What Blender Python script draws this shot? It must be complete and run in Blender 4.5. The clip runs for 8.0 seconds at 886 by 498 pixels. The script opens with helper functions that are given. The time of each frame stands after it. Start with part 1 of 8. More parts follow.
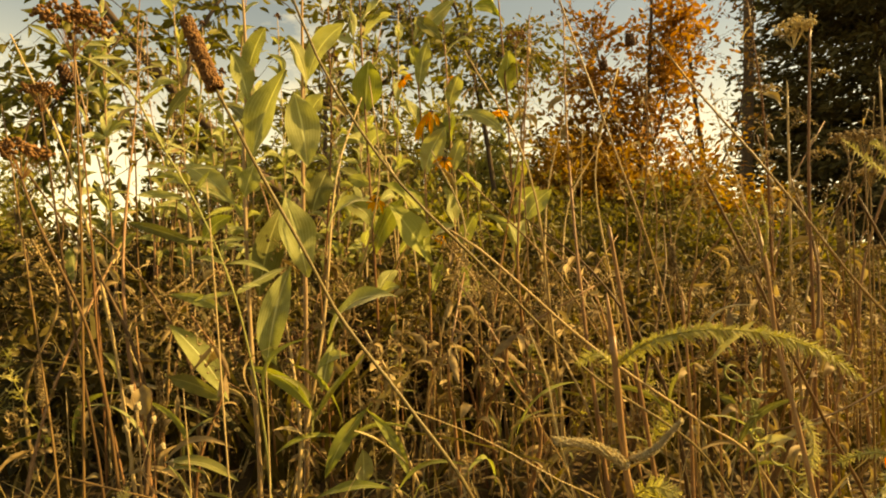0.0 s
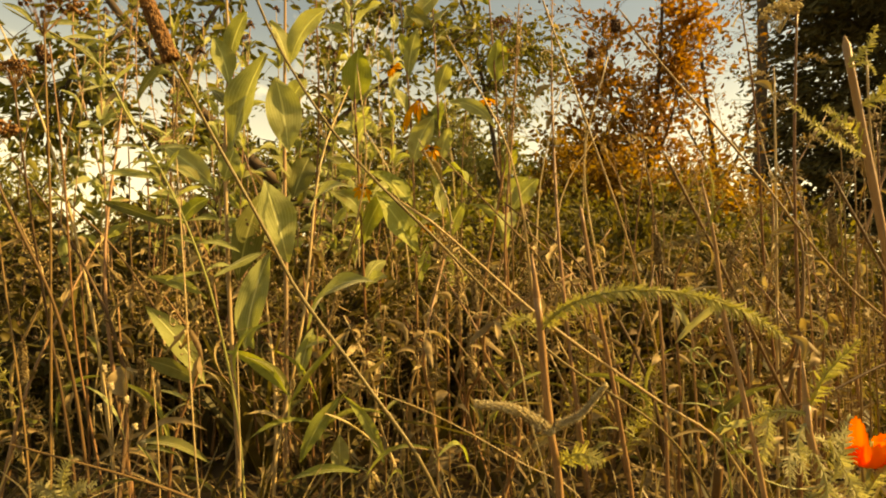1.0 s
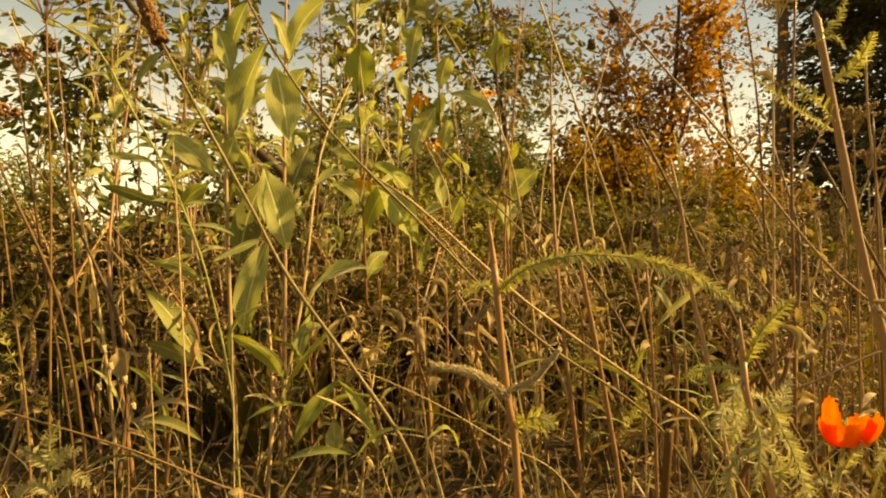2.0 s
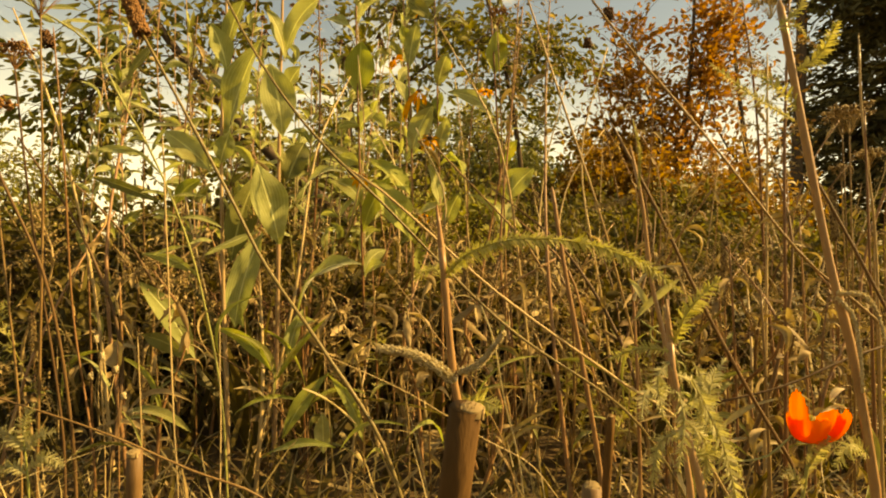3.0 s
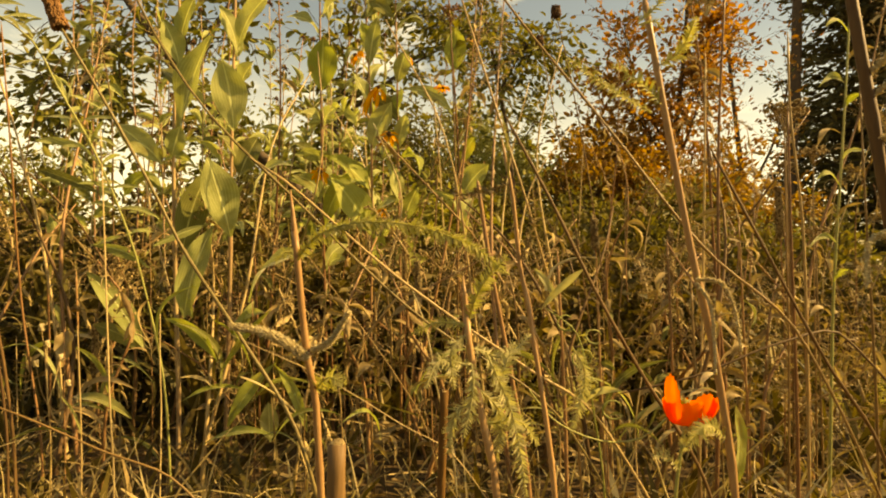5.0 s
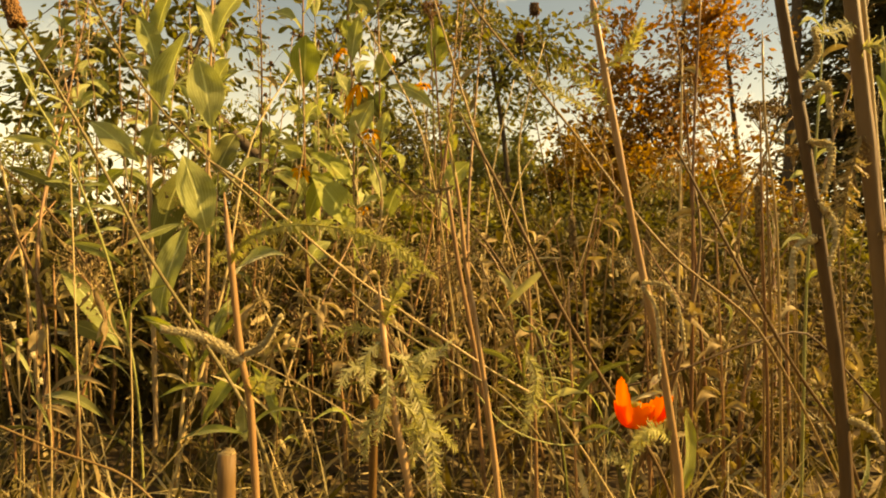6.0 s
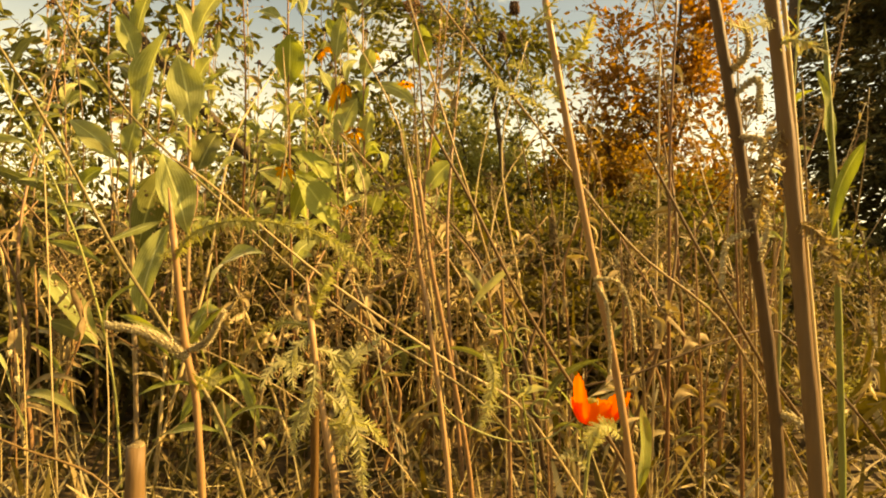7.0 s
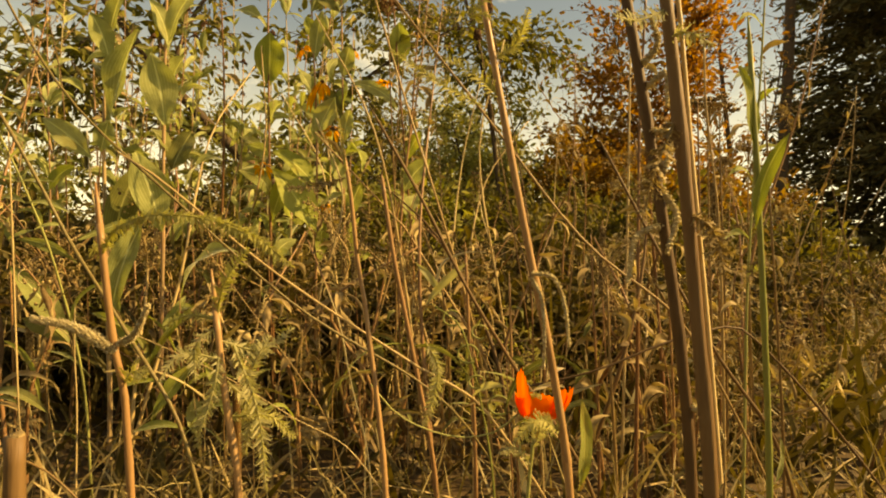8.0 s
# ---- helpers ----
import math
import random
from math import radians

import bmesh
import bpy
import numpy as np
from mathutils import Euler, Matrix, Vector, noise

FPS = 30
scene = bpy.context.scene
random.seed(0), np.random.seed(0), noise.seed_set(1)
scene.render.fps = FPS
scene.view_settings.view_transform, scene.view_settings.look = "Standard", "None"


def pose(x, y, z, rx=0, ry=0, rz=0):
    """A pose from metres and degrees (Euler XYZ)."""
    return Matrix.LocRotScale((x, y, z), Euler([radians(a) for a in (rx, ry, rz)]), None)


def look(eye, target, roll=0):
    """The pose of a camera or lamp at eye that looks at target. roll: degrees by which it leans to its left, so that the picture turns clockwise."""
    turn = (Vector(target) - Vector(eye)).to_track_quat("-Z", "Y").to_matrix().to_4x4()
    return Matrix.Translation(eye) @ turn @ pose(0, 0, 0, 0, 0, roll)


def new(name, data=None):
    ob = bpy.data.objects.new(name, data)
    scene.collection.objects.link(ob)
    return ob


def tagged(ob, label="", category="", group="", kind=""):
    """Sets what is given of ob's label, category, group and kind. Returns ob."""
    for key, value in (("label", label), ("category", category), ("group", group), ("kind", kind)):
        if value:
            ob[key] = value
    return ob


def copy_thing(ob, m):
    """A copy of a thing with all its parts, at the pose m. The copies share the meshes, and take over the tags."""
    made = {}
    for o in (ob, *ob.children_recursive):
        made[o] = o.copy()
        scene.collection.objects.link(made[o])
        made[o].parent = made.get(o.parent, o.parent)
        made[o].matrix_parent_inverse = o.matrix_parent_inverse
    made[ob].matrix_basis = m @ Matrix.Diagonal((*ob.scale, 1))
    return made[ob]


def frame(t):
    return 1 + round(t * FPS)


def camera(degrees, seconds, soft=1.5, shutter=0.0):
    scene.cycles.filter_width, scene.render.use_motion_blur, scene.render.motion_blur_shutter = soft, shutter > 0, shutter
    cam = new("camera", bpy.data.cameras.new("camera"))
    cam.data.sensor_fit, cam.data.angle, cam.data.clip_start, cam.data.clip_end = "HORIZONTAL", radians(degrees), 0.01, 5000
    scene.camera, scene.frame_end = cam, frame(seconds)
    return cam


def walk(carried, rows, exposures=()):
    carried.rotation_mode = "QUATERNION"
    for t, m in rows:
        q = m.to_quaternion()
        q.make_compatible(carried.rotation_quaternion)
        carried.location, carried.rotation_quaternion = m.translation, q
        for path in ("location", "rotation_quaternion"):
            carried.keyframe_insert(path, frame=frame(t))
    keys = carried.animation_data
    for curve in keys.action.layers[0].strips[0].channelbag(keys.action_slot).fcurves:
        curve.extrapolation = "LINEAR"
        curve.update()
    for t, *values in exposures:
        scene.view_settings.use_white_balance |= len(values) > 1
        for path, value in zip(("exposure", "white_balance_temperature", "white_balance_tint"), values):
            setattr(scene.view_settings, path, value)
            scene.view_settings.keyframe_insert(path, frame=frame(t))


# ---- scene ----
# ================= camera and its walk =================
cam = camera(75.7, 8.0, soft=1.95)
PATH = [
    (0.0, -0.0518, -0.0986, 0.539, 91.17, 0.21, -3.54),
    (0.5, -0.0166, -0.0973, 0.523, 91.26, -0.08, -3.06),
    (1.0, 0.0131, -0.0927, 0.5086, 91.33, -0.4, -2.33),
    (1.5, 0.0336, -0.0988, 0.4946, 91.32, -0.62, -1.58),
    (3.0, 0.1032, -0.1051, 0.4705, 91.72, -1.6, 0.77),
    (3.5, 0.1315, -0.1112, 0.4657, 91.82, -1.73, 0.96),
    (4.0, 0.1653, -0.1179, 0.4614, 91.83, -1.81, 0.89),
    (4.5, 0.1912, -0.1241, 0.4595, 91.8, -1.86, 0.87),
    (6.0, 0.2654, -0.1177, 0.4692, 91.22, -2.13, 0.96),
    (6.5, 0.2859, -0.1177, 0.4684, 91.22, -2.13, 0.96),
    (7.0, 0.3074, -0.1176, 0.4676, 91.22, -2.13, 0.96),
    (7.5, 0.3344, -0.1176, 0.4665, 91.22, -2.13, 0.96),
    (8.0, 0.3633, -0.1175, 0.4654, 91.22, -2.13, 0.96),
]
walk(cam, [(t, pose(*p)) for t, *p in PATH],
     exposures=[(0.0, 0.92, 22000, 9), (6.2, 0.92, 22000, 9), (6.5, 1.06, 22500, 9), (7.0, 1.22, 23000, 9), (7.4, 1.14, 22000, 9), (8.0, 0.70, 19500, 9)])

# ================= world, sun =================
SUN_FROM = Vector((0.88, 0.0, 0.60)).normalized()
world = bpy.data.worlds.new("sky")
scene.world = world
world.use_nodes = True
wn, wl = world.node_tree.nodes, world.node_tree.links
wn.clear()
sky = wn.new("ShaderNodeTexSky")
sky.sky_type, sky.sun_disc = "NISHITA", False
sky.sun_elevation = math.asin(SUN_FROM.z)
sky.sun_rotation = math.atan2(SUN_FROM.x, SUN_FROM.y)
sky.dust_density, sky.ozone_density = 0.5, 1.0
coord = wn.new("ShaderNodeTexCoord")
stretch = wn.new("ShaderNodeMapping")
stretch.inputs["Scale"].default_value = (2.2, 2.2, 5.0)
cloud = wn.new("ShaderNodeTexNoise")
cloud.inputs["Scale"].default_value, cloud.inputs["Detail"].default_value, cloud.inputs["Roughness"].default_value = 1.6, 8, 0.58
cover = wn.new("ShaderNodeValToRGB")
cover.color_ramp.elements[0].position, cover.color_ramp.elements[1].position = 0.57, 0.80
blend = wn.new("ShaderNodeMix")
blend.data_type = "RGBA"
blend.inputs["B"].default_value = (8.9, 9.4, 9.0, 1)
bg, out = wn.new("ShaderNodeBackground"), wn.new("ShaderNodeOutputWorld")
bg.inputs["Strength"].default_value = 0.098
wl.new(coord.outputs["Generated"], stretch.inputs["Vector"])
wl.new(stretch.outputs["Vector"], cloud.inputs["Vector"])
wl.new(cloud.outputs["Fac"], cover.inputs["Fac"])
height = wn.new("ShaderNodeSeparateXYZ")
haze = wn.new("ShaderNodeMapRange")
haze.interpolation_type = "SMOOTHSTEP"
haze.inputs["From Min"].default_value, haze.inputs["From Max"].default_value = 0.02, 0.40
haze.inputs["To Min"].default_value, haze.inputs["To Max"].default_value = 0.6, 0.0
most = wn.new("ShaderNodeMath")
most.operation = "MAXIMUM"
wl.new(coord.outputs["Generated"], height.inputs[0])
wl.new(height.outputs["Z"], haze.inputs["Value"])
wl.new(haze.outputs[0], most.inputs[0])
wl.new(cover.outputs["Color"], most.inputs[1])
wl.new(most.outputs[0], blend.inputs["Factor"])
wl.new(sky.outputs["Color"], blend.inputs["A"])
wl.new(blend.outputs["Result"], bg.inputs["Color"])
wl.new(bg.outputs["Background"], out.inputs["Surface"])
sun = new("sun", bpy.data.lights.new("sun", "SUN"))
sun.data.energy, sun.data.angle, sun.data.color = 5.0, radians(0.6), (1.0, 0.85, 0.61)
sun.matrix_world = look(SUN_FROM * 30, (0, 0, 0))


# ================= materials =================
def plant_mat(name, low, high, rough=0.6, through_light=0.0, scale=60.0, bump=0.15, vary="island", veins=0.0, tip=None, spec=0.28, down=0.0):
    """Plant tissue: two tones mixed by piece and by grain, spots of wear, optional leaf veins, part of the light passing through."""
    m = bpy.data.materials.new(name)
    m.use_nodes = True
    n, l = m.node_tree.nodes, m.node_tree.links
    n.clear()
    surf = n.new("ShaderNodeOutputMaterial")
    bsdf = n.new("ShaderNodeBsdfPrincipled")
    bsdf.inputs["Roughness"].default_value = rough
    bsdf.inputs["Specular IOR Level"].default_value = spec
    bsdf.inputs["Sheen Weight"].default_value, bsdf.inputs["Sheen Roughness"].default_value = down, 0.4
    bsdf.inputs["Sheen Tint"].default_value = (1.0, 0.97, 0.85, 1)
    if vary == "island":
        pick = n.new("ShaderNodeNewGeometry").outputs["Random Per Island"]
    else:
        pick = n.new("ShaderNodeObjectInfo").outputs["Random"]
    tc = n.new("ShaderNodeTexCoord")
    grain = n.new("ShaderNodeTexNoise")
    grain.inputs["Scale"].default_value, grain.inputs["Detail"].default_value = scale, 5
    blot = n.new("ShaderNodeTexNoise")
    blot.inputs["Scale"].default_value, blot.inputs["Detail"].default_value = scale * 0.22, 3
    if vary == "object" and not veins:
        fibre = n.new("ShaderNodeMapping")
        fibre.inputs["Scale"].default_value = (2.2, 2.2, 0.16)
        l.new(tc.outputs["Object"], fibre.inputs["Vector"])
        l.new(fibre.outputs["Vector"], grain.inputs["Vector"])
    else:
        l.new(tc.outputs["Object"], grain.inputs["Vector"])
    l.new(tc.outputs["Object"], blot.inputs["Vector"])
    add = n.new("ShaderNodeMath")
    add.operation = "MULTIPLY_ADD"
    add.inputs[1].default_value = 0.75
    l.new(pick, add.inputs[0])
    half = n.new("ShaderNodeMath")
    half.operation = "MULTIPLY_ADD"
    half.inputs[1].default_value, half.inputs[2].default_value = 0.7, -0.25
    l.new(grain.outputs["Fac"], half.inputs[0])
    l.new(half.outputs[0], add.inputs[2])
    mix = n.new("ShaderNodeMix")
    mix.data_type = "RGBA"
    mix.inputs["A"].default_value, mix.inputs["B"].default_value = (*low, 1), (*high, 1)
    l.new(add.outputs[0], mix.inputs["Factor"])
    color = mix.outputs["Result"]
    spots = n.new("ShaderNodeValToRGB")
    spots.color_ramp.elements[0].position, spots.color_ramp.elements[1].position = 0.60, 0.74
    l.new(blot.outputs["Fac"], spots.inputs["Fac"])
    wear = n.new("ShaderNodeMix")
    wear.data_type = "RGBA"
    worn = tip or tuple(0.5 * a + 0.5 * b for a, b in zip(low, (0.20, 0.12, 0.05)))
    wear.inputs["B"].default_value = (*worn, 1)
    dim = n.new("ShaderNodeMath")
    dim.operation = "MULTIPLY"
    dim.inputs[1].default_value = 0.7
    l.new(spots.outputs["Color"], dim.inputs[0])
    l.new(dim.outputs[0], wear.inputs["Factor"])
    l.new(color, wear.inputs["A"])
    color = wear.outputs["Result"]
    relief = grain.outputs["Fac"]
    if veins:
        uv = n.new("ShaderNodeUVMap")
        sep = n.new("ShaderNodeSeparateXYZ")
        l.new(uv.outputs["UV"], sep.inputs[0])
        off = n.new("ShaderNodeMath"); off.operation = "SUBTRACT"; off.inputs[1].default_value = 0.5
        l.new(sep.outputs["X"], off.inputs[0])
        side = n.new("ShaderNodeMath"); side.operation = "ABSOLUTE"
        l.new(off.outputs[0], side.inputs[0])
        rib = n.new("ShaderNodeMapRange")
        rib.inputs["From Min"].default_value, rib.inputs["From Max"].default_value = 0.015, 0.05
        rib.inputs["To Min"].default_value, rib.inputs["To Max"].default_value = 1.0, 0.0
        l.new(side.outputs[0], rib.inputs["Value"])
        slant = n.new("ShaderNodeMath"); slant.operation = "MULTIPLY_ADD"; slant.inputs[1].default_value = -2.6
        l.new(side.outputs[0], slant.inputs[0]); flat = n.new("ShaderNodeMath"); flat.operation = "MULTIPLY"; flat.inputs[1].default_value = 0.45
        l.new(sep.outputs["Y"], flat.inputs[0]); l.new(flat.outputs[0], slant.inputs[2])
        freq = n.new("ShaderNodeMath"); freq.operation = "MULTIPLY"; freq.inputs[1].default_value = 30.0
        l.new(slant.outputs[0], freq.inputs[0])
        wave = n.new("ShaderNodeMath"); wave.operation = "SINE"
        l.new(freq.outputs[0], wave.inputs[0])
        lines = n.new("ShaderNodeMapRange")
        lines.inputs["From Min"].default_value, lines.inputs["From Max"].default_value = 0.72, 1.0
        lines.inputs["To Min"].default_value, lines.inputs["To Max"].default_value = 0.0, 0.35
        l.new(wave.outputs[0], lines.inputs["Value"])
        top = n.new("ShaderNodeMath"); top.operation = "MAXIMUM"
        l.new(rib.outputs[0], top.inputs[0]); l.new(lines.outputs[0], top.inputs[1])
        amount = n.new("ShaderNodeMath"); amount.operation = "MULTIPLY"; amount.inputs[1].default_value = veins
        l.new(top.outputs[0], amount.inputs[0])
        vein = n.new("ShaderNodeMix"); vein.data_type = "RGBA"
        vein.inputs["B"].default_value = (*(min(1, c * 1.5 + 0.06) for c in high), 1)
        l.new(amount.outputs[0], vein.inputs["Factor"]); l.new(color, vein.inputs["A"])
        color = vein.outputs["Result"]
        sumup = n.new("ShaderNodeMath"); sumup.operation = "MULTIPLY_ADD"; sumup.inputs[1].default_value = -0.8
        l.new(top.outputs[0], sumup.inputs[0]); l.new(relief, sumup.inputs[2])
        relief = sumup.outputs[0]
    l.new(color, bsdf.inputs["Base Color"])
    bmp = n.new("ShaderNodeBump")
    bmp.inputs["Strength"].default_value, bmp.inputs["Distance"].default_value = bump, 0.002
    l.new(relief, bmp.inputs["Height"])
    l.new(bmp.outputs["Normal"], bsdf.inputs["Normal"])
    if through_light:
        tr = n.new("ShaderNodeBsdfTranslucent")
        gain = n.new("ShaderNodeMix"); gain.data_type = "RGBA"; gain.blend_type = "MULTIPLY"; gain.inputs["Factor"].default_value = 1.0
        gain.inputs["B"].default_value = (1.2, 1.22, 0.75, 1)
        l.new(color, gain.inputs["A"])
        l.new(gain.outputs["Result"], tr.inputs["Color"])
        both = n.new("ShaderNodeMixShader")
        both.inputs["Fac"].default_value = through_light
        l.new(bsdf.outputs[0], both.inputs[1]); l.new(tr.outputs[0], both.inputs[2])
        l.new(both.outputs[0], surf.inputs["Surface"])
    else:
        l.new(bsdf.outputs[0], surf.inputs["Surface"])
    return m


SAGE = plant_mat("downy_leaf", (0.25, 0.275, 0.09), (0.50, 0.51, 0.235), 0.6, 0.42, 90, 0.6, "object", 0.8, (0.30, 0.26, 0.09), 0.15, 0.7)
LIME = plant_mat("yellow_green_leaf", (0.24, 0.28, 0.06), (0.40, 0.42, 0.13), 0.55, 0.45, 90, 0.5, "object", 0.8, (0.40, 0.33, 0.08), 0.15, 0.5)
DULL = plant_mat("dull_leaf", (0.13, 0.135, 0.04), (0.27, 0.265, 0.09), 0.6, 0.3, 80, 0.5, "object", 0.7, None, 0.15, 0.5)
FROND = plant_mat("feathery_leaf", (0.38, 0.365, 0.12), (0.63, 0.57, 0.26), 0.6, 0.5, 120, 0.2)
PALEFROND = plant_mat("grey_green_feathery_leaf", (0.36, 0.34, 0.165), (0.62, 0.57, 0.34), 0.6, 0.5, 120, 0.2)
TAN = plant_mat("tan_stem", (0.32, 0.20, 0.085), (0.66, 0.50, 0.27), 0.4, 0.0, 140, 0.3, "object")
RUST = plant_mat("reddish_stem", (0.175, 0.078, 0.036), (0.37, 0.215, 0.11), 0.42, 0.0, 140, 0.3, "object")
ROSY = plant_mat("rosy_brown_stem", (0.25, 0.125, 0.06), (0.46, 0.28, 0.14), 0.38, 0.0, 90, 0.3, "object")
OLIVE = plant_mat("olive_brown_stem", (0.10, 0.072, 0.025), (0.30, 0.225, 0.10), 0.38, 0.0, 160, 0.5, "object")
BRONZE = plant_mat("bronze_stem", (0.15, 0.085, 0.035), (0.34, 0.22, 0.10), 0.45, 0.0, 120, 0.4, "object")
UMBER = plant_mat("dark_brown_stem", (0.075, 0.04, 0.018), (0.20, 0.115, 0.052), 0.6, 0.0, 140, 0.4, "object")
# Dark tone puts the shade on the near cut stems into their colour.
SHADEBARK = plant_mat("shaded_dark_stem", (0.045, 0.023, 0.01), (0.15, 0.078, 0.03), 0.8, 0.0, 140, 0.5, "object", 0.0, None, 0.1)
GREENSTEM = plant_mat("green_stem", (0.20, 0.22, 0.06), (0.34, 0.33, 0.13), 0.5, 0.0, 140, 0.2, "object")
PINKSTEM = plant_mat("downy_pinkish_stem", (0.32, 0.15, 0.085), (0.44, 0.36, 0.19), 0.6, 0.0, 50, 0.3, "object", 0.0, None, 0.15, 0.8)
STRAW = plant_mat("dry_straw", (0.12, 0.085, 0.028), (0.62, 0.49, 0.26), 0.55, 0.2, 80, 0.2)
WITHER = plant_mat("withered_leaf", (0.10, 0.05, 0.018), (0.60, 0.45, 0.23), 0.65, 0.25, 80, 0.4)
# Leaf tone darkened to carry the shade below the dry stems.
UNDER = plant_mat("shade_dark_undergrowth_leaf", (0.045, 0.038, 0.010), (0.15, 0.11, 0.03), 0.6, 0.3, 60, 0.2)
SEED = plant_mat("dark_seed_head", (0.045, 0.022, 0.012), (0.15, 0.07, 0.03), 0.75, 0.0, 300, 0.5)
RUSTSEED = plant_mat("rusty_brown_seed_head", (0.10, 0.045, 0.02), (0.32, 0.16, 0.065), 0.8, 0.0, 300, 0.5)
FLUFF = plant_mat("pale_seed_fluff", (0.52, 0.42, 0.25), (0.84, 0.73, 0.50), 0.8, 0.35, 200, 0.2)
POPPY = plant_mat("orange_petal", (0.86, 0.13, 0.006), (0.95, 0.24, 0.012), 0.5, 0.5, 70, 0.2, "object", 0.0, (0.9, 0.22, 0.015))
RAY = plant_mat("yellow_orange_petal", (0.75, 0.26, 0.012), (0.85, 0.42, 0.025), 0.5, 0.4, 90, 0.2, "object")
BARK = plant_mat("bark", (0.035, 0.024, 0.015), (0.12, 0.08, 0.05), 0.85, 0.0, 25, 0.9)
APPLE = plant_mat("olive_tree_leaf", (0.08, 0.085, 0.02), (0.25, 0.22, 0.05), 0.5, 0.4, 30, 0.2, "island", 0.0, (0.30, 0.19, 0.03))
AUTUMN = plant_mat("russet_tree_leaf", (0.24, 0.085, 0.02), (0.46, 0.24, 0.06), 0.5, 0.45, 30, 0.2)
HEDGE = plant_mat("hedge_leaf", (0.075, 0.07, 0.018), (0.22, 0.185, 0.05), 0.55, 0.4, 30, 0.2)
TAWNY = plant_mat("tawny_bush_leaf", (0.20, 0.09, 0.02), (0.42, 0.26, 0.06), 0.55, 0.45, 30, 0.2)
GOLD = plant_mat("yellow_green_bush_leaf", (0.14, 0.15, 0.035), (0.33, 0.30, 0.08), 0.55, 0.4, 30, 0.2)
# Lighter version of GOLD: sunlight on one bush put into its leaf colour.
PALEBUSH = plant_mat("sunlit_yellow_green_bush_leaf", (0.32, 0.31, 0.10), (0.58, 0.53, 0.22), 0.55, 0.4, 30, 0.2)
NEEDLE = plant_mat("dark_conifer_needle", (0.045, 0.042, 0.015), (0.16, 0.125, 0.042), 0.6, 0.1, 30, 0.2)
SOIL = plant_mat("soil_and_litter", (0.035, 0.023, 0.012), (0.12, 0.075, 0.035), 0.9, 0.0, 35, 0.8, "object")


# ================= mesh tools =================
class Shape:
    """Vertices and faces of one mesh, with leaf coordinates."""

    def __init__(self):
        self.v, self.f, self.uv = [], [], []

    def add(self, verts, faces, uvs=None):
        k = len(self.v)
        self.v.extend(verts)
        self.f.extend(tuple(i + k for i in q) for q in faces)
        self.uv.extend(uvs or [(0.5, 0.5)] * len(verts))

    def mesh(self, name, mat, smooth=True):
        me = bpy.data.meshes.new(name)
        me.from_pydata([tuple(p) for p in self.v], [], self.f)
        layer = me.uv_layers.new(name="UVMap")
        loops = np.zeros(len(me.loops), dtype=np.int32)
        me.loops.foreach_get("vertex_index", loops)
        layer.data.foreach_set("uv", np.array(self.uv, dtype=np.float32)[loops].ravel())
        if smooth:
            me.polygons.foreach_set("use_smooth", np.ones(len(me.polygons), dtype=bool))
        me.materials.append(mat)
        me.update()
        return me


def part(name, shape, mat, parent, label="", at=None):
    ob = new(name, shape.mesh(name, mat) if isinstance(shape, Shape) else shape)
    ob.parent = parent
    if at is not None:
        ob.matrix_basis = at
    if label:
        ob["label"] = label
    return ob


def thing(name, label, category, at=(0, 0, 0), group="", kind=""):
    ob = new(name)
    ob.empty_display_size = 0.02
    ob.location = at
    return tagged(ob, label, category, group, kind)


def glide(pts, n):
    """A smooth line of n points through the given ones."""
    p = [Vector(q) for q in pts]
    if len(p) == 2:
        return [p[0].lerp(p[1], i / (n - 1)) for i in range(n)]
    at = [0.0]
    for a, b in zip(p, p[1:]):
        at.append(at[-1] + max(1e-4, (b - a).length))
    slope = []
    for k in range(len(p)):
        i, j = max(0, k - 1), min(len(p) - 1, k + 1)
        slope.append((p[j] - p[i]) / (at[j] - at[i]))
    res = []
    for i in range(n):
        s = at[-1] * i / (n - 1)
        k = max(j for j in range(len(p) - 1) if at[j] <= s + 1e-9)
        h = at[k + 1] - at[k]
        u = (s - at[k]) / h
        res.append(p[k] * (2 * u ** 3 - 3 * u * u + 1) + slope[k] * h * (u ** 3 - 2 * u * u + u)
                   + p[k + 1] * (3 * u * u - 2 * u ** 3) + slope[k + 1] * h * (u ** 3 - u * u))
    return res


def tube(sh, line, r0, r1, sides=6, knots=0, rng=None, cap=True):
    """A round stalk along a line, tapering from r0 to r1, thicker at its knots."""
    n = len(line)
    side = None
    verts, faces = [], []
    for i, p in enumerate(line):
        d = (line[min(i + 1, n - 1)] - line[max(i - 1, 0)]).normalized()
        if side is None:
            side = d.orthogonal().normalized()
        side = (side - d * side.dot(d)).normalized()
        other = d.cross(side)
        r = r0 + (r1 - r0) * i / (n - 1)
        if knots and i % knots == 0:
            r *= 1.14
        if rng:
            r *= rng.uniform(0.96, 1.04)
        for k in range(sides):
            a = math.tau * k / sides
            verts.append(p + (side * math.cos(a) + other * math.sin(a)) * r)
    for i in range(n - 1):
        for k in range(sides):
            a, b = i * sides + k, i * sides + (k + 1) % sides
            faces.append((a, b, b + sides, a + sides))
    if cap:
        faces.append(tuple(range((n - 1) * sides, n * sides)))
    sh.add(verts, faces)


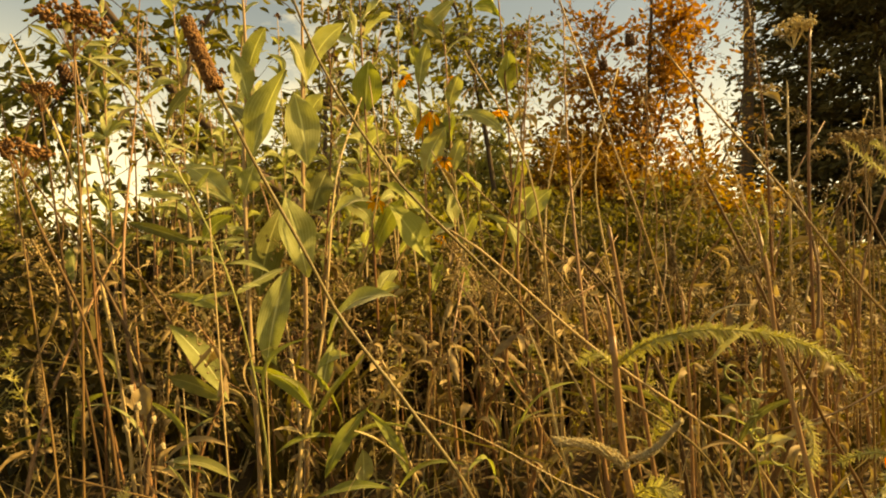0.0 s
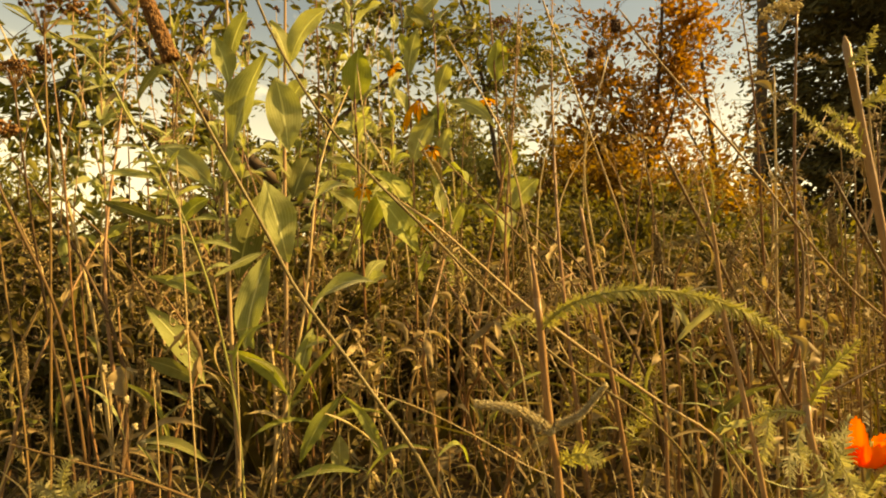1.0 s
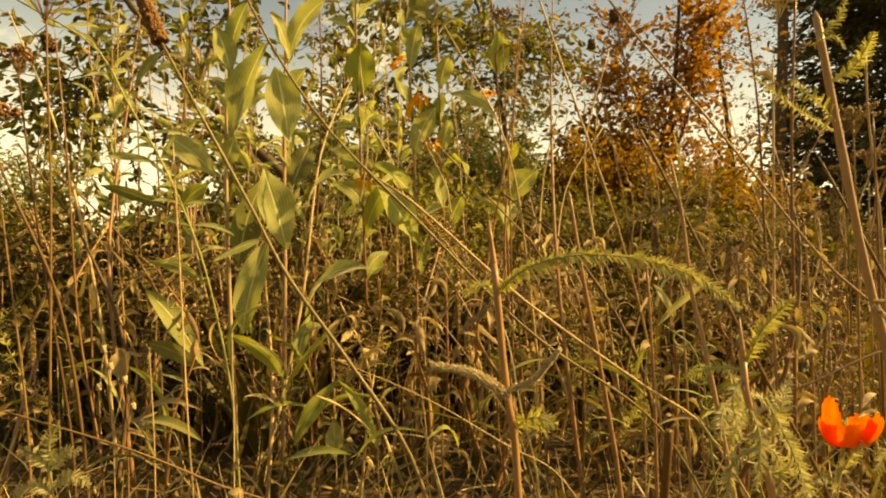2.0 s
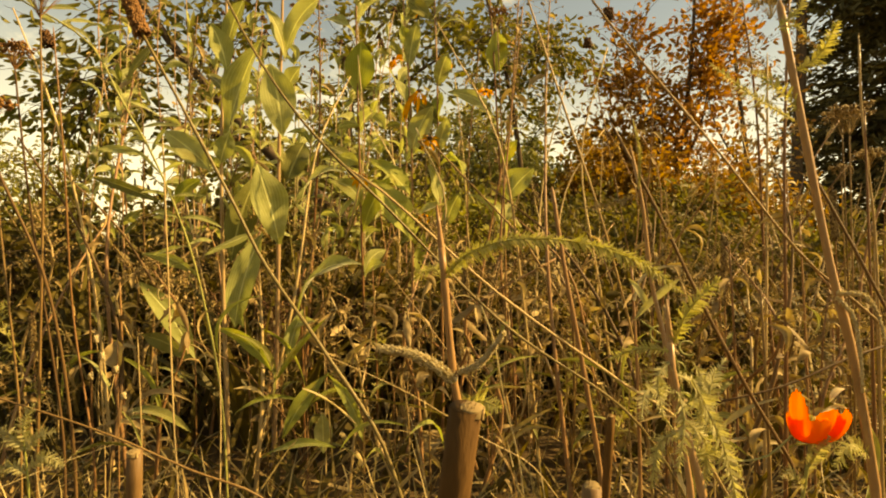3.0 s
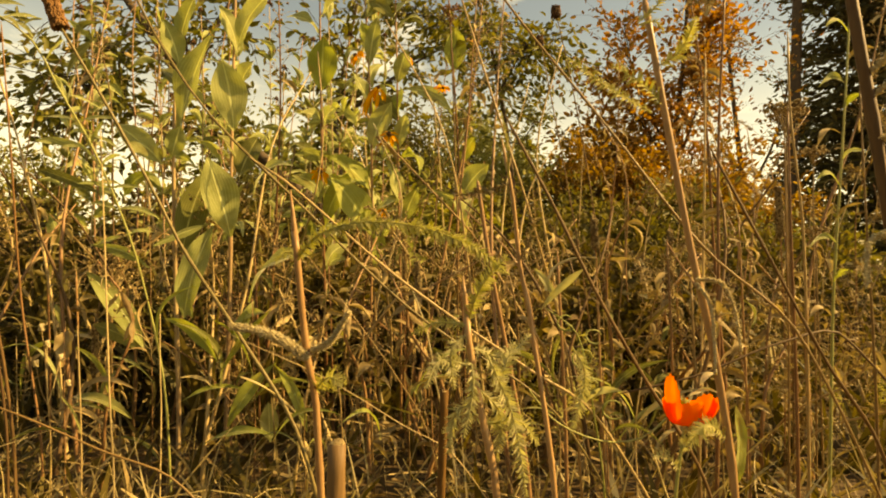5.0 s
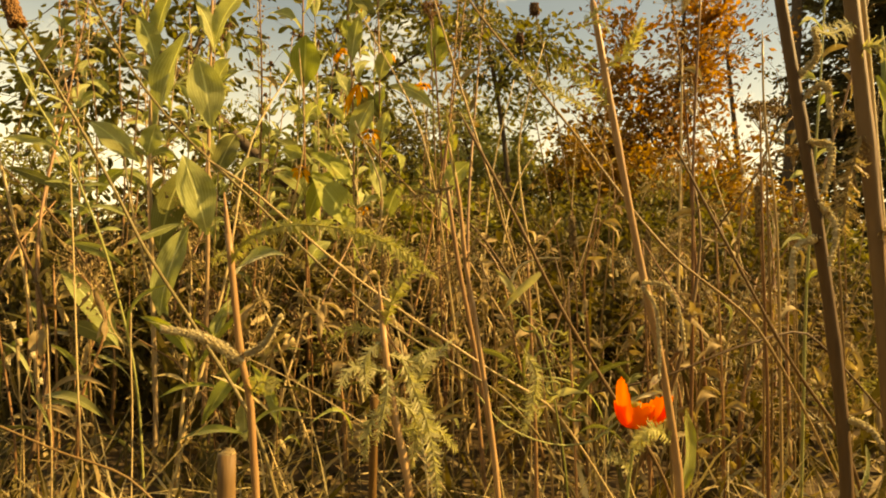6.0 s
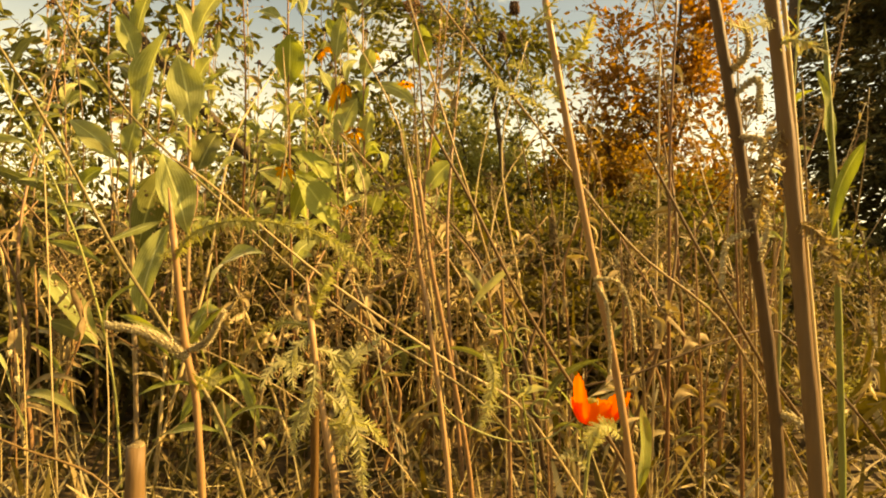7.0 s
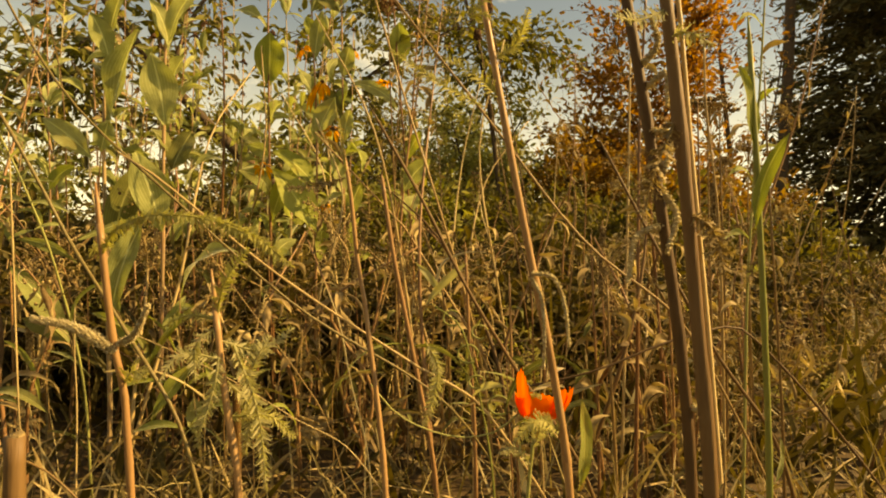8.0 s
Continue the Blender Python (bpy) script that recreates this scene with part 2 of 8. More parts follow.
def blade(sh, base, tip, width, sag=0.0, turn=0.0, fold=0.25, rng=random, n=9, wide_at=0.42, curl=0.0, ruffle=0.085):
    """A leaf from base to tip: pointed oval, folded along its midrib, arched by sag (upward positive), turned about its axis."""
    base, tip = Vector(base), Vector(tip)
    axis = tip - base
    length = axis.length
    d = axis.normalized()
    face = Vector((0.25, -1.0, 0.35))
    face = (face - d * face.dot(d))
    face = (face if face.length > 1e-3 else d.orthogonal()).normalized()
    face.rotate(Matrix.Rotation(radians(turn), 3, d))
    across = d.cross(face)
    arch = Vector((0, 0, 1)) - d * d.z
    arch = arch.normalized() if arch.length > 0.2 else face
    verts, faces, uvs = [], [], []
    ph = rng.uniform(0, 6.28)
    cols = (-1, -0.55, 0, 0.55, 1)
    for i in range(n):
        s = i / (n - 1)
        w = width * 0.5 * max(0.06, math.sin(math.pi * min(1, s ** (math.log(0.5) / math.log(wide_at)))) ** 0.85) if 0 < s < 1 else width * 0.03
        mid = base + axis * s + arch * sag * length * 4 * s * (1 - s) + face * curl * length * s * s
        for c in cols:
            wob = ruffle * width * math.sin(ph + s * 11 + c * 2) * abs(c)
            verts.append(mid + across * c * w + face * (abs(c) * w * fold + wob))
            uvs.append((0.5 + c * 0.5, s))
    for i in range(n - 1):
        for k in range(4):
            a = i * 5 + k
            faces.append((a, a + 1, a + 6, a + 5))
    sh.add(verts, faces, uvs)


def feather(sh, line, reach, pairs, rng, droop=0.2, teeth=4):
    """A feathery leaf: a thin rachis beset with finely cut leaflets, two main ranks and shorter ones between."""
    n = len(line)
    tube(sh, line, 0.0011, 0.0004, 4)
    for j in range(pairs):
        s = 0.04 + 0.95 * (j + rng.random() * 0.5) / pairs
        i = min(n - 2, int(s * (n - 1)))
        p = line[i].lerp(line[i + 1], s * (n - 1) - i)
        d = (line[i + 1] - line[i]).normalized()
        size = reach * (math.sin(math.pi * (0.14 + 0.82 * s)) ** 0.6)
        side = d.cross(Vector((0, -0.8, 0.6))).normalized()
        front = side.cross(d)
        for ang in (0, 180, 90, 270):
            g = radians(ang + rng.gauss(0, 24))
            ln = size * rng.uniform(0.75, 1.2) * (1.0 if ang in (0, 180) else 0.6)
            w = (side * math.cos(g) + front * math.sin(g) + d * rng.uniform(0.35, 0.75) + Vector((0, 0, -droop * rng.random()))).normalized()
            q = w.orthogonal().normalized()
            q.rotate(Matrix.Rotation(rng.uniform(0, 6.28), 3, w))
            th = q * (0.0004 + ln * 0.10)
            verts, faces = [p - th, p + th, p + w * ln], [(0, 1, 2)]
            for k in range(teeth):
                c = p + w * ln * (0.2 + 0.75 * k / teeth)
                b = len(verts)
                e = (w * 0.9 + q * (1 if k % 2 else -1) * rng.uniform(0.5, 1.0)).normalized() * ln * 0.40
                verts += [c, c + w * ln * 0.22, c + e]
                faces.append((b, b + 1, b + 2))
            sh.add(verts, faces)


def comb(sh, line, reach, pairs, rng, droop=0.2):
    """A feathery leaf like a soft comb: two close ranks of narrow toothed leaflets, longest in the middle, bent forward."""
    n = len(line)
    tube(sh, line, 0.0010, 0.0004, 4)
    roll = rng.uniform(-0.5, 0.5)
    for j in range(pairs):
        s = 0.05 + 0.94 * (j + rng.random() * 0.3) / pairs
        i = min(n - 2, int(s * (n - 1)))
        p = line[i].lerp(line[i + 1], s * (n - 1) - i)
        d = (line[i + 1] - line[i]).normalized()
        size = reach * (math.sin(math.pi * (0.16 + 0.80 * s)) ** 0.7)
        side = d.cross(Vector((0.15 * roll, -0.9, 0.45))).normalized()
        front = side.cross(d)
        for hand in (-1, 1):
            ln = size * rng.uniform(0.8, 1.15)
            lift = rng.gauss(0.2, 0.55)
            w = (side * hand + front * lift + d * rng.uniform(0.3, 0.65)).normalized()
            tip = p + w * ln + d * ln * 0.25 - Vector((0, 0, droop * ln * rng.random()))
            mid = p.lerp(tip, 0.5) + front * ln * 0.08
            th = d * (0.00035 + ln * 0.075)
            verts = [p - th, p + th, mid + th * 0.9, mid - th * 0.9, tip]
            faces = [(0, 1, 2, 3), (3, 2, 4)]
            for k in range(5):
                f = 0.2 + 0.16 * k
                c = p.lerp(mid, f * 2) if f < 0.5 else mid.lerp(tip, f * 2 - 1)
                b = len(verts)
                way = (d * (1 if k % 2 else -0.7) + w * 0.9 + front * rng.uniform(-0.6, 0.6)).normalized() * ln * rng.uniform(0.2, 0.34)
                verts += [c, c + w * ln * 0.12, c + way]
                faces.append((b, b + 1, b + 2))
            sh.add(verts, faces)


def ball(sh, c, r, rng, squash=1.0, rough=0.15):
    """A small lumpy round body."""
    c = Vector(c)
    verts = [c + Vector((0, 0, -r * squash))]
    for z in (-0.55, 0.05, 0.6):
        for k in range(6):
            a = math.tau * (k + z) / 6
            q = math.sqrt(1 - z * z) * r * rng.uniform(1 - rough, 1 + rough)
            verts.append(c + Vector((math.cos(a) * q, math.sin(a) * q, z * r * squash)))
    verts.append(c + Vector((0, 0, r * squash)))
    faces = [(0, 1 + (k + 1) % 6, 1 + k) for k in range(6)]
    for j in (0, 6):
        faces += [(1 + j + k, 1 + j + (k + 1) % 6, 7 + j + (k + 1) % 6, 7 + j + k) for k in range(6)]
    faces += [(13 + k, 13 + (k + 1) % 6, 19) for k in range(6)]
    sh.add(verts, faces)


def many_leaves(places, ways, sizes, rng, slim=0.5):
    """One shape of many small folded leaves."""
    sh = Shape()
    for p, w, s in zip(places, ways, sizes):
        d = (w + Vector((rng.gauss(0, .5), rng.gauss(0, .5), rng.gauss(-0.25, .5)))).normalized()
        side = d.cross(Vector((rng.gauss(0, 1), rng.gauss(0, 1), rng.gauss(0, 1)))).normalized()
        nrm = d.cross(side)
        b = side * s * slim * 0.5
        lift = nrm * s * 0.12
        sh.add([p, p + d * s * .3 + b * .9 + lift, p + d * s * .7 + b * .75 + lift, p + d * s - nrm * s * .1,
                p + d * s * .7 - b * .75 + lift, p + d * s * .3 - b * .9 + lift], [(0, 1, 2, 3), (0, 3, 4, 5)])
    return sh


# ================= ground =================
def rise(x, y):
    return 0.03 * noise.noise(Vector((x * 0.9, y * 0.9, 0.3))) + 0.012 * noise.noise(Vector((x * 5, y * 5, 2.3)))


def ground():
    sh = Shape()
    steps = [-600, -120, -40, -15, -7] + [-4 + 0.2 * i for i in range(51)] + [8, 12, 18, 40, 120, 600]
    n = len(steps)
    for j in steps:
        for i in steps:
            sh.v.append(Vector((i, j + 3, rise(i, j + 3) if abs(i) < 10 else 0.0)))
            sh.uv.append((0.5, 0.5))
    sh.f = [(j * n + i, j * n + i + 1, (j + 1) * n + i + 1, (j + 1) * n + i) for j in range(n - 1) for i in range(n - 1)]
    tagged(new("ground", sh.mesh("ground", SOIL)), "dark meadow soil covered with plant litter", "ground", kind="structure")


ground()


# ================= trees and bushes behind =================
def tree(name, label, category, base, limbs, twigs, twig_len, leaf_size, leaf_mat, per_twig, seed, start=0.25, slim=0.5, droop=0.0, spread=1.0):
    """A woody plant: trunk and limbs along given lines, twigs along the limbs, leaves along the twigs."""
    rng = random.Random(seed)
    root = thing(name, label, category, base)
    b = Vector(base)
    spots, ways, sizes = [], [], []
    wood = Shape()
    for num, (pts, r0, r1) in enumerate(limbs):
        line = glide([Vector(p) - b for p in pts], 14)
        sh = Shape()
        tube(sh, line, r0, r1, 8, 0, rng)
        part("trunk" if num == 0 else "limb", sh, BARK, root)
        for _ in range(twigs):
            s = start + (1 - start) * rng.random() ** 0.8 if num == 0 else rng.random() ** 0.8
            i = min(12, int(s * 13))
            p = line[i].lerp(line[i + 1], s * 13 - i)
            ahead = (line[i + 1] - line[i]).normalized()
            d = (ahead * 0.6 + Vector((rng.gauss(0, spread), rng.gauss(0, spread), rng.gauss(0.15, 0.6)))).normalized()
            ln = twig_len * rng.uniform(0.4, 1.2)
            q = [p]
            for k in range(4):
                d = (d + Vector((rng.gauss(0, .25), rng.gauss(0, .25), rng.gauss(-droop, .2)))).normalized()
                q.append(q[-1] + d * ln / 4)
            tube(wood, q, 0.006 * ln + 0.0015, 0.001, 3, cap=False)
            for _ in range(per_twig):
                u = (0.15 + 0.85 * rng.random()) * 3.99
                k = int(u)
                c = q[k].lerp(q[k + 1], u - k)
                off = Vector((rng.gauss(0, 1), rng.gauss(0, 1), rng.gauss(0, 1))) * leaf_size * 0.55
                spots.append(c + off); ways.append(q[k + 1] - q[k] and (q[k + 1] - q[k]).normalized()); sizes.append(leaf_size * rng.uniform(0.5, 1.2))
    tagged(part("branchwork", wood, BARK, root), kind="stuff")
    tagged(part("crown", many_leaves(spots, ways, sizes, rng, slim), leaf_mat, root), kind="stuff")
    return root


def bush(name, label, base, wide, high, leaf_size, leaf_mat, twigs, per_twig, seed, stems=7, slim=0.5, lean=0.0):
    """A bush: stems fanning out from its base."""
    rng = random.Random(seed)
    b = Vector(base)
    limbs = []
    for k in range(stems):
        a = math.tau * (k + rng.random() * 0.7) / stems
        f = rng.uniform(0.35, 1.0)
        top = b + Vector((math.cos(a) * wide * 0.5 * f + lean * high, math.sin(a) * wide * 0.4 * f, high * rng.uniform(0.65, 1.0)))
        mid = b.lerp(top, 0.5) + Vector((rng.gauss(0, .06), rng.gauss(0, .06), high * 0.1)) * wide
        limbs.append(([b + Vector((rng.gauss(0, .03), rng.gauss(0, .03), 0)), mid, top], 0.012 * high + 0.004, 0.004))
    return tree(name, label, "bush", base, limbs, twigs, 0.22 * wide + 0.1, leaf_size, leaf_mat, per_twig, seed + 1, 0.15, slim)


tree("apple_tree", "leaning tree with dark branches and thinning olive-green leaves", "tree", (0.35, 4.1, 0),
     [([(0.35, 4.1, 0), (-0.45, 3.5, 0.66), (-1.02, 3.15, 1.15), (-1.55, 3.0, 1.75), (-2.1, 2.9, 2.6)], 0.05, 0.012),
      ([(-1.02, 3.15, 1.15), (-1.5, 3.2, 1.25), (-2.2, 3.3, 1.55)], 0.016, 0.004),
      ([(-1.3, 3.08, 1.42), (-1.2, 3.2, 1.9), (-0.9, 3.3, 2.4)], 0.018, 0.004),
      ([(-0.45, 3.5, 0.66), (-0.6, 3.7, 1.4), (-0.5, 3.8, 2.3)], 0.022, 0.005),
      ([(-0.6, 3.7, 1.4), (-0.1, 3.8, 1.85), (0.45, 3.8, 2.15)], 0.014, 0.003),
      ([(-1.55, 3.0, 1.75), (-1.75, 2.9, 1.5), (-1.95, 2.9, 1.1)], 0.012, 0.003)],
     46, 0.55, 0.075, APPLE, 11, 11, 0.42, 0.5, 0.12)
tree("hanging_branch_tree", "slender tree with drooping twigs of dark leaves", "tree", (0.9, 5.4, 0),
     [([(0.9, 5.4, 0), (0.75, 5.3, 1.4), (0.5, 5.2, 2.6), (0.2, 5.1, 3.4)], 0.035, 0.01),
      ([(0.6, 5.25, 2.1), (0.85, 5.1, 2.5), (1.1, 5.0, 2.45)], 0.012, 0.003),
      ([(0.5, 5.2, 2.6), (0.0, 5.0, 2.7), (-0.5, 5.0, 2.75)], 0.014, 0.003)],
     62, 0.6, 0.08, APPLE, 12, 12, 0.45, 0.5, 0.2)
tree("russet_tree", "young tree in russet and orange autumn leaf", "tree", (2.55, 6.3, 0),
     [([(2.55, 6.3, 0), (2.6, 6.3, 1.4), (2.75, 6.3, 2.8), (2.8, 6.3, 4.4)], 0.045, 0.012),
      ([(2.58, 6.3, 1.0), (2.15, 6.2, 1.6), (1.7, 6.2, 2.0)], 0.016, 0.003),
      ([(2.6, 6.3, 1.5), (2.85, 6.2, 2.2), (2.95, 6.2, 3.2)], 0.018, 0.003),
      ([(2.65, 6.3, 1.8), (2.3, 6.4, 2.5), (2.1, 6.4, 3.3)], 0.016, 0.003),
      ([(2.57, 6.3, 0.7), (2.1, 6.2, 1.1), (1.6, 6.2, 1.5)], 0.014, 0.003),
      ([(2.58, 6.3, 0.8), (2.9, 6.2, 1.2), (3.1, 6.2, 1.5)], 0.014, 0.003),
      ([(2.66, 6.3, 1.6), (2.2, 6.2, 2.2), (1.85, 6.2, 2.6)], 0.016, 0.003),
      ([(2.7, 6.3, 2.0), (2.95, 6.3, 2.7), (3.05, 6.3, 3.4)], 0.016, 0.003)],
     76, 0.62, 0.088, AUTUMN, 10, 13, 0.25, 0.55, 0.05)
tree("bare_tree", "thin tree with few russet leaves remaining", "tree", (4.1, 7.4, 0),
     [([(4.1, 7.4, 0), (4.0, 7.4, 1.6), (3.8, 7.4, 3.2), (3.7, 7.4, 4.4)], 0.05, 0.014),
      ([(4.02, 7.4, 1.4), (4.4, 7.3, 2.4), (4.6, 7.3, 3.8)], 0.022, 0.004),
      ([(4.0, 7.4, 1.7), (3.5, 7.3, 2.4), (3.3, 7.3, 3.3)], 0.018, 0.003)],
     36, 0.7, 0.08, AUTUMN, 5, 14, 0.3, 0.5)


def conifer(base, high, wide, seed):
    rng = random.Random(seed)
    root = thing("conifer", "tall dense dark green conifer", "tree", base, "conifers")
    sh = Shape()
    tube(sh, glide([(0, 0, 0), (0.05, 0, high * .5), (0, 0, high)], 10), 0.14, 0.02, 8, 0, rng)
    part("trunk", sh, BARK, root)
    wood, spots, ways, sizes = Shape(), [], [], []
    for k in range(640):
        z = high * (0.03 + 0.95 * rng.random())
        a = rng.uniform(0, math.tau)
        ln = wide * 0.5 * (1.05 - z / high) ** 0.28 * rng.uniform(0.7, 1.1)
        d = Vector((math.cos(a), math.sin(a), -0.12))
        q = [Vector((0, 0, z)) + d * ln * s + Vector((0, 0, 0.1 * ln * s * s)) for s in (0, .33, .66, 1)]
        tube(wood, q, 0.012, 0.003, 3, cap=False)
        for _ in range(70):
            s = rng.random() ** 0.6
            spots.append(q[0] + d * ln * s + Vector((rng.gauss(0, .09), rng.gauss(0, .09), rng.gauss(0, .07)))); ways.append(d); sizes.append(rng.uniform(0.10, 0.22))
    tagged(part("branchwork", wood, BARK, root), kind="stuff")
    tagged(part("crown", many_leaves(spots, ways, sizes, rng, 0.34), NEEDLE, root), kind="stuff")


conifer((7.75, 8.8, 0), 9.5, 4.7, 21)
conifer((10.0, 9.2, 0), 9.0, 4.2, 22)
tree("bare_trunk_tree", "straight dark tree trunk with sparse twigs", "tree", (5.25, 8.5, 0),
     [([(5.25, 8.5, 0), (5.26, 8.5, 2.0), (5.32, 8.5, 4.0), (5.28, 8.5, 6.0)], 0.10, 0.06)], 40, 0.8, 0.08, APPLE, 6, 15, 0.2)
THICK = (10, 11, 12, 13, 17, 18, 19, 20)
for num, (x, y, w, h, kind) in enumerate([
        (0.62, 6.6, 1.5, 2.3, "pale"), (-0.5, 7.4, 2.2, 2.5, "hedge"), (1.7, 6.9, 1.6, 1.75, "hedge"), (2.7, 7.4, 2.0, 1.7, "gold"),
        (-1.7, 6.6, 2.2, 2.0, "gold"), (-3.1, 6.6, 2.0, 0.95, "hedge"), (-4.6, 6.4, 2.2, 1.9, "gold"), (-6.4, 7.0, 2.4, 1.9, "hedge"),
        (3.9, 7.0, 1.5, 0.8, "hedge"), (5.6, 7.4, 1.5, 0.45, "hedge"), (-0.7, 4.9, 1.9, 1.5, "hedge"),
        (0.6, 5.3, 1.7, 1.15, "hedge"), (-2.1, 4.7, 1.3, 0.62, "hedge"), (1.8, 5.1, 1.7, 1.15, "hedge"), (-3.7, 4.6, 1.3, 0.9, "gold"), (3.1, 5.0, 1.4, 0.85, "gold"),
        (4.3, 5.6, 1.3, 0.5, "hedge"), (-0.1, 3.6, 1.1, 0.95, "gold"), (1.2, 3.9, 1.1, 0.85, "hedge"), (2.3, 3.8, 1.1, 0.8, "hedge"), (-1.4, 3.6, 1.1, 0.85, "hedge"), (-2.5, 3.5, 1.0, 0.5, "hedge")]):
    mat, lab = {"gold": (GOLD, "bush with small yellow-green leaves"), "pale": (PALEBUSH, "tall yellow-green bush, leaves coloured pale for sunlight"),
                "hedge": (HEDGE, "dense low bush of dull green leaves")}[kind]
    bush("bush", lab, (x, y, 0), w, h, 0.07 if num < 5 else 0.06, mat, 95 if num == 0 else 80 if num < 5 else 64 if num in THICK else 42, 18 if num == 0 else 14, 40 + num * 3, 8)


for num, (x, y, w, h) in enumerate([(1.75, 5.9, 1.35, 1.85), (2.1, 6.5, 1.3, 2.1), (2.5, 5.6, 1.5, 1.5), (3.2, 5.9, 1.3, 1.25)]):
    bush("bush", "tawny bush turning brown and gold", (x, y, 0), w, h, 0.07, TAWNY, 85, 15, 440 + num * 3, 9)
# Scrub in the darkened leaf tone fills the shaded gaps between stems.
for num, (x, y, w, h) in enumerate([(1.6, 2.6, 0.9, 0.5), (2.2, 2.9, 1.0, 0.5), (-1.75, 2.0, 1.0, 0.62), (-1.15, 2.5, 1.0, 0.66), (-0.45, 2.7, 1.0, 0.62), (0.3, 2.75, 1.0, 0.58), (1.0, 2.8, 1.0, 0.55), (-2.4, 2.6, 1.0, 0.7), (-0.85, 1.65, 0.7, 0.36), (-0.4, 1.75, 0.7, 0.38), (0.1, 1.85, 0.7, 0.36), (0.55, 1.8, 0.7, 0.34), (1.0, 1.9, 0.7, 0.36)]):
    bush("bush", "low leafy scrub behind the dry stems, coloured dark for shade", (x, y, 0), w, h, 0.05, UNDER, 26, 12, 340 + num * 3, 8)


# ================= meadow stuff =================
def tufts(name, label, mat, count, xs, ys, highs, widths, seed, lean=0.35, thin=False, all_round=False):
    """Countless blades or straws standing on the ground, each bent its own way."""
    rng = random.Random(seed)
    sh = Shape()
    for _ in range(count):
        y = rng.uniform(*ys)
        span = 0.85 * y + 0.35
        x = rng.uniform(*xs) if all_round else max(xs[0], min(xs[1], 0.15 + rng.uniform(-span, span)))
        if all_round and (y > -0.5 and abs(x - 0.15) < 0.85 * max(y, 0) + 0.7):
            continue
        h = rng.uniform(*highs)
        p = Vector((x, y, rise(x, y) - 0.01))
        d = Vector((rng.gauss(-0.08, lean), rng.gauss(0, lean), 1)).normalized()
        bend = Vector((rng.gauss(0, .5), rng.gauss(0, .4), rng.uniform(-0.7, 0.1))) * h * rng.random()
        w = rng.uniform(*widths)
        a = rng.uniform(0, math.pi)
        side = Vector((math.cos(a), math.sin(a), 0)) * w * 0.5
        if thin:
            tube(sh, [p + d * h * s + bend * s * s for s in (0, .35, .7, 1)], w * 0.5, w * 0.25, 3, cap=False)
        else:
            verts, faces = [], []
            for k, s in enumerate((0, .3, .6, .85, 1)):
                c = p + d * h * s + bend * s * s
                ww = (1 - s ** 2.2) * 0.97 + 0.03
                verts += [c - side * ww, c + side * ww + Vector((0, 0, w * 0.15))]
                if k:
                    faces.append((2 * k - 2, 2 * k - 1, 2 * k + 1, 2 * k))
            sh.add(verts, faces)
    return tagged(new(name, sh.mesh(name, mat)), label, "grass", kind="stuff")


tufts("dry_grass", "dense tangle of dry tan grass blades", STRAW, 900, (-6, 7), (1.28, 4.2), (0.12, 0.45), (0.005, 0.014), 3, 0.45)
tufts("dry_grass", "low dry grass close to the path", STRAW, 520, (-1.2, 1.6), (0.55, 1.1), (0.10, 0.28), (0.002, 0.006), 4, 0.5)
tufts("dry_straws", "reddish dry straws standing in the meadow", plant_mat("rusty_straw", (0.13, 0.06, 0.028), (0.50, 0.34, 0.17), 0.5, 0.0, 80, 0.2), 220, (-6, 7), (1.1, 3.6), (0.3, 0.85), (0.004, 0.0085), 5, 0.2, True)
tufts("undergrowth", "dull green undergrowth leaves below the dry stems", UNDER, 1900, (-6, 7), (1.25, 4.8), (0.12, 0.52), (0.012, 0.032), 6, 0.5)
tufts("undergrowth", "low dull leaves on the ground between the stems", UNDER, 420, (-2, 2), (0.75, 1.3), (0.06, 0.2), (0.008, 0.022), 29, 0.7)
tufts("strap_leaves", "long arching brown-green strap leaves", plant_mat("brown_green_strap", (0.06, 0.055, 0.015), (0.20, 0.16, 0.05), 0.5, 0.3, 60, 0.2), 260, (-3.5, -0.35), (1.25, 2.6), (0.3, 0.75), (0.010, 0.022), 17, 0.4)
tufts("leaf_litter", "brown leaf litter and broken straw on the ground", WITHER, 1300, (-3, 3.5), (0.8, 2.4), (0.05, 0.2), (0.005, 0.016), 27, 1.5)
tufts("far_grass", "sea of dry meadow grass in front of the bushes", STRAW, 2600, (-9, 10), (4.2, 9.0), (0.3, 0.8), (0.008, 0.018), 7)


tufts("dry_grass", "dry meadow grass beside and behind the path", STRAW, 16000, (-6, 7), (-5, 6), (0.2, 0.55), (0.006, 0.014), 18, 0.4, all_round=True)
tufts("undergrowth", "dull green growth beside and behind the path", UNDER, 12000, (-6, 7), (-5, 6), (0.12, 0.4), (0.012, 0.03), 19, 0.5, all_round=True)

tufts("low_grass", "short trodden dry grass along the path", STRAW, 2600, (-1.4, 1.8), (-0.25, 0.95), (0.03, 0.11), (0.003, 0.008), 28, 0.8)


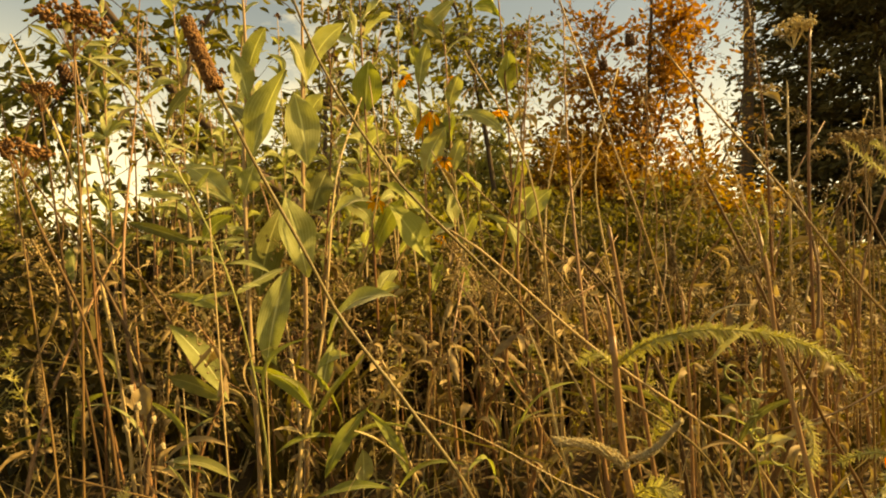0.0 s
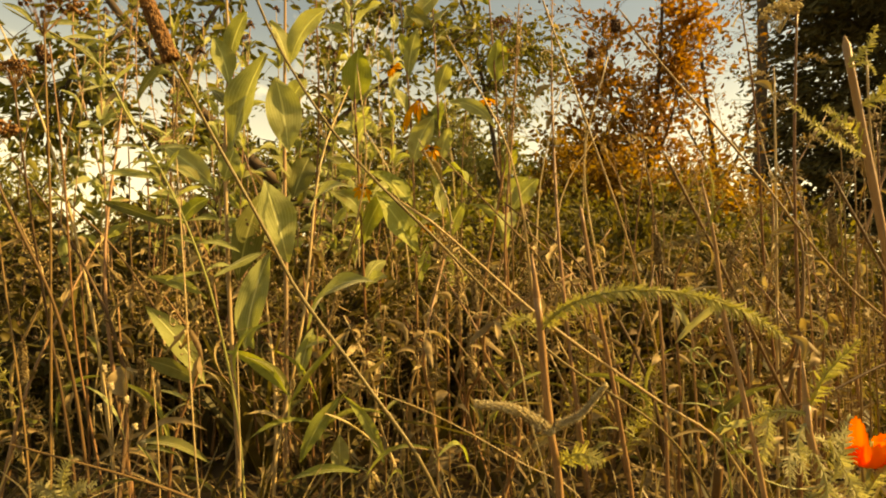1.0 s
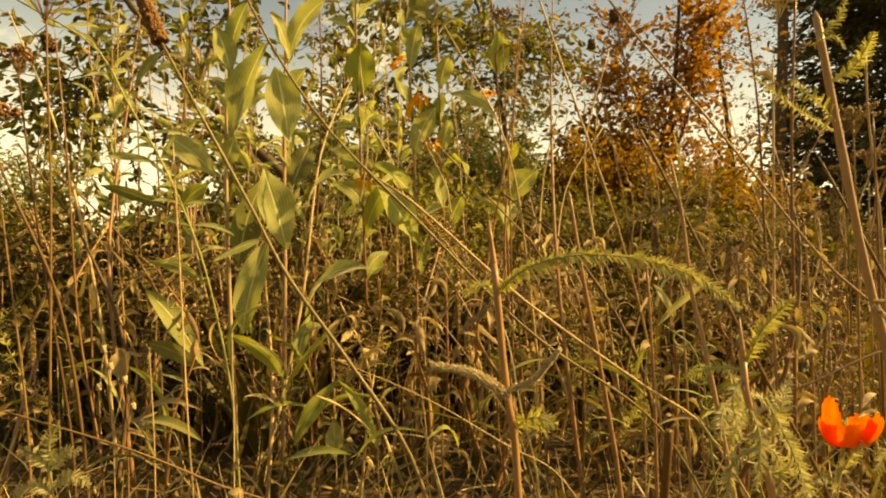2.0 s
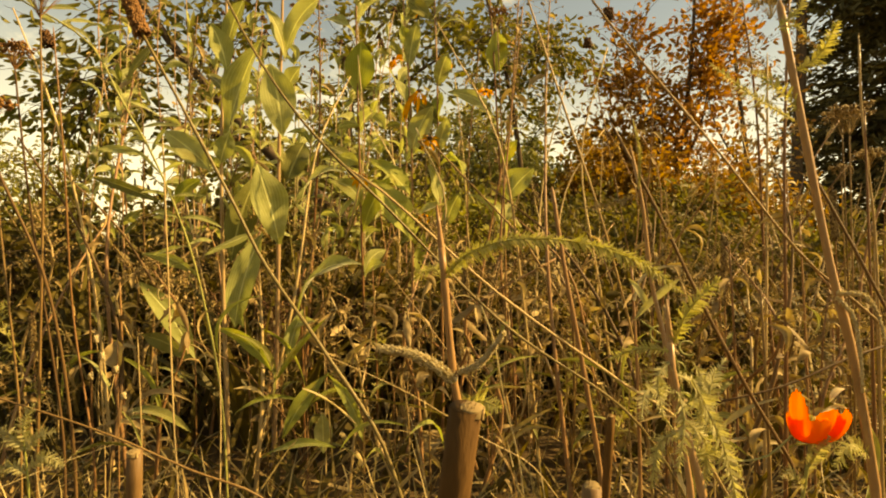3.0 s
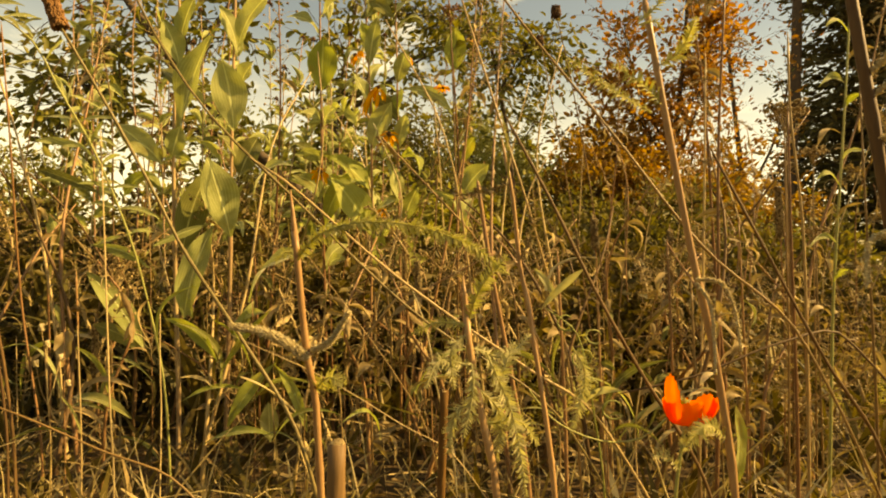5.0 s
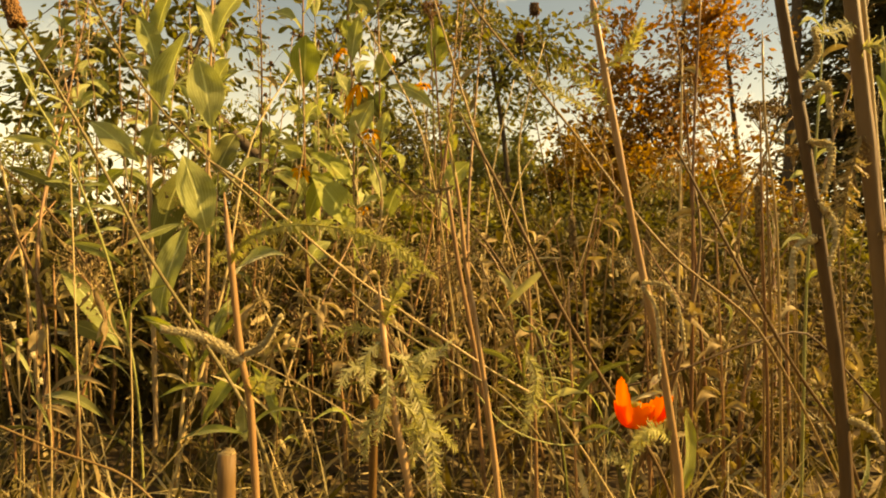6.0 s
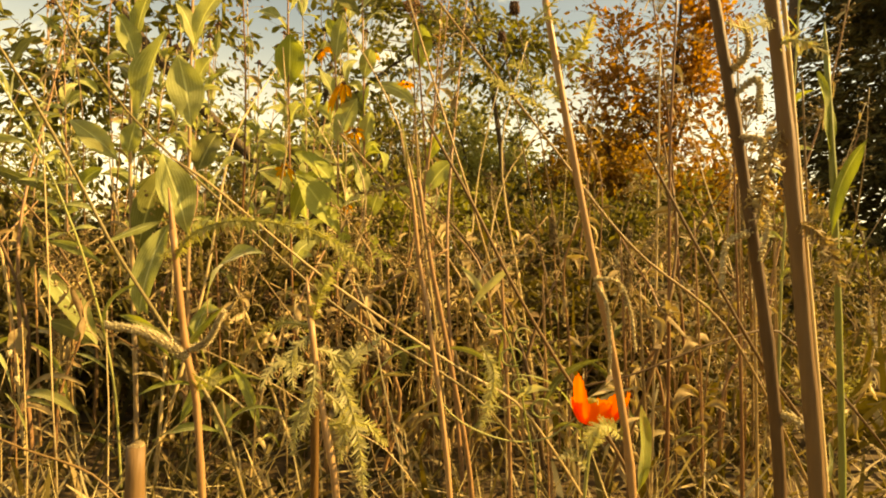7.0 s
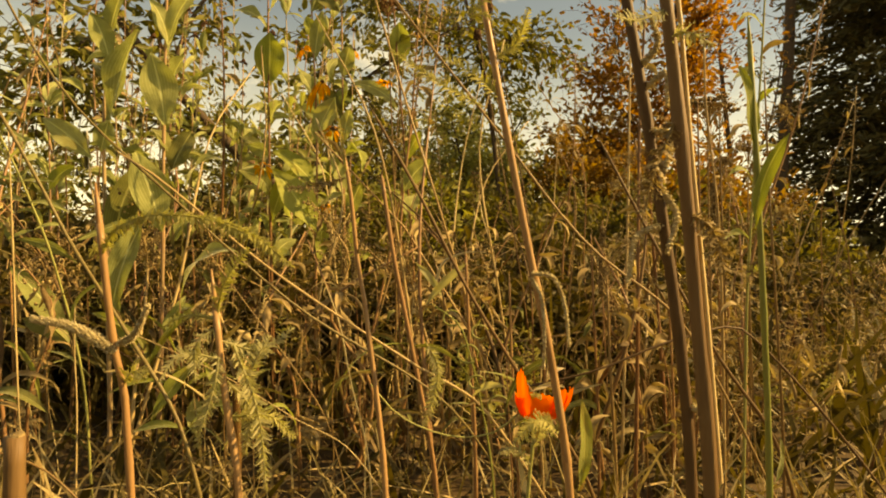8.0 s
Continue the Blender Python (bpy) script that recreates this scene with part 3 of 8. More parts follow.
def weeds(name, label, mat, count, ys, highs, seed, reach=0.02):
    """Low feathery weeds, uncountable."""
    rng = random.Random(seed)
    sh = Shape()
    for _ in range(count):
        y = rng.uniform(*ys)
        x = 0.15 + rng.uniform(-1, 1) * (0.85 * y + 0.1)
        h = rng.uniform(*highs)
        p = Vector((x, y, rise(x, y)))
        top = p + Vector((rng.gauss(0, .3) * h, rng.gauss(0, .3) * h, h))
        feather(sh, glide([p + (top - p) * 0.35, p.lerp(top, 0.75) + Vector((0, 0, h * .06)), top + Vector((rng.gauss(0, .2), 0, -0.1)) * h], 7), reach, 13, rng, 0.3, 3)
    return tagged(new(name, sh.mesh(name, mat)), label, "weeds", kind="stuff")


weeds("feathery_weeds", "low feathery green weeds among the grass", FROND, 55, (1.15, 2.4), (0.2, 0.45), 8, 0.028)
weeds("feathery_weeds", "dried feathery brown weeds among the grass", WITHER, 190, (1.05, 2.4), (0.2, 0.6), 9, 0.024)


# ================= meadow plants built once and repeated =================
def wisp(sh, p, length, rng):
    """A shrivelled thread of a leaf that springs from a stem and curls over."""
    a = rng.uniform(0, math.tau)
    out = Vector((math.cos(a), math.sin(a), 0))
    turn, rate = rng.uniform(0.2, 1.3), rng.uniform(-0.75, -0.25)
    q, line = Vector(p), [Vector(p)]
    for k in range(9):
        q = q + (out * math.cos(turn) + Vector((0, 0, math.sin(turn)))) * length / 9
        turn += rate * rng.uniform(0.7, 1.5)
        line.append(q.copy())
    tube(sh, line, rng.uniform(0.0009, 0.0018), 0.0004, 4)



def dry_stalk(seed, high, mat, leaves, plume):
    """A dried tall stalk with shrivelled leaves and a seed plume."""
    rng = random.Random(seed)
    root = thing("dry_stalk", "tall dried stalk with shrivelled hanging leaves", "dry plant", (0, 0, 0), "dry stalks of the meadow")
    line = glide([(0, 0, 0), (rng.gauss(0, .02), rng.gauss(0, .02), high * .4), (rng.gauss(-.03, .04), rng.gauss(0, .04), high * .75), (rng.gauss(-.06, .05), 0, high)], 16)
    sh = Shape()
    tube(sh, line, rng.uniform(0.0030, 0.0050), 0.0014, 6, 3, rng)
    part("stem", sh, mat, root)
    lv = Shape()
    for k in range(leaves):
        i = rng.randrange(2, 15)
        p = line[i]
        a = rng.uniform(0, math.tau)
        t = p + Vector((math.cos(a) * 0.5, math.sin(a) * 0.5, rng.uniform(-0.9, 0.35))) * rng.uniform(0.03, 0.095)
        blade(lv, p, t, rng.uniform(0.007, 0.017), rng.uniform(-.1, .35), rng.uniform(0, 360), 0.6, rng, 6, 0.4, rng.uniform(-.3, .3), 0.12)
    tagged(part("withered_leaves", lv, WITHER, root), kind="stuff")
    cw = Shape()
    for k in range(4 + leaves // 2):
        i = rng.randrange(3, 15)
        wisp(cw, line[i], rng.uniform(0.03, 0.085), rng)
    tagged(part("curled_growth", cw, STRAW, root), kind="stuff")
    if plume:
        pl = Shape()
        for k in range(plume):
            s = rng.uniform(0.72, 1.0) * 14.9
            i = int(s)
            p = line[i].lerp(line[i + 1], s - i)
            a = rng.uniform(0, math.tau)
            q = p + Vector((math.cos(a), math.sin(a), 0.5)) * rng.uniform(0.008, 0.05)
            tube(pl, [p, p.lerp(q, .6) + Vector((0, 0, .004)), q], 0.0005, 0.0004, 3, cap=False)
            ball(pl, q, rng.uniform(0.0018, 0.0034), rng, 1.2)
        tagged(part("seed_plume", pl, WITHER if seed % 2 else SEED, root), kind="stuff")
    return root


def strew(roots, count, xs, ys, seed, tilt=7):
    """Copies of the given plants, each turned and tilted its own way; the first ones are moved too."""
    rng = random.Random(seed)
    for k in range(count):
        for _ in range(50):
            y = rng.uniform(*ys)
            x = 0.2 + rng.uniform(-1, 1) * (0.80 * y + 0.25)
            if xs[0] < x < xs[1] and (x > -0.55 * y or rng.random() < 0.3):
                break
        m = pose(x, y, rise(x, y), rng.gauss(0, tilt), rng.gauss(-2, tilt), rng.uniform(0, 360))
        if k < len(roots):
            roots[k].matrix_basis = m
        else:
            copy_thing(roots[k % len(roots)], m)


strew([dry_stalk(60 + k, (0.75, 0.9, 1.05, 1.2, 0.95, 1.1, 0.85, 1.3)[k], (RUST, TAN, RUST, UMBER, TAN, RUST, UMBER, TAN)[k], (12, 8, 16, 6, 10, 18, 5, 9)[k], (0, 50, 0, 40, 90, 0, 60, 40)[k]) for k in range(8)],
      52, (-3, 4), (1.7, 3.4), 70)
strew([dry_stalk(160 + k, (0.62, 0.5, 0.7, 0.45, 1.0, 1.15, 0.8, 0.58)[k], (RUST, TAN, UMBER, RUST, TAN, RUST, PINKSTEM, TAN)[k], (12, 8, 6, 14, 5, 9, 10, 7)[k], (0, 70, 0, 40, 0, 60, 0, 90)[k]) for k in range(8)],
      62, (-1.6, 1.9), (0.95, 1.75), 71, 8)


strew([dry_stalk(210 + k, (0.42, 0.5, 0.36, 0.55)[k], (TAN, RUST, ROSY, BRONZE)[k], (20, 14, 22, 16)[k], (0, 0, 70, 0)[k]) for k in range(4)],
      34, (-1.0, 1.5), (1.0, 1.6), 73, 12)
strew([dry_stalk(190 + k, (1.5, 1.35, 1.65, 1.25)[k], (UMBER, UMBER, RUST, UMBER)[k], (7, 9, 8, 10)[k], (0, 24, 0, 0)[k]) for k in range(4)],
      11, (-1.7, -0.72), (1.6, 2.5), 72, 3)


def strew_unseen(roots, count, xs, ys, seed):
    """More of the same stalks, unseen beside and behind the camera's line, added to shade the meadow."""
    rng = random.Random(seed)
    for k in range(count):
        x, y = rng.uniform(*xs), rng.uniform(*ys)
        copy_thing(roots[k % len(roots)], pose(x, y, rise(x, y), rng.gauss(0, 6), rng.gauss(0, 6), rng.uniform(0, 360)))


# Out-of-view stalks, added for dappled shade and less low skylight.
beside = [dry_stalk(260 + k, (0.9, 0.8, 1.0)[k], (RUST, TAN, UMBER)[k], 26, 40) for k in range(3)]
for k, root in enumerate(beside):
    root.matrix_basis = pose(1.9 + 0.3 * k, -0.2 * k, 0)
strew_unseen(beside, 20, (1.7, 3.6), (-0.9, 0.75), 261)
strew_unseen(beside, 40, (-2.2, 2.6), (-2.2, -0.7), 262)
strew_unseen(beside, 14, (-2.6, -1.0), (-0.7, 0.6), 263)
# Unseen bushes round the camera, added to hold back low sky light.
for num, (x, y, w, h) in enumerate([(-2.6, -2.6, 2.0, 1.9), (-0.8, -3.2, 2.2, 2.2), (1.2, -3.0, 2.2, 2.0), (3.0, -2.8, 2.0, 1.7), (-3.6, -0.6, 1.8, 1.6), (-3.6, 1.3, 1.6, 1.5)]):
    bush("bush", "unseen bush of dull green leaves, added to block skylight", (x, y, 0), w, h, 0.07, HEDGE, 40, 14, 240 + num * 3, 8)


def leafy_plant(seed, high, count):
    """An upright plant with downy oval leaves."""
    rng = random.Random(seed)
    root = thing("leafy_plant", "upright meadow plant with downy pale green leaves", "plant", (0, 0, 0), "leafy meadow plants")
    line = glide([(0, 0, 0), (rng.gauss(0, .015), 0, high * .5), (rng.gauss(0, .03), 0, high)], 14)
    sh = Shape()
    tube(sh, line, 0.003, 0.0015, 6, 3, rng)
    part("stem", sh, PINKSTEM, root)
    for k in range(count):
        s = 0.45 + 0.54 * k / count
        i = int(s * 12.9)
        p = line[i]
        a = k * 2.4 + rng.gauss(0, .4)
        ln = rng.uniform(0.055, 0.13) * (1.1 - 0.4 * s)
        up = rng.uniform(-0.3, 2.2)
        q = p + Vector((math.cos(a), math.sin(a), up)).normalized() * ln
        lf = Shape()
        blade(lf, (0, 0, 0), q - p, ln * rng.uniform(0.22, 0.36), rng.uniform(0, .35), rng.uniform(-75, 75), rng.uniform(0.35, 0.8), rng, 9, 0.5, rng.uniform(-0.35, 0.2))
        part("leaf", lf, rng.choice((SAGE, SAGE, SAGE, DULL)), root, at=Matrix.Translation(p))
    head = Shape()
    for k in range(60):
        a, z = k * 2.4, k / 60
        ball(head, line[-1] + Vector((math.cos(a) * 0.008 * (1 - z * .6), math.sin(a) * 0.008 * (1 - z * .6), 0.013 * z)), 0.0019, rng)
    for k in range(9):
        a = k * 0.7 + rng.random()
        blade(head, line[-1], line[-1] + Vector((math.cos(a), math.sin(a), rng.uniform(-0.8, 0.1))) * 0.018, 0.005, 0.1, 0, 0.3, rng, 5)
    part("flower_head", head, SEED, root, "dark dried flower head")
    return root


strew([leafy_plant(80 + k, (1.5, 1.25, 1.4, 1.15)[k], (24, 20, 26, 18)[k]) for k in range(4)], 30, (-1.1, 0.1), (1.6, 2.4), 90, 4)

# ================= plants near the camera =================
def stalk(name, label, category, pts, r0, r1, mat, sides=8, knots=0, group=""):
    """A single plant with its stem along a line that begins at the ground."""
    base = Vector(pts[0])
    root = thing(name, label, category, base, group)
    sh = Shape()
    tube(sh, glide([Vector(p) - base for p in pts], 30), r0, r1, sides, knots, random.Random(len(pts) + int(1000 * abs(base.x))))
    if name != "cut_stem":
        end = [Vector(p) - base for p in pts[-2:]]
        way = (end[1] - end[0]).normalized()
        reach = 2.5 if r1 > 0.0026 else 12
        tube(sh, [end[1], end[1] + way * r1 * reach * 0.5, end[1] + way * r1 * reach], r1, r1 * 0.25, 6)
    part("stem", sh, mat, root)
    return root


def leaf(plant, base, tip, width, mat, sag=0.08, turn=0, fold=0.32, wide_at=0.54, curl=0.0, label=""):
    sh = Shape()
    o = Vector(plant.location)
    blade(sh, Vector(base) - o, Vector(tip) - o, width, sag, turn, fold, random.Random(int(1e4 * abs(base[0] + base[2]))), 14, wide_at, curl)
    return part("leaf", sh, mat, plant, label)


def frond(plant, pts, reach, pairs, mat, seed, name="feathery_leaf", droop=0.25, teeth=4):
    sh = Shape()
    o = Vector(plant.location)
    line = glide([Vector(p) - o for p in pts], 16)
    if mat in (FROND, PALEFROND):
        length = sum((b - a).length for a, b in zip(line, line[1:]))
        comb(sh, line, reach * 0.85, max(14, int(length / 0.0019)), random.Random(seed), droop)
    else:
        feather(sh, line, reach, pairs, random.Random(seed), droop, teeth)
    return part(name, sh, mat, plant)


def twig(plant, pts, r0, r1, mat, name="side_stem"):
    sh = Shape()
    o = Vector(plant.location)
    tube(sh, glide([Vector(p) - o for p in pts], 12), r0, r1, 6)
    return part(name, sh, mat, plant)


def spike(plant, low, high, r, mat, seed, count=260, name="seed_head", grain=0.0021):
    """A dense head of small scales round an axis."""
    rng = random.Random(seed)
    sh = Shape()
    o = Vector(plant.location)
    a, b = Vector(low) - o, Vector(high) - o
    d = (b - a).normalized()
    u = d.orthogonal().normalized()
    w = d.cross(u)
    tube(sh, glide([a, b], 6), r * 0.55, r * 0.45, 8)
    for k in range(count):
        s = (k + rng.random()) / count
        an = k * 2.39996
        rr = r * (1 - 0.25 * s) * rng.uniform(0.75, 1.05)
        ball(sh, a.lerp(b, s) + (u * math.cos(an) + w * math.sin(an)) * rr, grain * rng.uniform(0.7, 1.3), rng, 1.3)
    return part(name, sh, mat, plant)


def rope(plant, pts, r, mat, seed, count=900, grain=0.0013, name="furry_leaf"):
    """A thick furry shoot: countless small tufts round a curved axis, thinner towards its end."""
    rng = random.Random(seed)
    sh = Shape()
    o = Vector(plant.location)
    line = glide([Vector(p) - o for p in pts], 24)
    tube(sh, line, r * 0.5, r * 0.25, 6)
    for k in range(count):
        s = (k + rng.random()) / count * 22.9
        i = int(s)
        c = line[i].lerp(line[i + 1], s - i)
        d = (line[i + 1] - line[i]).normalized()
        u = d.orthogonal().normalized()
        u.rotate(Matrix.Rotation(k * 2.39996, 3, d))
        rr = r * (1 - 0.45 * s / 23) * rng.uniform(0.55, 1.1)
        tube(sh, [c, c + u * rr + d * rr * rng.uniform(0.3, 1.2)], grain * 0.45, grain * 0.12, 3)
        if k % 3 == 0:
            ball(sh, c + u * rr * 0.7 + d * rr * 0.4, grain * rng.uniform(0.4, 0.8), rng)
    return part(name, sh, mat, plant)


def daisy(plant, at, size, seed, tilt=(0, 0), petals=11, droop=0.5):
    """A yellow-orange ray flower with a dark cone."""
    rng = random.Random(seed)
    o = Vector(at) - Vector(plant.location)
    rot = Euler((radians(tilt[0]), radians(tilt[1]), 0)).to_matrix()
    sh = Shape()
    ball(sh, o + rot @ Vector((0, 0, size * 0.12)), size * 0.24, rng, 0.9)
    for k in range(40):
        a, z = k * 2.4, k / 40
        ball(sh, o + rot @ Vector((math.cos(a) * size * .22 * (1 - z * .7), math.sin(a) * size * .22 * (1 - z * .7), size * (0.12 + .2 * z))), size * 0.045, rng)
    head = part("flower_head", sh, SEED, plant, "dark brown flower cone")
    for k in range(petals):
        a = math.tau * (k + rng.random() * .4) / petals
        p = o + rot @ Vector((math.cos(a) * size * .2, math.sin(a) * size * .2, size * 0.05))
        q = o + rot @ Vector((math.cos(a), math.sin(a), -droop * rng.uniform(0.3, 1.5))) * size * rng.uniform(0.75, 1.05)
        pt = Shape()
        blade(pt, p, q, size * 0.34, 0.1, rng.uniform(-30, 30), 0.2, rng, 6, 0.55)
        part("petal", pt, RAY, head)


def umbel(plant, at, wide, seed, mat, count=60):
    """A flat branching cluster of small dry flower heads."""
    rng = random.Random(seed)
    sh = Shape()
    o = Vector(at) - Vector(plant.location)
    root = o - Vector((0, 0, wide * 0.7))
    for k in range(count):
        a, f = rng.uniform(0, math.tau), math.sqrt(rng.random())
        q = o + Vector((math.cos(a) * f * wide * .5, math.sin(a) * f * wide * .5, rng.gauss(0, .06) * wide - 0.12 * f * wide))
        if k % 3 == 0:
            tube(sh, [root, root.lerp(q, .6) + Vector((0, 0, wide * .05)), q], 0.0006, 0.0004, 3, cap=False)
        for _ in range(3):
            ball(sh, q + Vector((rng.gauss(0, .04), rng.gauss(0, .04), rng.gauss(0, .03))) * wide, wide * 0.035 * rng.uniform(.7, 1.3), rng)
    return part("umbel", sh, mat, plant)


downy_plant = stalk("leafy_plant", "tall plant with a downy stem and large pale green leaves", "plant", [(-0.265, 1.130, 0.000), (-0.265, 1.128, 0.051), (-0.264, 1.110, 0.408), (-0.268, 1.094, 0.713), (-0.267, 1.076, 1.048), (-0.267, 1.074, 1.164)], 0.0054, 0.0024, PINKSTEM, 8, 6)
red_stem_plant = stalk("leafy_plant", "tall plant with a reddish stem and broad downy leaves", "plant", [(-0.350, 1.092, 0.000), (-0.354, 1.091, 0.135), (-0.372, 1.086, 0.411), (-0.378, 1.059, 0.741), (-0.373, 1.055, 0.933), (-0.382, 1.040, 1.142)], 0.0054, 0.0024, PINKSTEM, 8, 6)
leaf(downy_plant, (-0.255, 1.070, 0.730), (-0.275, 1.040, 0.873), 0.072, SAGE, turn=0, sag=0.04, fold=0.25)
leaf(downy_plant, (-0.254, 1.070, 0.907), (-0.173, 1.030, 1.009), 0.051, SAGE, turn=-15, sag=0.14, fold=0.35)
leaf(downy_plant, (-0.256, 1.080, 0.506), (-0.292, 1.030, 0.665), 0.074, SAGE, turn=10, sag=0.03, fold=0.28)
leaf(downy_plant, (-0.251, 1.100, 0.637), (-0.224, 1.130, 0.730), 0.063, DULL, turn=-15, sag=0.03, fold=0.25)
leaf(downy_plant, (-0.218, 1.100, 0.601), (-0.123, 1.060, 0.659), 0.031, SAGE, turn=-40, sag=0.24, fold=0.40)
leaf(downy_plant, (-0.218, 1.100, 0.368), (-0.071, 1.030, 0.468), 0.051, SAGE, turn=-50, sag=0.22, fold=0.30)
leaf(downy_plant, (-0.206, 1.100, 0.370), (-0.222, 1.050, 0.278), 0.031, SAGE, turn=20, sag=0.05, fold=0.40)
leaf(downy_plant, (-0.259, 1.080, 0.896), (-0.293, 1.060, 0.994), 0.040, SAGE, turn=20, sag=0.08, fold=0.40)
leaf(downy_plant, (-0.261, 1.100, 0.821), (-0.221, 1.080, 0.885), 0.043, SAGE, turn=-25, sag=0.10, fold=0.35)
leaf(downy_plant, (-0.255, 1.090, 0.677), (-0.309, 1.120, 0.733), 0.036, DULL, turn=40, sag=0.10, fold=0.30)
leaf(downy_plant, (-0.241, 1.100, 0.291), (-0.167, 1.050, 0.351), 0.028, SAGE, turn=-40, sag=0.20, fold=0.40)
leaf(downy_plant, (-0.130, 1.020, 0.255), (-0.205, 0.980, 0.137), 0.031, LIME, turn=15, sag=0.06, fold=0.40)
leaf(downy_plant, (-0.131, 1.020, 0.250), (-0.049, 0.970, 0.134), 0.022, LIME, turn=15, sag=0.10, fold=0.40)
leaf(downy_plant, (-0.138, 1.030, 0.094), (-0.138, 1.010, 0.178), 0.036, SAGE, turn=0, sag=0.02, fold=0.30)
leaf(downy_plant, (-0.217, 0.900, 0.126), (-0.082, 0.860, 0.161), 0.018, LIME, turn=-40, sag=0.10, fold=0.30)
leaf(red_stem_plant, (-0.367, 1.060, 0.722), (-0.286, 1.010, 0.909), 0.066, SAGE, turn=-25, sag=0.06, fold=0.50)
leaf(red_stem_plant, (-0.392, 1.050, 0.651), (-0.478, 1.020, 0.726), 0.048, SAGE, turn=-20, sag=0.05, fold=0.35)
leaf(red_stem_plant, (-0.375, 1.050, 0.666), (-0.349, 1.030, 0.728), 0.041, SAGE, turn=15, sag=0.03, fold=0.30)
leaf(red_stem_plant, (-0.431, 0.980, 0.572), (-0.374, 0.970, 0.623), 0.029, LIME, turn=0, sag=0.12, fold=0.30, label='leaf with a red withered tip')
leaf(red_stem_plant, (-0.287, 1.070, 0.531), (-0.324, 1.030, 0.337), 0.057, SAGE, turn=10, sag=0.05, fold=0.50)
leaf(red_stem_plant, (-0.303, 1.080, 0.658), (-0.348, 1.060, 0.469), 0.061, DULL, turn=-20, sag=0.04, fold=0.30)
leaf(red_stem_plant, (-0.281, 1.040, 0.531), (-0.367, 0.980, 0.480), 0.019, SAGE, turn=-60, sag=0.03, fold=0.30)
leaf(red_stem_plant, (-0.387, 1.000, 0.277), (-0.476, 0.950, 0.426), 0.043, SAGE, turn=10, sag=0.05, fold=0.35)
leaf(red_stem_plant, (-0.394, 1.010, 0.272), (-0.516, 1.040, 0.315), 0.034, DULL, turn=-30, sag=0.06, fold=0.30)
leaf(red_stem_plant, (-0.394, 1.020, 0.436), (-0.489, 0.980, 0.478), 0.024, SAGE, turn=-40, sag=0.10, fold=0.35)
leaf(red_stem_plant, (-0.363, 1.030, 0.334), (-0.225, 0.970, 0.261), 0.026, LIME, turn=30, sag=0.12, fold=0.40)
leaf(red_stem_plant, (-0.471, 0.900, 0.197), (-0.331, 0.870, 0.175), 0.019, DULL, turn=-30, sag=0.12, fold=0.50)
leaf(red_stem_plant, (-0.368, 1.050, 0.859), (-0.392, 1.020, 0.945), 0.045, SAGE, turn=10, sag=0.06, fold=0.40)
leaf(red_stem_plant, (-0.369, 1.050, 0.906), (-0.327, 1.020, 0.993), 0.041, SAGE, turn=-15, sag=0.08, fold=0.40)
leaf(red_stem_plant, (-0.370, 1.060, 0.804), (-0.428, 1.090, 0.865), 0.035, DULL, turn=30, sag=0.10, fold=0.30)
leaf(red_stem_plant, (-0.356, 1.060, 0.387), (-0.306, 1.030, 0.337), 0.025, SAGE, turn=40, sag=0.15, fold=0.40)
leaf(red_stem_plant, (-0.552, 1.020, 0.308), (-0.539, 1.000, 0.252), 0.044, WITHER, turn=20, sag=0.05, fold=0.60)
cone_plant = stalk("leafy_plant", "tall plant with a dark stem and cupped downy leaves", "plant", [(-0.116, 1.482, 0.000), (-0.138, 1.442, 0.497), (-0.174, 1.451, 1.080), (-0.184, 1.446, 1.357)], 0.0042, 0.002, RUST, 8, 6)
leaf(cone_plant, (-0.166, 1.454, 0.935), (-0.152, 1.400, 1.065), 0.082, LIME, turn=0, fold=0.35)
leaf(cone_plant, (-0.162, 1.457, 0.819), (-0.110, 1.402, 0.877), 0.053, SAGE, turn=-30, sag=0.2)
leaf(cone_plant, (-0.155, 1.456, 0.835), (-0.210, 1.408, 0.862), 0.045, SAGE, turn=30, sag=0.2)
leaf(cone_plant, (-0.138, 1.441, 0.558), (-0.062, 1.404, 0.706), 0.052, LIME, turn=10)
leaf(cone_plant, (-0.141, 1.440, 0.618), (-0.225, 1.413, 0.691), 0.047, SAGE, turn=-10, sag=0.2)
leaf(cone_plant, (-0.175, 1.450, 1.142), (-0.093, 1.395, 1.189), 0.045, SAGE, turn=-20, sag=0.1)
leaf(cone_plant, (-0.175, 1.451, 1.096), (-0.256, 1.405, 1.122), 0.045, SAGE, turn=20, sag=0.2)
daisy(cone_plant, (-0.129, 1.327, 0.689), 0.026, 301, (50, 20), 11, 0.9)
flower_plant = stalk("leafy_plant", "tall flowering plant with bright green leaves", "plant", [(0.012, 1.415, 0.000), (0.007, 1.377, 0.382), (-0.007, 1.379, 0.762), (-0.025, 1.375, 1.011), (-0.056, 1.390, 1.300)], 0.004, 0.0018, RUST, 8, 6)
leaf(flower_plant, (-0.008, 1.380, 0.759), (0.046, 1.344, 0.880), 0.058, SAGE, turn=-10)
leaf(flower_plant, (0.012, 1.363, 0.527), (-0.097, 1.306, 0.680), 0.082, LIME, turn=10, sag=0.03)
leaf(flower_plant, (-0.002, 1.372, 0.644), (-0.104, 1.325, 0.731), 0.060, LIME, turn=20)
leaf(flower_plant, (0.013, 1.375, 0.440), (0.033, 1.322, 0.556), 0.038, LIME, turn=30)
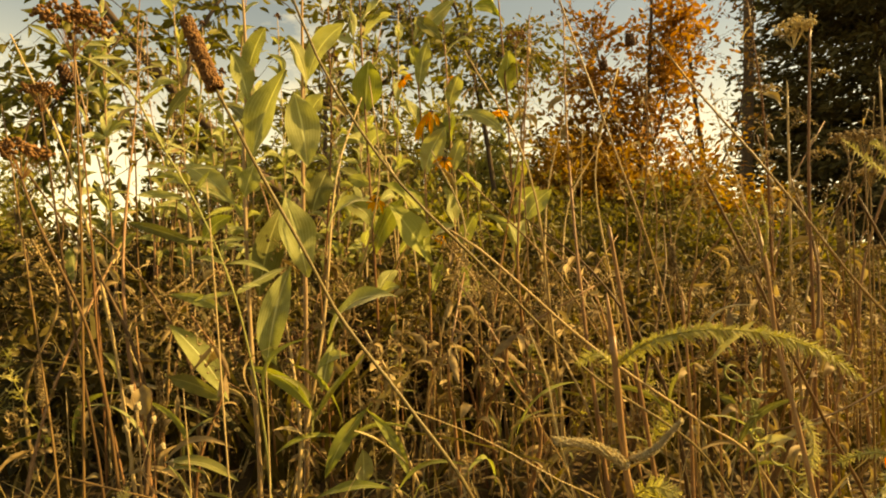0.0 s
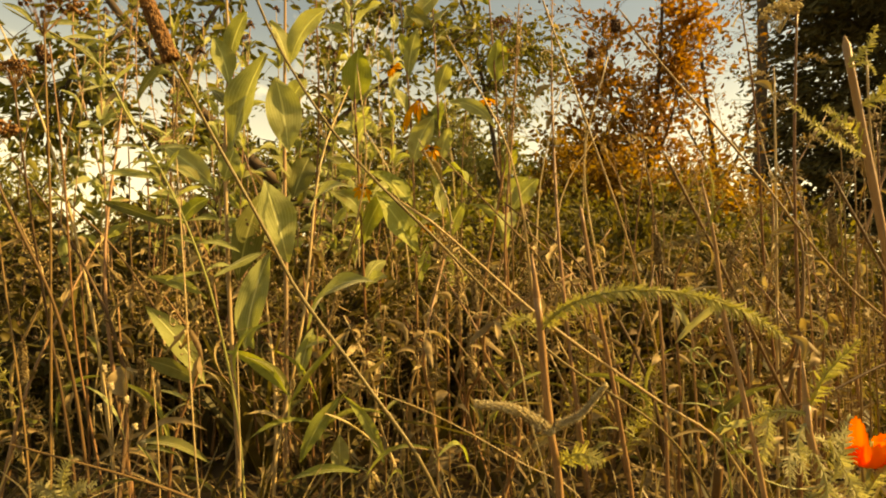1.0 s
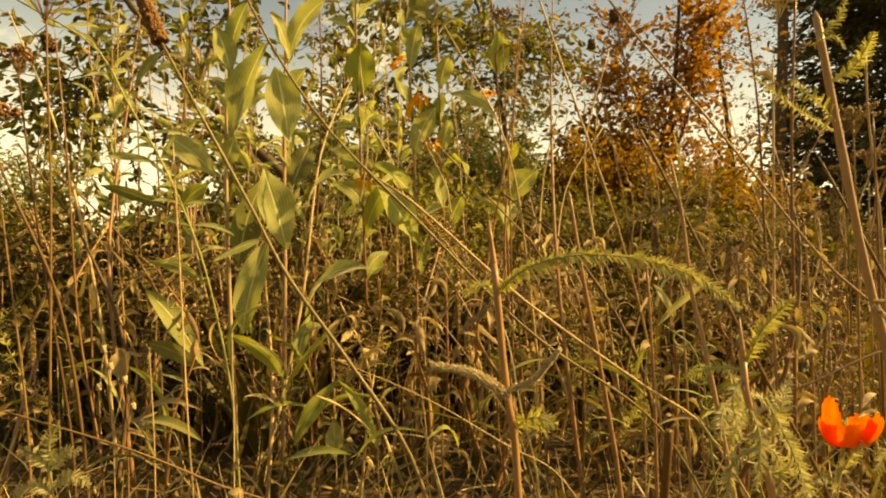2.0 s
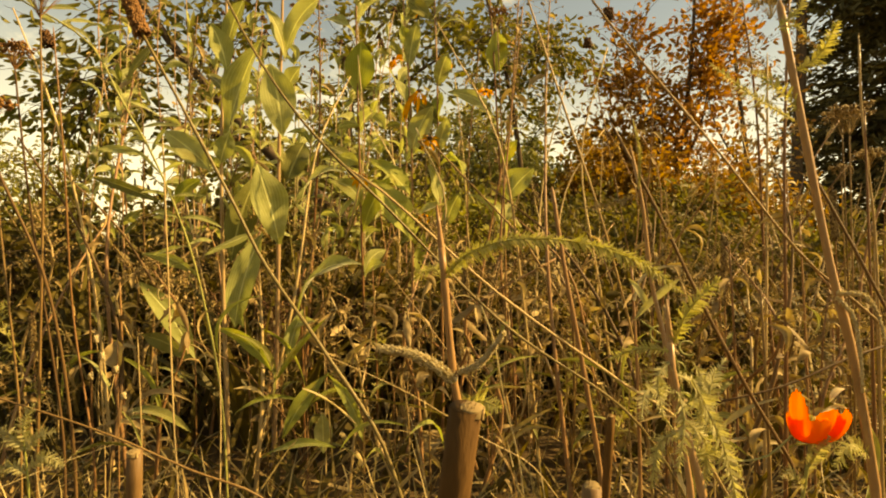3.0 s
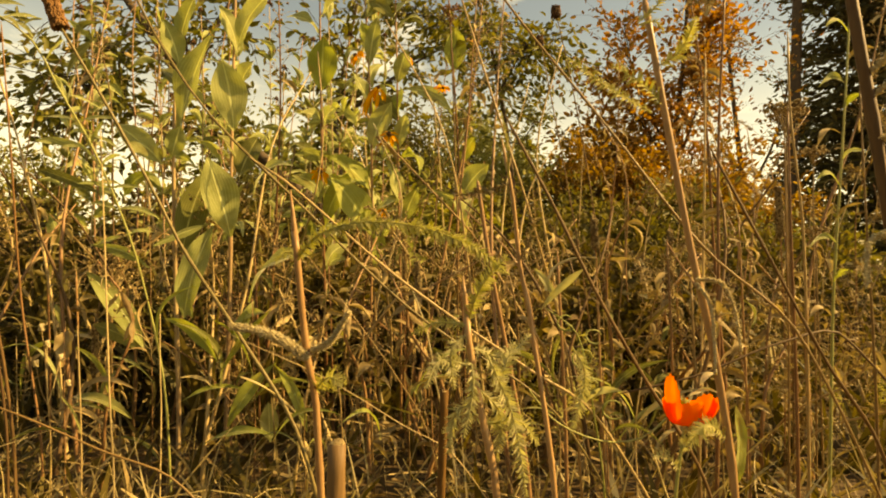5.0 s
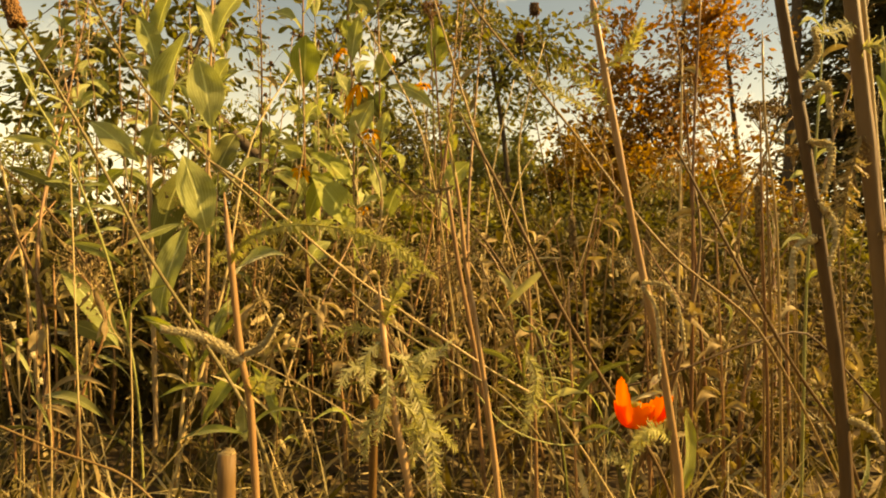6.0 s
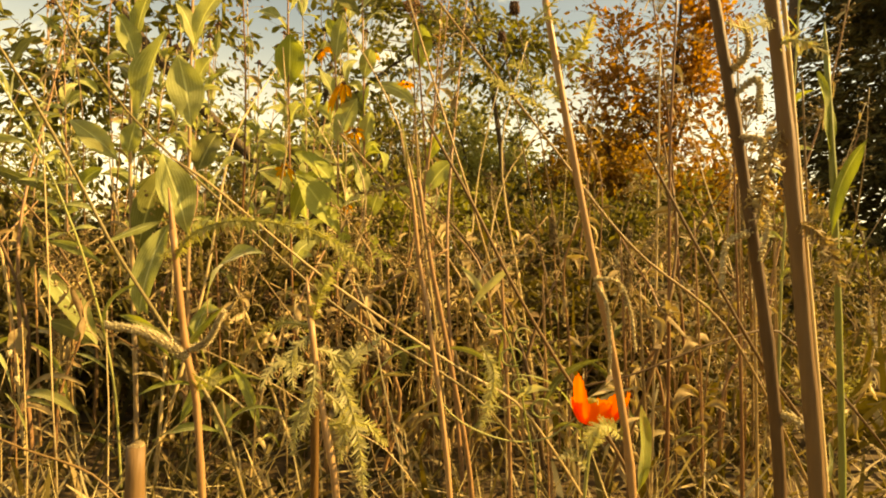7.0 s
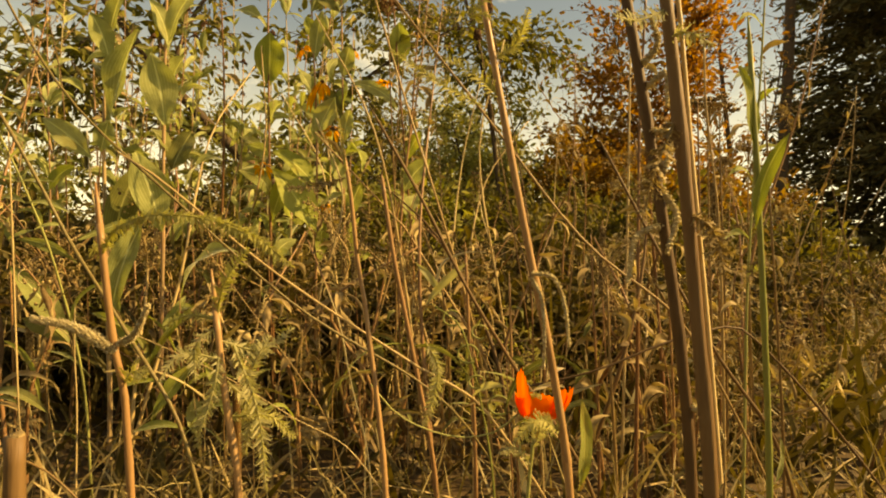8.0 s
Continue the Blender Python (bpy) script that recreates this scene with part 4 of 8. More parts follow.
leaf(flower_plant, (-0.013, 1.378, 0.850), (-0.061, 1.348, 0.958), 0.044, SAGE, turn=30)
leaf(flower_plant, (-0.021, 1.375, 0.982), (0.003, 1.341, 1.102), 0.040, SAGE, turn=0)
leaf(flower_plant, (-0.030, 1.374, 1.041), (-0.040, 1.344, 1.088), 0.035, LIME, turn=0)
daisy(flower_plant, (-0.062, 1.397, 1.018), 0.024, 302, (20, -40), 12, 0.6)
daisy(flower_plant, (0.008, 1.345, 0.915), 0.026, 303, (5, 10), 11, 2.2)
daisy(flower_plant, (0.004, 1.390, 1.182), 0.024, 304, (10, 10), 11, 1.4)
tall_flower_plant = stalk("leafy_plant", "flowering plant with orange-yellow blooms on a reddish stem", "plant", [(0.096, 1.411, 0.000), (0.083, 1.383, 0.381), (0.066, 1.376, 0.718), (0.053, 1.371, 0.982), (0.033, 1.385, 1.301)], 0.004, 0.0018, RUST, 8, 6)
leaf(tall_flower_plant, (0.065, 1.376, 0.730), (0.126, 1.314, 0.682), 0.045, LIME, turn=-60, sag=0.42)
leaf(tall_flower_plant, (0.086, 1.379, 0.564), (0.123, 1.335, 0.659), 0.040, SAGE, turn=0)
leaf(tall_flower_plant, (0.062, 1.376, 0.762), (0.087, 1.332, 0.849), 0.038, SAGE, turn=0)
leaf(tall_flower_plant, (0.071, 1.378, 0.616), (0.040, 1.338, 0.727), 0.044, SAGE, turn=20)
leaf(tall_flower_plant, (0.056, 1.372, 0.938), (0.082, 1.329, 1.013), 0.044, SAGE, turn=10)
leaf(tall_flower_plant, (0.048, 1.370, 1.070), (0.125, 1.325, 1.084), 0.032, SAGE, turn=-40, sag=0.3)
daisy(tall_flower_plant, (0.041, 1.346, 0.795), 0.029, 305, (60, 10), 11, 0.8)
daisy(tall_flower_plant, (0.079, 1.389, 1.018), 0.022, 306, (20, 30), 11, 0.7)
daisy(tall_flower_plant, (0.033, 1.341, 0.596), 0.018, 307, (40, 20), 9, 0.6)
pale_leaf_plant = stalk("leafy_plant", "slender reddish plant with pale cupped leaves", "plant", [(0.289, 1.501, 0.000), (0.251, 1.452, 0.497), (0.228, 1.408, 0.724), (0.199, 1.343, 1.005), (0.170, 1.318, 1.298)], 0.004, 0.0018, RUST, 8, 6)
leaf(pale_leaf_plant, (0.203, 1.354, 0.965), (0.206, 1.321, 1.070), 0.060, LIME, turn=0, fold=0.4)
leaf(pale_leaf_plant, (0.233, 1.419, 0.661), (0.295, 1.384, 0.733), 0.050, SAGE, turn=-10)
leaf(pale_leaf_plant, (0.230, 1.417, 0.733), (0.268, 1.384, 0.807), 0.036, LIME, turn=0)
leaf(pale_leaf_plant, (0.228, 1.386, 0.795), (0.298, 1.362, 0.824), 0.021, SAGE, turn=-60, sag=0.3)
leaf(pale_leaf_plant, (0.241, 1.452, 0.513), (0.143, 1.394, 0.662), 0.034, SAGE, turn=-40, sag=0.32, fold=0.5)
leaf(pale_leaf_plant, (0.205, 1.366, 0.858), (0.083, 1.341, 0.916), 0.035, SAGE, turn=-30, sag=0.15)
leaf(pale_leaf_plant, (0.199, 1.343, 1.020), (0.253, 1.320, 1.027), 0.035, DULL, turn=-60, sag=0.2)
daisy(pale_leaf_plant, (0.179, 1.286, 0.902), 0.023, 308, (-10, 5), 12, 0.2)
daisy(pale_leaf_plant, (0.245, 1.379, 1.063), 0.014, 309, (60, 20), 9, 0.6)
seed_spike_plant = stalk("dry_stalk", "dark diagonal stalk ending in a brown bristly seed spike", "dry plant", [(0.105, 0.587, 0.000), (0.032, 0.598, 0.238), (-0.051, 0.609, 0.359), (-0.136, 0.621, 0.469), (-0.176, 0.612, 0.546), (-0.232, 0.593, 0.653), (-0.267, 0.553, 0.734)], 0.0029, 0.0018, OLIVE, 8, 6)
spike(seed_spike_plant, (-0.267, 0.553, 0.733), (-0.300, 0.553, 0.811), 0.0088, RUSTSEED, 401, 800, grain=0.0016)
slanting_straw = stalk("dry_stalk", "long slanting tan dry straw", "dry plant", [(0.533, 0.763, 0.000), (0.372, 0.689, 0.256), (0.171, 0.597, 0.401), (0.027, 0.531, 0.537), (-0.064, 0.504, 0.626), (-0.134, 0.495, 0.729), (-0.175, 0.486, 0.823)], 0.0019, 0.0013, OLIVE, 8, 7)
slanting_straw_b = stalk("dry_stalk", "long slanting tan dry straw", "dry plant", [(0.594, 0.717, 0.000), (0.413, 0.647, 0.270), (0.319, 0.610, 0.333), (0.160, 0.556, 0.440), (0.032, 0.511, 0.546), (0.001, 0.502, 0.566)], 0.0021, 0.0013, TAN, 8, 7)
slanting_reed = stalk("dry_stalk", "slanting pale tan dry stalk", "dry plant", [(0.906, 0.705, 0.000), (0.674, 0.633, 0.385), (0.525, 0.587, 0.496), (0.410, 0.581, 0.631), (0.299, 0.595, 0.768), (0.265, 0.593, 0.810)], 0.0021, 0.0014, BRONZE, 8, 6)
straight_reed = stalk("dry_stalk", "pale leaning dry stalk", "dry plant", [(0.459, 0.860, 0.000), (0.417, 0.836, 0.301), (0.344, 0.795, 0.535), (0.280, 0.794, 0.716), (0.189, 0.813, 0.987)], 0.0024, 0.0014, TAN, 8, 6)
burr_plant = stalk("dry_stalk", "thin dry stalk with a dark round burr", "dry plant", [(0.597, 1.159, 0.000), (0.583, 1.148, 0.194), (0.526, 1.106, 0.538), (0.464, 1.076, 0.820), (0.418, 1.070, 1.003)], 0.002, 0.001, UMBER, 8, 5)
spike(burr_plant, (0.418, 1.070, 0.992), (0.417, 1.069, 1.016), 0.011, SEED, 402, 70)
thin_burr_plant = stalk("dry_stalk", "thin dry stalk with a small dark burr", "dry plant", [(0.594, 1.271, 0.000), (0.585, 1.264, 0.098), (0.520, 1.202, 0.446), (0.453, 1.192, 0.766), (0.402, 1.184, 0.990)], 0.002, 0.001, UMBER, 8, 5)
spike(thin_burr_plant, (0.402, 1.185, 0.978), (0.401, 1.184, 0.999), 0.009, SEED, 403, 60)
low_straw = stalk("dry_stalk", "thin straw bent low over the grass", "dry plant", [(0.047, 0.594, 0.000), (-0.097, 0.554, 0.193), (-0.180, 0.531, 0.237), (-0.263, 0.508, 0.281), (-0.393, 0.505, 0.320)], 0.0015, 0.001, BRONZE, 8, 7)
willowy_plant = stalk("leafy_plant", "leaning plant with narrow grey-green leaves", "plant", [(-0.285, 0.934, 0.000), (-0.297, 0.906, 0.234), (-0.320, 0.852, 0.433), (-0.342, 0.821, 0.534), (-0.383, 0.801, 0.639), (-0.426, 0.782, 0.721), (-0.466, 0.762, 0.800), (-0.577, 0.747, 0.866)], 0.0024, 0.0013, GREENSTEM, 8, 5)
leaf(willowy_plant, (-0.482, 0.793, 0.809), (-0.554, 0.825, 0.852), 0.010, SAGE, turn=30, sag=0.1)
leaf(willowy_plant, (-0.482, 0.793, 0.809), (-0.433, 0.817, 0.845), 0.007, SAGE, turn=-30, sag=0.14)
leaf(willowy_plant, (-0.461, 0.792, 0.775), (-0.497, 0.769, 0.756), 0.008, SAGE, turn=30, sag=0.04)
leaf(willowy_plant, (-0.461, 0.792, 0.775), (-0.407, 0.757, 0.797), 0.010, SAGE, turn=0, sag=0.02)
leaf(willowy_plant, (-0.430, 0.792, 0.723), (-0.464, 0.805, 0.755), 0.007, SAGE, turn=-30, sag=0.15)
leaf(willowy_plant, (-0.430, 0.792, 0.723), (-0.390, 0.836, 0.708), 0.007, SAGE, turn=-30, sag=0.04)
leaf(willowy_plant, (-0.420, 0.792, 0.706), (-0.457, 0.810, 0.759), 0.007, SAGE, turn=30, sag=0.03)
leaf(willowy_plant, (-0.420, 0.792, 0.706), (-0.375, 0.741, 0.736), 0.008, SAGE, turn=-30, sag=0.04)
leaf(willowy_plant, (-0.400, 0.791, 0.676), (-0.470, 0.804, 0.684), 0.009, SAGE, turn=30, sag=0.05)
leaf(willowy_plant, (-0.400, 0.791, 0.676), (-0.333, 0.786, 0.680), 0.007, SAGE, turn=0, sag=0.07)
leaf(willowy_plant, (-0.387, 0.791, 0.654), (-0.452, 0.839, 0.655), 0.010, SAGE, turn=0, sag=0.13)
leaf(willowy_plant, (-0.387, 0.791, 0.654), (-0.322, 0.775, 0.629), 0.009, SAGE, turn=-30, sag=0.07)
leaf(willowy_plant, (-0.379, 0.791, 0.637), (-0.446, 0.839, 0.681), 0.007, SAGE, turn=-30, sag=0.14)
leaf(willowy_plant, (-0.379, 0.791, 0.637), (-0.348, 0.774, 0.675), 0.008, SAGE, turn=0, sag=0.02)
leaf(willowy_plant, (-0.361, 0.791, 0.603), (-0.427, 0.829, 0.651), 0.006, SAGE, turn=-30, sag=0.03)
leaf(willowy_plant, (-0.361, 0.791, 0.603), (-0.304, 0.752, 0.616), 0.007, SAGE, turn=30, sag=0.08)
leaf(willowy_plant, (-0.344, 0.791, 0.568), (-0.377, 0.760, 0.570), 0.006, SAGE, turn=-30, sag=0.11)
leaf(willowy_plant, (-0.344, 0.791, 0.568), (-0.298, 0.810, 0.573), 0.006, SAGE, turn=30, sag=0.08)
leaf(willowy_plant, (-0.331, 0.791, 0.534), (-0.377, 0.802, 0.543), 0.010, SAGE, turn=0, sag=0.1)
leaf(willowy_plant, (-0.331, 0.791, 0.534), (-0.264, 0.801, 0.521), 0.009, SAGE, turn=0, sag=0.13)
leaf(willowy_plant, (-0.314, 0.791, 0.491), (-0.394, 0.840, 0.476), 0.009, SAGE, turn=0, sag=0.02)
leaf(willowy_plant, (-0.314, 0.791, 0.491), (-0.285, 0.824, 0.500), 0.007, SAGE, turn=0, sag=0.14)
leaf(willowy_plant, (-0.508, 0.794, 0.827), (-0.545, 0.797, 0.848), 0.010, SAGE, turn=30, sag=0.11)
leaf(willowy_plant, (-0.508, 0.794, 0.827), (-0.460, 0.781, 0.838), 0.007, SAGE, turn=0, sag=0.12)
leaf(willowy_plant, (-0.543, 0.795, 0.844), (-0.609, 0.842, 0.877), 0.010, SAGE, turn=-30, sag=0.01)
leaf(willowy_plant, (-0.543, 0.795, 0.844), (-0.497, 0.829, 0.858), 0.008, SAGE, turn=0, sag=0.1)
leaf(willowy_plant, (-0.577, 0.797, 0.865), (-0.620, 0.785, 0.895), 0.009, SAGE, turn=0, sag=0.13)
leaf(willowy_plant, (-0.577, 0.797, 0.865), (-0.517, 0.815, 0.874), 0.010, SAGE, turn=0, sag=0.1)
leaf(willowy_plant, (-0.391, 0.802, 0.634), (-0.451, 0.765, 0.637), 0.014, SAGE, turn=-50, sag=0.08)
leaf(willowy_plant, (-0.416, 0.781, 0.747), (-0.371, 0.777, 0.806), 0.015, DULL, turn=0)
leaf(willowy_plant, (-0.369, 0.812, 0.560), (-0.493, 0.828, 0.601), 0.018, DULL, turn=-30, sag=0.03)
grey_stem = stalk("dry_stalk", "pale bare dry stalk", "dry plant", [(-0.582, 0.829, 0.000), (-0.594, 0.823, 0.220), (-0.621, 0.810, 0.457), (-0.648, 0.797, 0.688), (-0.661, 0.796, 0.764)], 0.0019, 0.0012, BRONZE, 8, 6)
thin_stem_left = stalk("dry_stalk", "thin bare reddish stalk", "dry plant", [(-0.537, 0.949, 0.000), (-0.545, 0.947, 0.111), (-0.589, 0.939, 0.359), (-0.581, 0.880, 0.651), (-0.604, 0.874, 0.859)], 0.0022, 0.0012, RUST, 8, 6)
spike(thin_stem_left, (-0.610, 0.874, 0.837), (-0.621, 0.873, 0.862), 0.010, SEED, 404, 70)
umbel_plant = stalk("dry_stalk", "dried brown plant with flat flower clusters", "dry plant", [(-0.528, 0.855, 0.000), (-0.536, 0.845, 0.181), (-0.570, 0.805, 0.499), (-0.583, 0.779, 0.685), (-0.594, 0.776, 0.774)], 0.0024, 0.0014, UMBER, 8, 6)
umbel(umbel_plant, (-0.592, 0.776, 0.799), 0.055, 501, RUSTSEED)
umbel_plant_b = stalk("dry_stalk", "dried brown plant with a flat flower cluster", "dry plant", [(-0.477, 0.809, 0.000), (-0.483, 0.787, 0.205), (-0.496, 0.733, 0.431), (-0.542, 0.682, 0.602), (-0.565, 0.682, 0.669)], 0.003, 0.0016, UMBER, 8, 6)
umbel(umbel_plant_b, (-0.557, 0.681, 0.692), 0.065, 502, RUSTSEED)
thin_straw = stalk("dry_stalk", "thin upright pale dry straw", "dry plant", [(-0.310, 0.795, 0.000), (-0.314, 0.793, 0.108), (-0.323, 0.789, 0.214), (-0.340, 0.781, 0.473), (-0.352, 0.775, 0.651)], 0.0016, 0.001, TAN, 8, 7)
arched_yarrow = stalk("yarrow", "brown yarrow stalk with an arching feathery leaf", "yarrow", [(0.141, 0.338, 0.000), (0.115, 0.320, 0.350), (0.107, 0.315, 0.393), (0.099, 0.309, 0.461), (0.096, 0.308, 0.484)], 0.0034, 0.0026, ROSY, 8, 6)
frond(arched_yarrow, [(0.098, 0.309, 0.459), (0.114, 0.297, 0.479), (0.146, 0.285, 0.490), (0.189, 0.278, 0.489), (0.228, 0.271, 0.476), (0.256, 0.270, 0.457)], 0.0085, 80, FROND, 601, droop=0.9)
frond(arched_yarrow, [(0.099, 0.309, 0.459), (0.090, 0.319, 0.469), (0.075, 0.330, 0.460)], 0.008, 26, FROND, 602)
rope(arched_yarrow, [(0.109, 0.315, 0.387), (0.095, 0.310, 0.398), (0.076, 0.306, 0.407), (0.053, 0.302, 0.411)], 0.0058, FLUFF, 603)
rope(arched_yarrow, [(0.111, 0.314, 0.393), (0.126, 0.308, 0.401), (0.142, 0.297, 0.425)], 0.004, FLUFF, 604, 520)
frond(arched_yarrow, [(0.114, 0.320, 0.362), (0.126, 0.309, 0.374), (0.142, 0.298, 0.372)], 0.012, 18, FROND, 605)
tall_near_stalk = stalk("yarrow", "stout brown yarrow stalk with dry side leaves", "yarrow", [(0.496, 0.398, 0.000), (0.474, 0.394, 0.270), (0.450, 0.389, 0.398), (0.430, 0.391, 0.482), (0.404, 0.387, 0.596), (0.381, 0.383, 0.700)], 0.0042, 0.0031, ROSY, 8, 6)
frond(tall_near_stalk, [(0.402, 0.387, 0.611), (0.378, 0.381, 0.629), (0.349, 0.370, 0.641)], 0.012, 22, FROND, 611)
rope(tall_near_stalk, [(0.433, 0.387, 0.457), (0.450, 0.377, 0.455), (0.460, 0.373, 0.434), (0.465, 0.369, 0.397)], 0.0032, FLUFF, 612, 420)
rope(tall_near_stalk, [(0.433, 0.387, 0.454), (0.441, 0.378, 0.438), (0.444, 0.374, 0.410), (0.444, 0.370, 0.377)], 0.003, FLUFF, 613, 420)
frond(tall_near_stalk, [(0.395, 0.385, 0.646), (0.412, 0.380, 0.659), (0.421, 0.369, 0.685)], 0.01, 20, FROND, 614)
frond(tall_near_stalk, [(0.465, 0.392, 0.319), (0.442, 0.381, 0.331), (0.422, 0.371, 0.314)], 0.012, 18, FROND, 615)
frond(tall_near_stalk, [(0.369, 0.365, 0.676), (0.384, 0.364, 0.690), (0.393, 0.363, 0.709)], 0.0075, 30, FROND, 616, droop=0.4)
frond(tall_near_stalk, [(0.370, 0.365, 0.674), (0.384, 0.364, 0.677), (0.392, 0.364, 0.667)], 0.005, 16, FROND, 617, droop=0.4)
frond(tall_near_stalk, [(0.383, 0.366, 0.599), (0.342, 0.357, 0.617), (0.305, 0.348, 0.639)], 0.0085, 40, FROND, 618, droop=0.6)
thin_yarrow = stalk("yarrow", "thin yarrow stalk with small dry leaves", "yarrow", [(0.332, 0.373, 0.000), (0.312, 0.381, 0.269), (0.287, 0.391, 0.422), (0.278, 0.394, 0.462), (0.269, 0.392, 0.527), (0.261, 0.391, 0.562)], 0.0034, 0.0016, ROSY, 8, 5)
frond(thin_yarrow, [(0.277, 0.394, 0.467), (0.288, 0.383, 0.502), (0.285, 0.382, 0.536)], 0.008, 18, WITHER, 621, name='dry_leaf')
frond(thin_yarrow, [(0.264, 0.392, 0.537), (0.243, 0.382, 0.528), (0.215, 0.371, 0.523)], 0.009, 20, WITHER, 622, name='dry_leaf')
frond(thin_yarrow, [(0.265, 0.391, 0.542), (0.261, 0.380, 0.575), (0.255, 0.379, 0.600)], 0.0034, 32, FROND, 623)
feathery_yarrow = stalk("yarrow", "feathery green yarrow in full leaf", "yarrow", [(0.278, 0.197, 0.000), (0.246, 0.208, 0.335), (0.236, 0.211, 0.378), (0.228, 0.215, 0.416), (0.226, 0.214, 0.432)], 0.0028, 0.002, ROSY, 8, 6)
frond(feathery_yarrow, [(0.227, 0.214, 0.429), (0.233, 0.209, 0.449), (0.248, 0.203, 0.469)], 0.0075, 48, FROND, 631)
frond(feathery_yarrow, [(0.227, 0.214, 0.427), (0.209, 0.214, 0.428), (0.193, 0.219, 0.420)], 0.0054, 35, FROND, 632)
frond(feathery_yarrow, [(0.229, 0.215, 0.414), (0.251, 0.225, 0.408), (0.267, 0.235, 0.421)], 0.0068, 35, PALEFROND, 633)
frond(feathery_yarrow, [(0.231, 0.215, 0.403), (0.211, 0.205, 0.407), (0.204, 0.195, 0.393)], 0.0068, 35, PALEFROND, 634)
frond(feathery_yarrow, [(0.234, 0.216, 0.390), (0.247, 0.216, 0.377), (0.246, 0.217, 0.347)], 0.0075, 41, PALEFROND, 635)
frond(feathery_yarrow, [(0.235, 0.216, 0.383), (0.222, 0.216, 0.376), (0.218, 0.217, 0.350)], 0.0068, 38, PALEFROND, 636)
frond(feathery_yarrow, [(0.229, 0.215, 0.409), (0.231, 0.206, 0.392), (0.226, 0.201, 0.365)], 0.0068, 41, PALEFROND, 637)
frond(feathery_yarrow, [(0.237, 0.211, 0.371), (0.260, 0.217, 0.371), (0.273, 0.227, 0.355)], 0.0068, 35, FROND, 638)
frond(feathery_yarrow, [(0.227, 0.215, 0.422), (0.218, 0.210, 0.413), (0.220, 0.205, 0.391)], 0.0068, 35, PALEFROND, 639)
frond(feathery_yarrow, [(0.339, 0.451, 0.385), (0.353, 0.452, 0.358), (0.341, 0.454, 0.298)], 0.0109, 41, PALEFROND, 640)
frond(feathery_yarrow, [(0.238, 0.213, 0.412), (0.255, 0.210, 0.374), (0.263, 0.206, 0.331)], 0.0085, 40, PALEFROND, 645, droop=0.1)
frond(feathery_yarrow, [(0.244, 0.219, 0.388), (0.250, 0.219, 0.404), (0.256, 0.224, 0.417)], 0.0085, 30, PALEFROND, 646, droop=0.1)
poppy = stalk("poppy", "orange poppy with ragged petals on a green stem", "flower", [(0.443, 0.471, 0.000), (0.447, 0.457, 0.238), (0.449, 0.451, 0.285), (0.453, 0.450, 0.316)], 0.0022, 0.0018, GREENSTEM, 8, 0)
twig(poppy, [(0.434, 0.450, 0.318), (0.408, 0.445, 0.299), (0.366, 0.434, 0.298), (0.319, 0.423, 0.318), (0.292, 0.411, 0.349)], 0.0011, 0.0007, GREENSTEM, name='tendril')
frond(poppy, [(0.449, 0.451, 0.285), (0.455, 0.445, 0.303), (0.460, 0.435, 0.323)], 0.01, 14, PALEFROND, 651)
frond(poppy, [(0.447, 0.451, 0.268), (0.430, 0.446, 0.286), (0.415, 0.435, 0.283)], 0.01, 14, PALEFROND, 652)
cut_stem = stalk("cut_stem", "brown stem cut off square, close by", "dry plant", [(0.100, -0.002, 0.000), (0.104, -0.015, 0.427), (0.105, -0.019, 0.439), (0.106, -0.021, 0.450)], 0.0026, 0.0024, SHADEBARK, 8, 0)
cut_stem_b = stalk("cut_stem", "brown stem cut off square", "dry plant", [(-0.032, 0.154, 0.000), (-0.026, 0.134, 0.362), (-0.024, 0.129, 0.391)], 0.0034, 0.0032, UMBER, 8, 0)
cut_stem_c = stalk("cut_stem", "brown stem cut off square", "dry plant", [(0.172, 0.158, 0.000), (0.166, 0.142, 0.378)], 0.0046, 0.0044, UMBER, 8, 0)
cut_stem_d = stalk("cut_stem", "brown stem cut off", "dry plant", [(0.215, 0.316, 0.000), (0.214, 0.295, 0.298), (0.214, 0.284, 0.373)], 0.0032, 0.003, SHADEBARK, 8, 0)
dark_stalk = stalk("dry_stalk", "stout dark brown stalk with shrivelled leaves", "dry plant", [(0.538, 0.253, 0.000), (0.520, 0.250, 0.330), (0.510, 0.248, 0.415), (0.488, 0.245, 0.536), (0.466, 0.242, 0.642), (0.458, 0.241, 0.681)], 0.0042, 0.0034, UMBER, 8, 6)
rope(dark_stalk, [(0.480, 0.244, 0.578), (0.491, 0.236, 0.587), (0.490, 0.228, 0.564)], 0.0032, FLUFF, 660, 330)
rope(dark_stalk, [(0.483, 0.244, 0.553), (0.496, 0.237, 0.549), (0.488, 0.229, 0.519)], 0.0032, FLUFF, 661, 330)
rope(dark_stalk, [(0.477, 0.244, 0.592), (0.485, 0.235, 0.604), (0.478, 0.227, 0.618)], 0.0032, FLUFF, 662, 330)
rope(dark_stalk, [(0.496, 0.246, 0.493), (0.477, 0.238, 0.485), (0.470, 0.230, 0.457)], 0.0032, FLUFF, 663, 330)
rope(dark_stalk, [(0.492, 0.245, 0.518), (0.501, 0.238, 0.500), (0.493, 0.230, 0.475)], 0.0032, FLUFF, 664, 330)
rope(dark_stalk, [(0.515, 0.249, 0.380), (0.527, 0.241, 0.375), (0.531, 0.233, 0.364)], 0.0032, FLUFF, 665, 330)
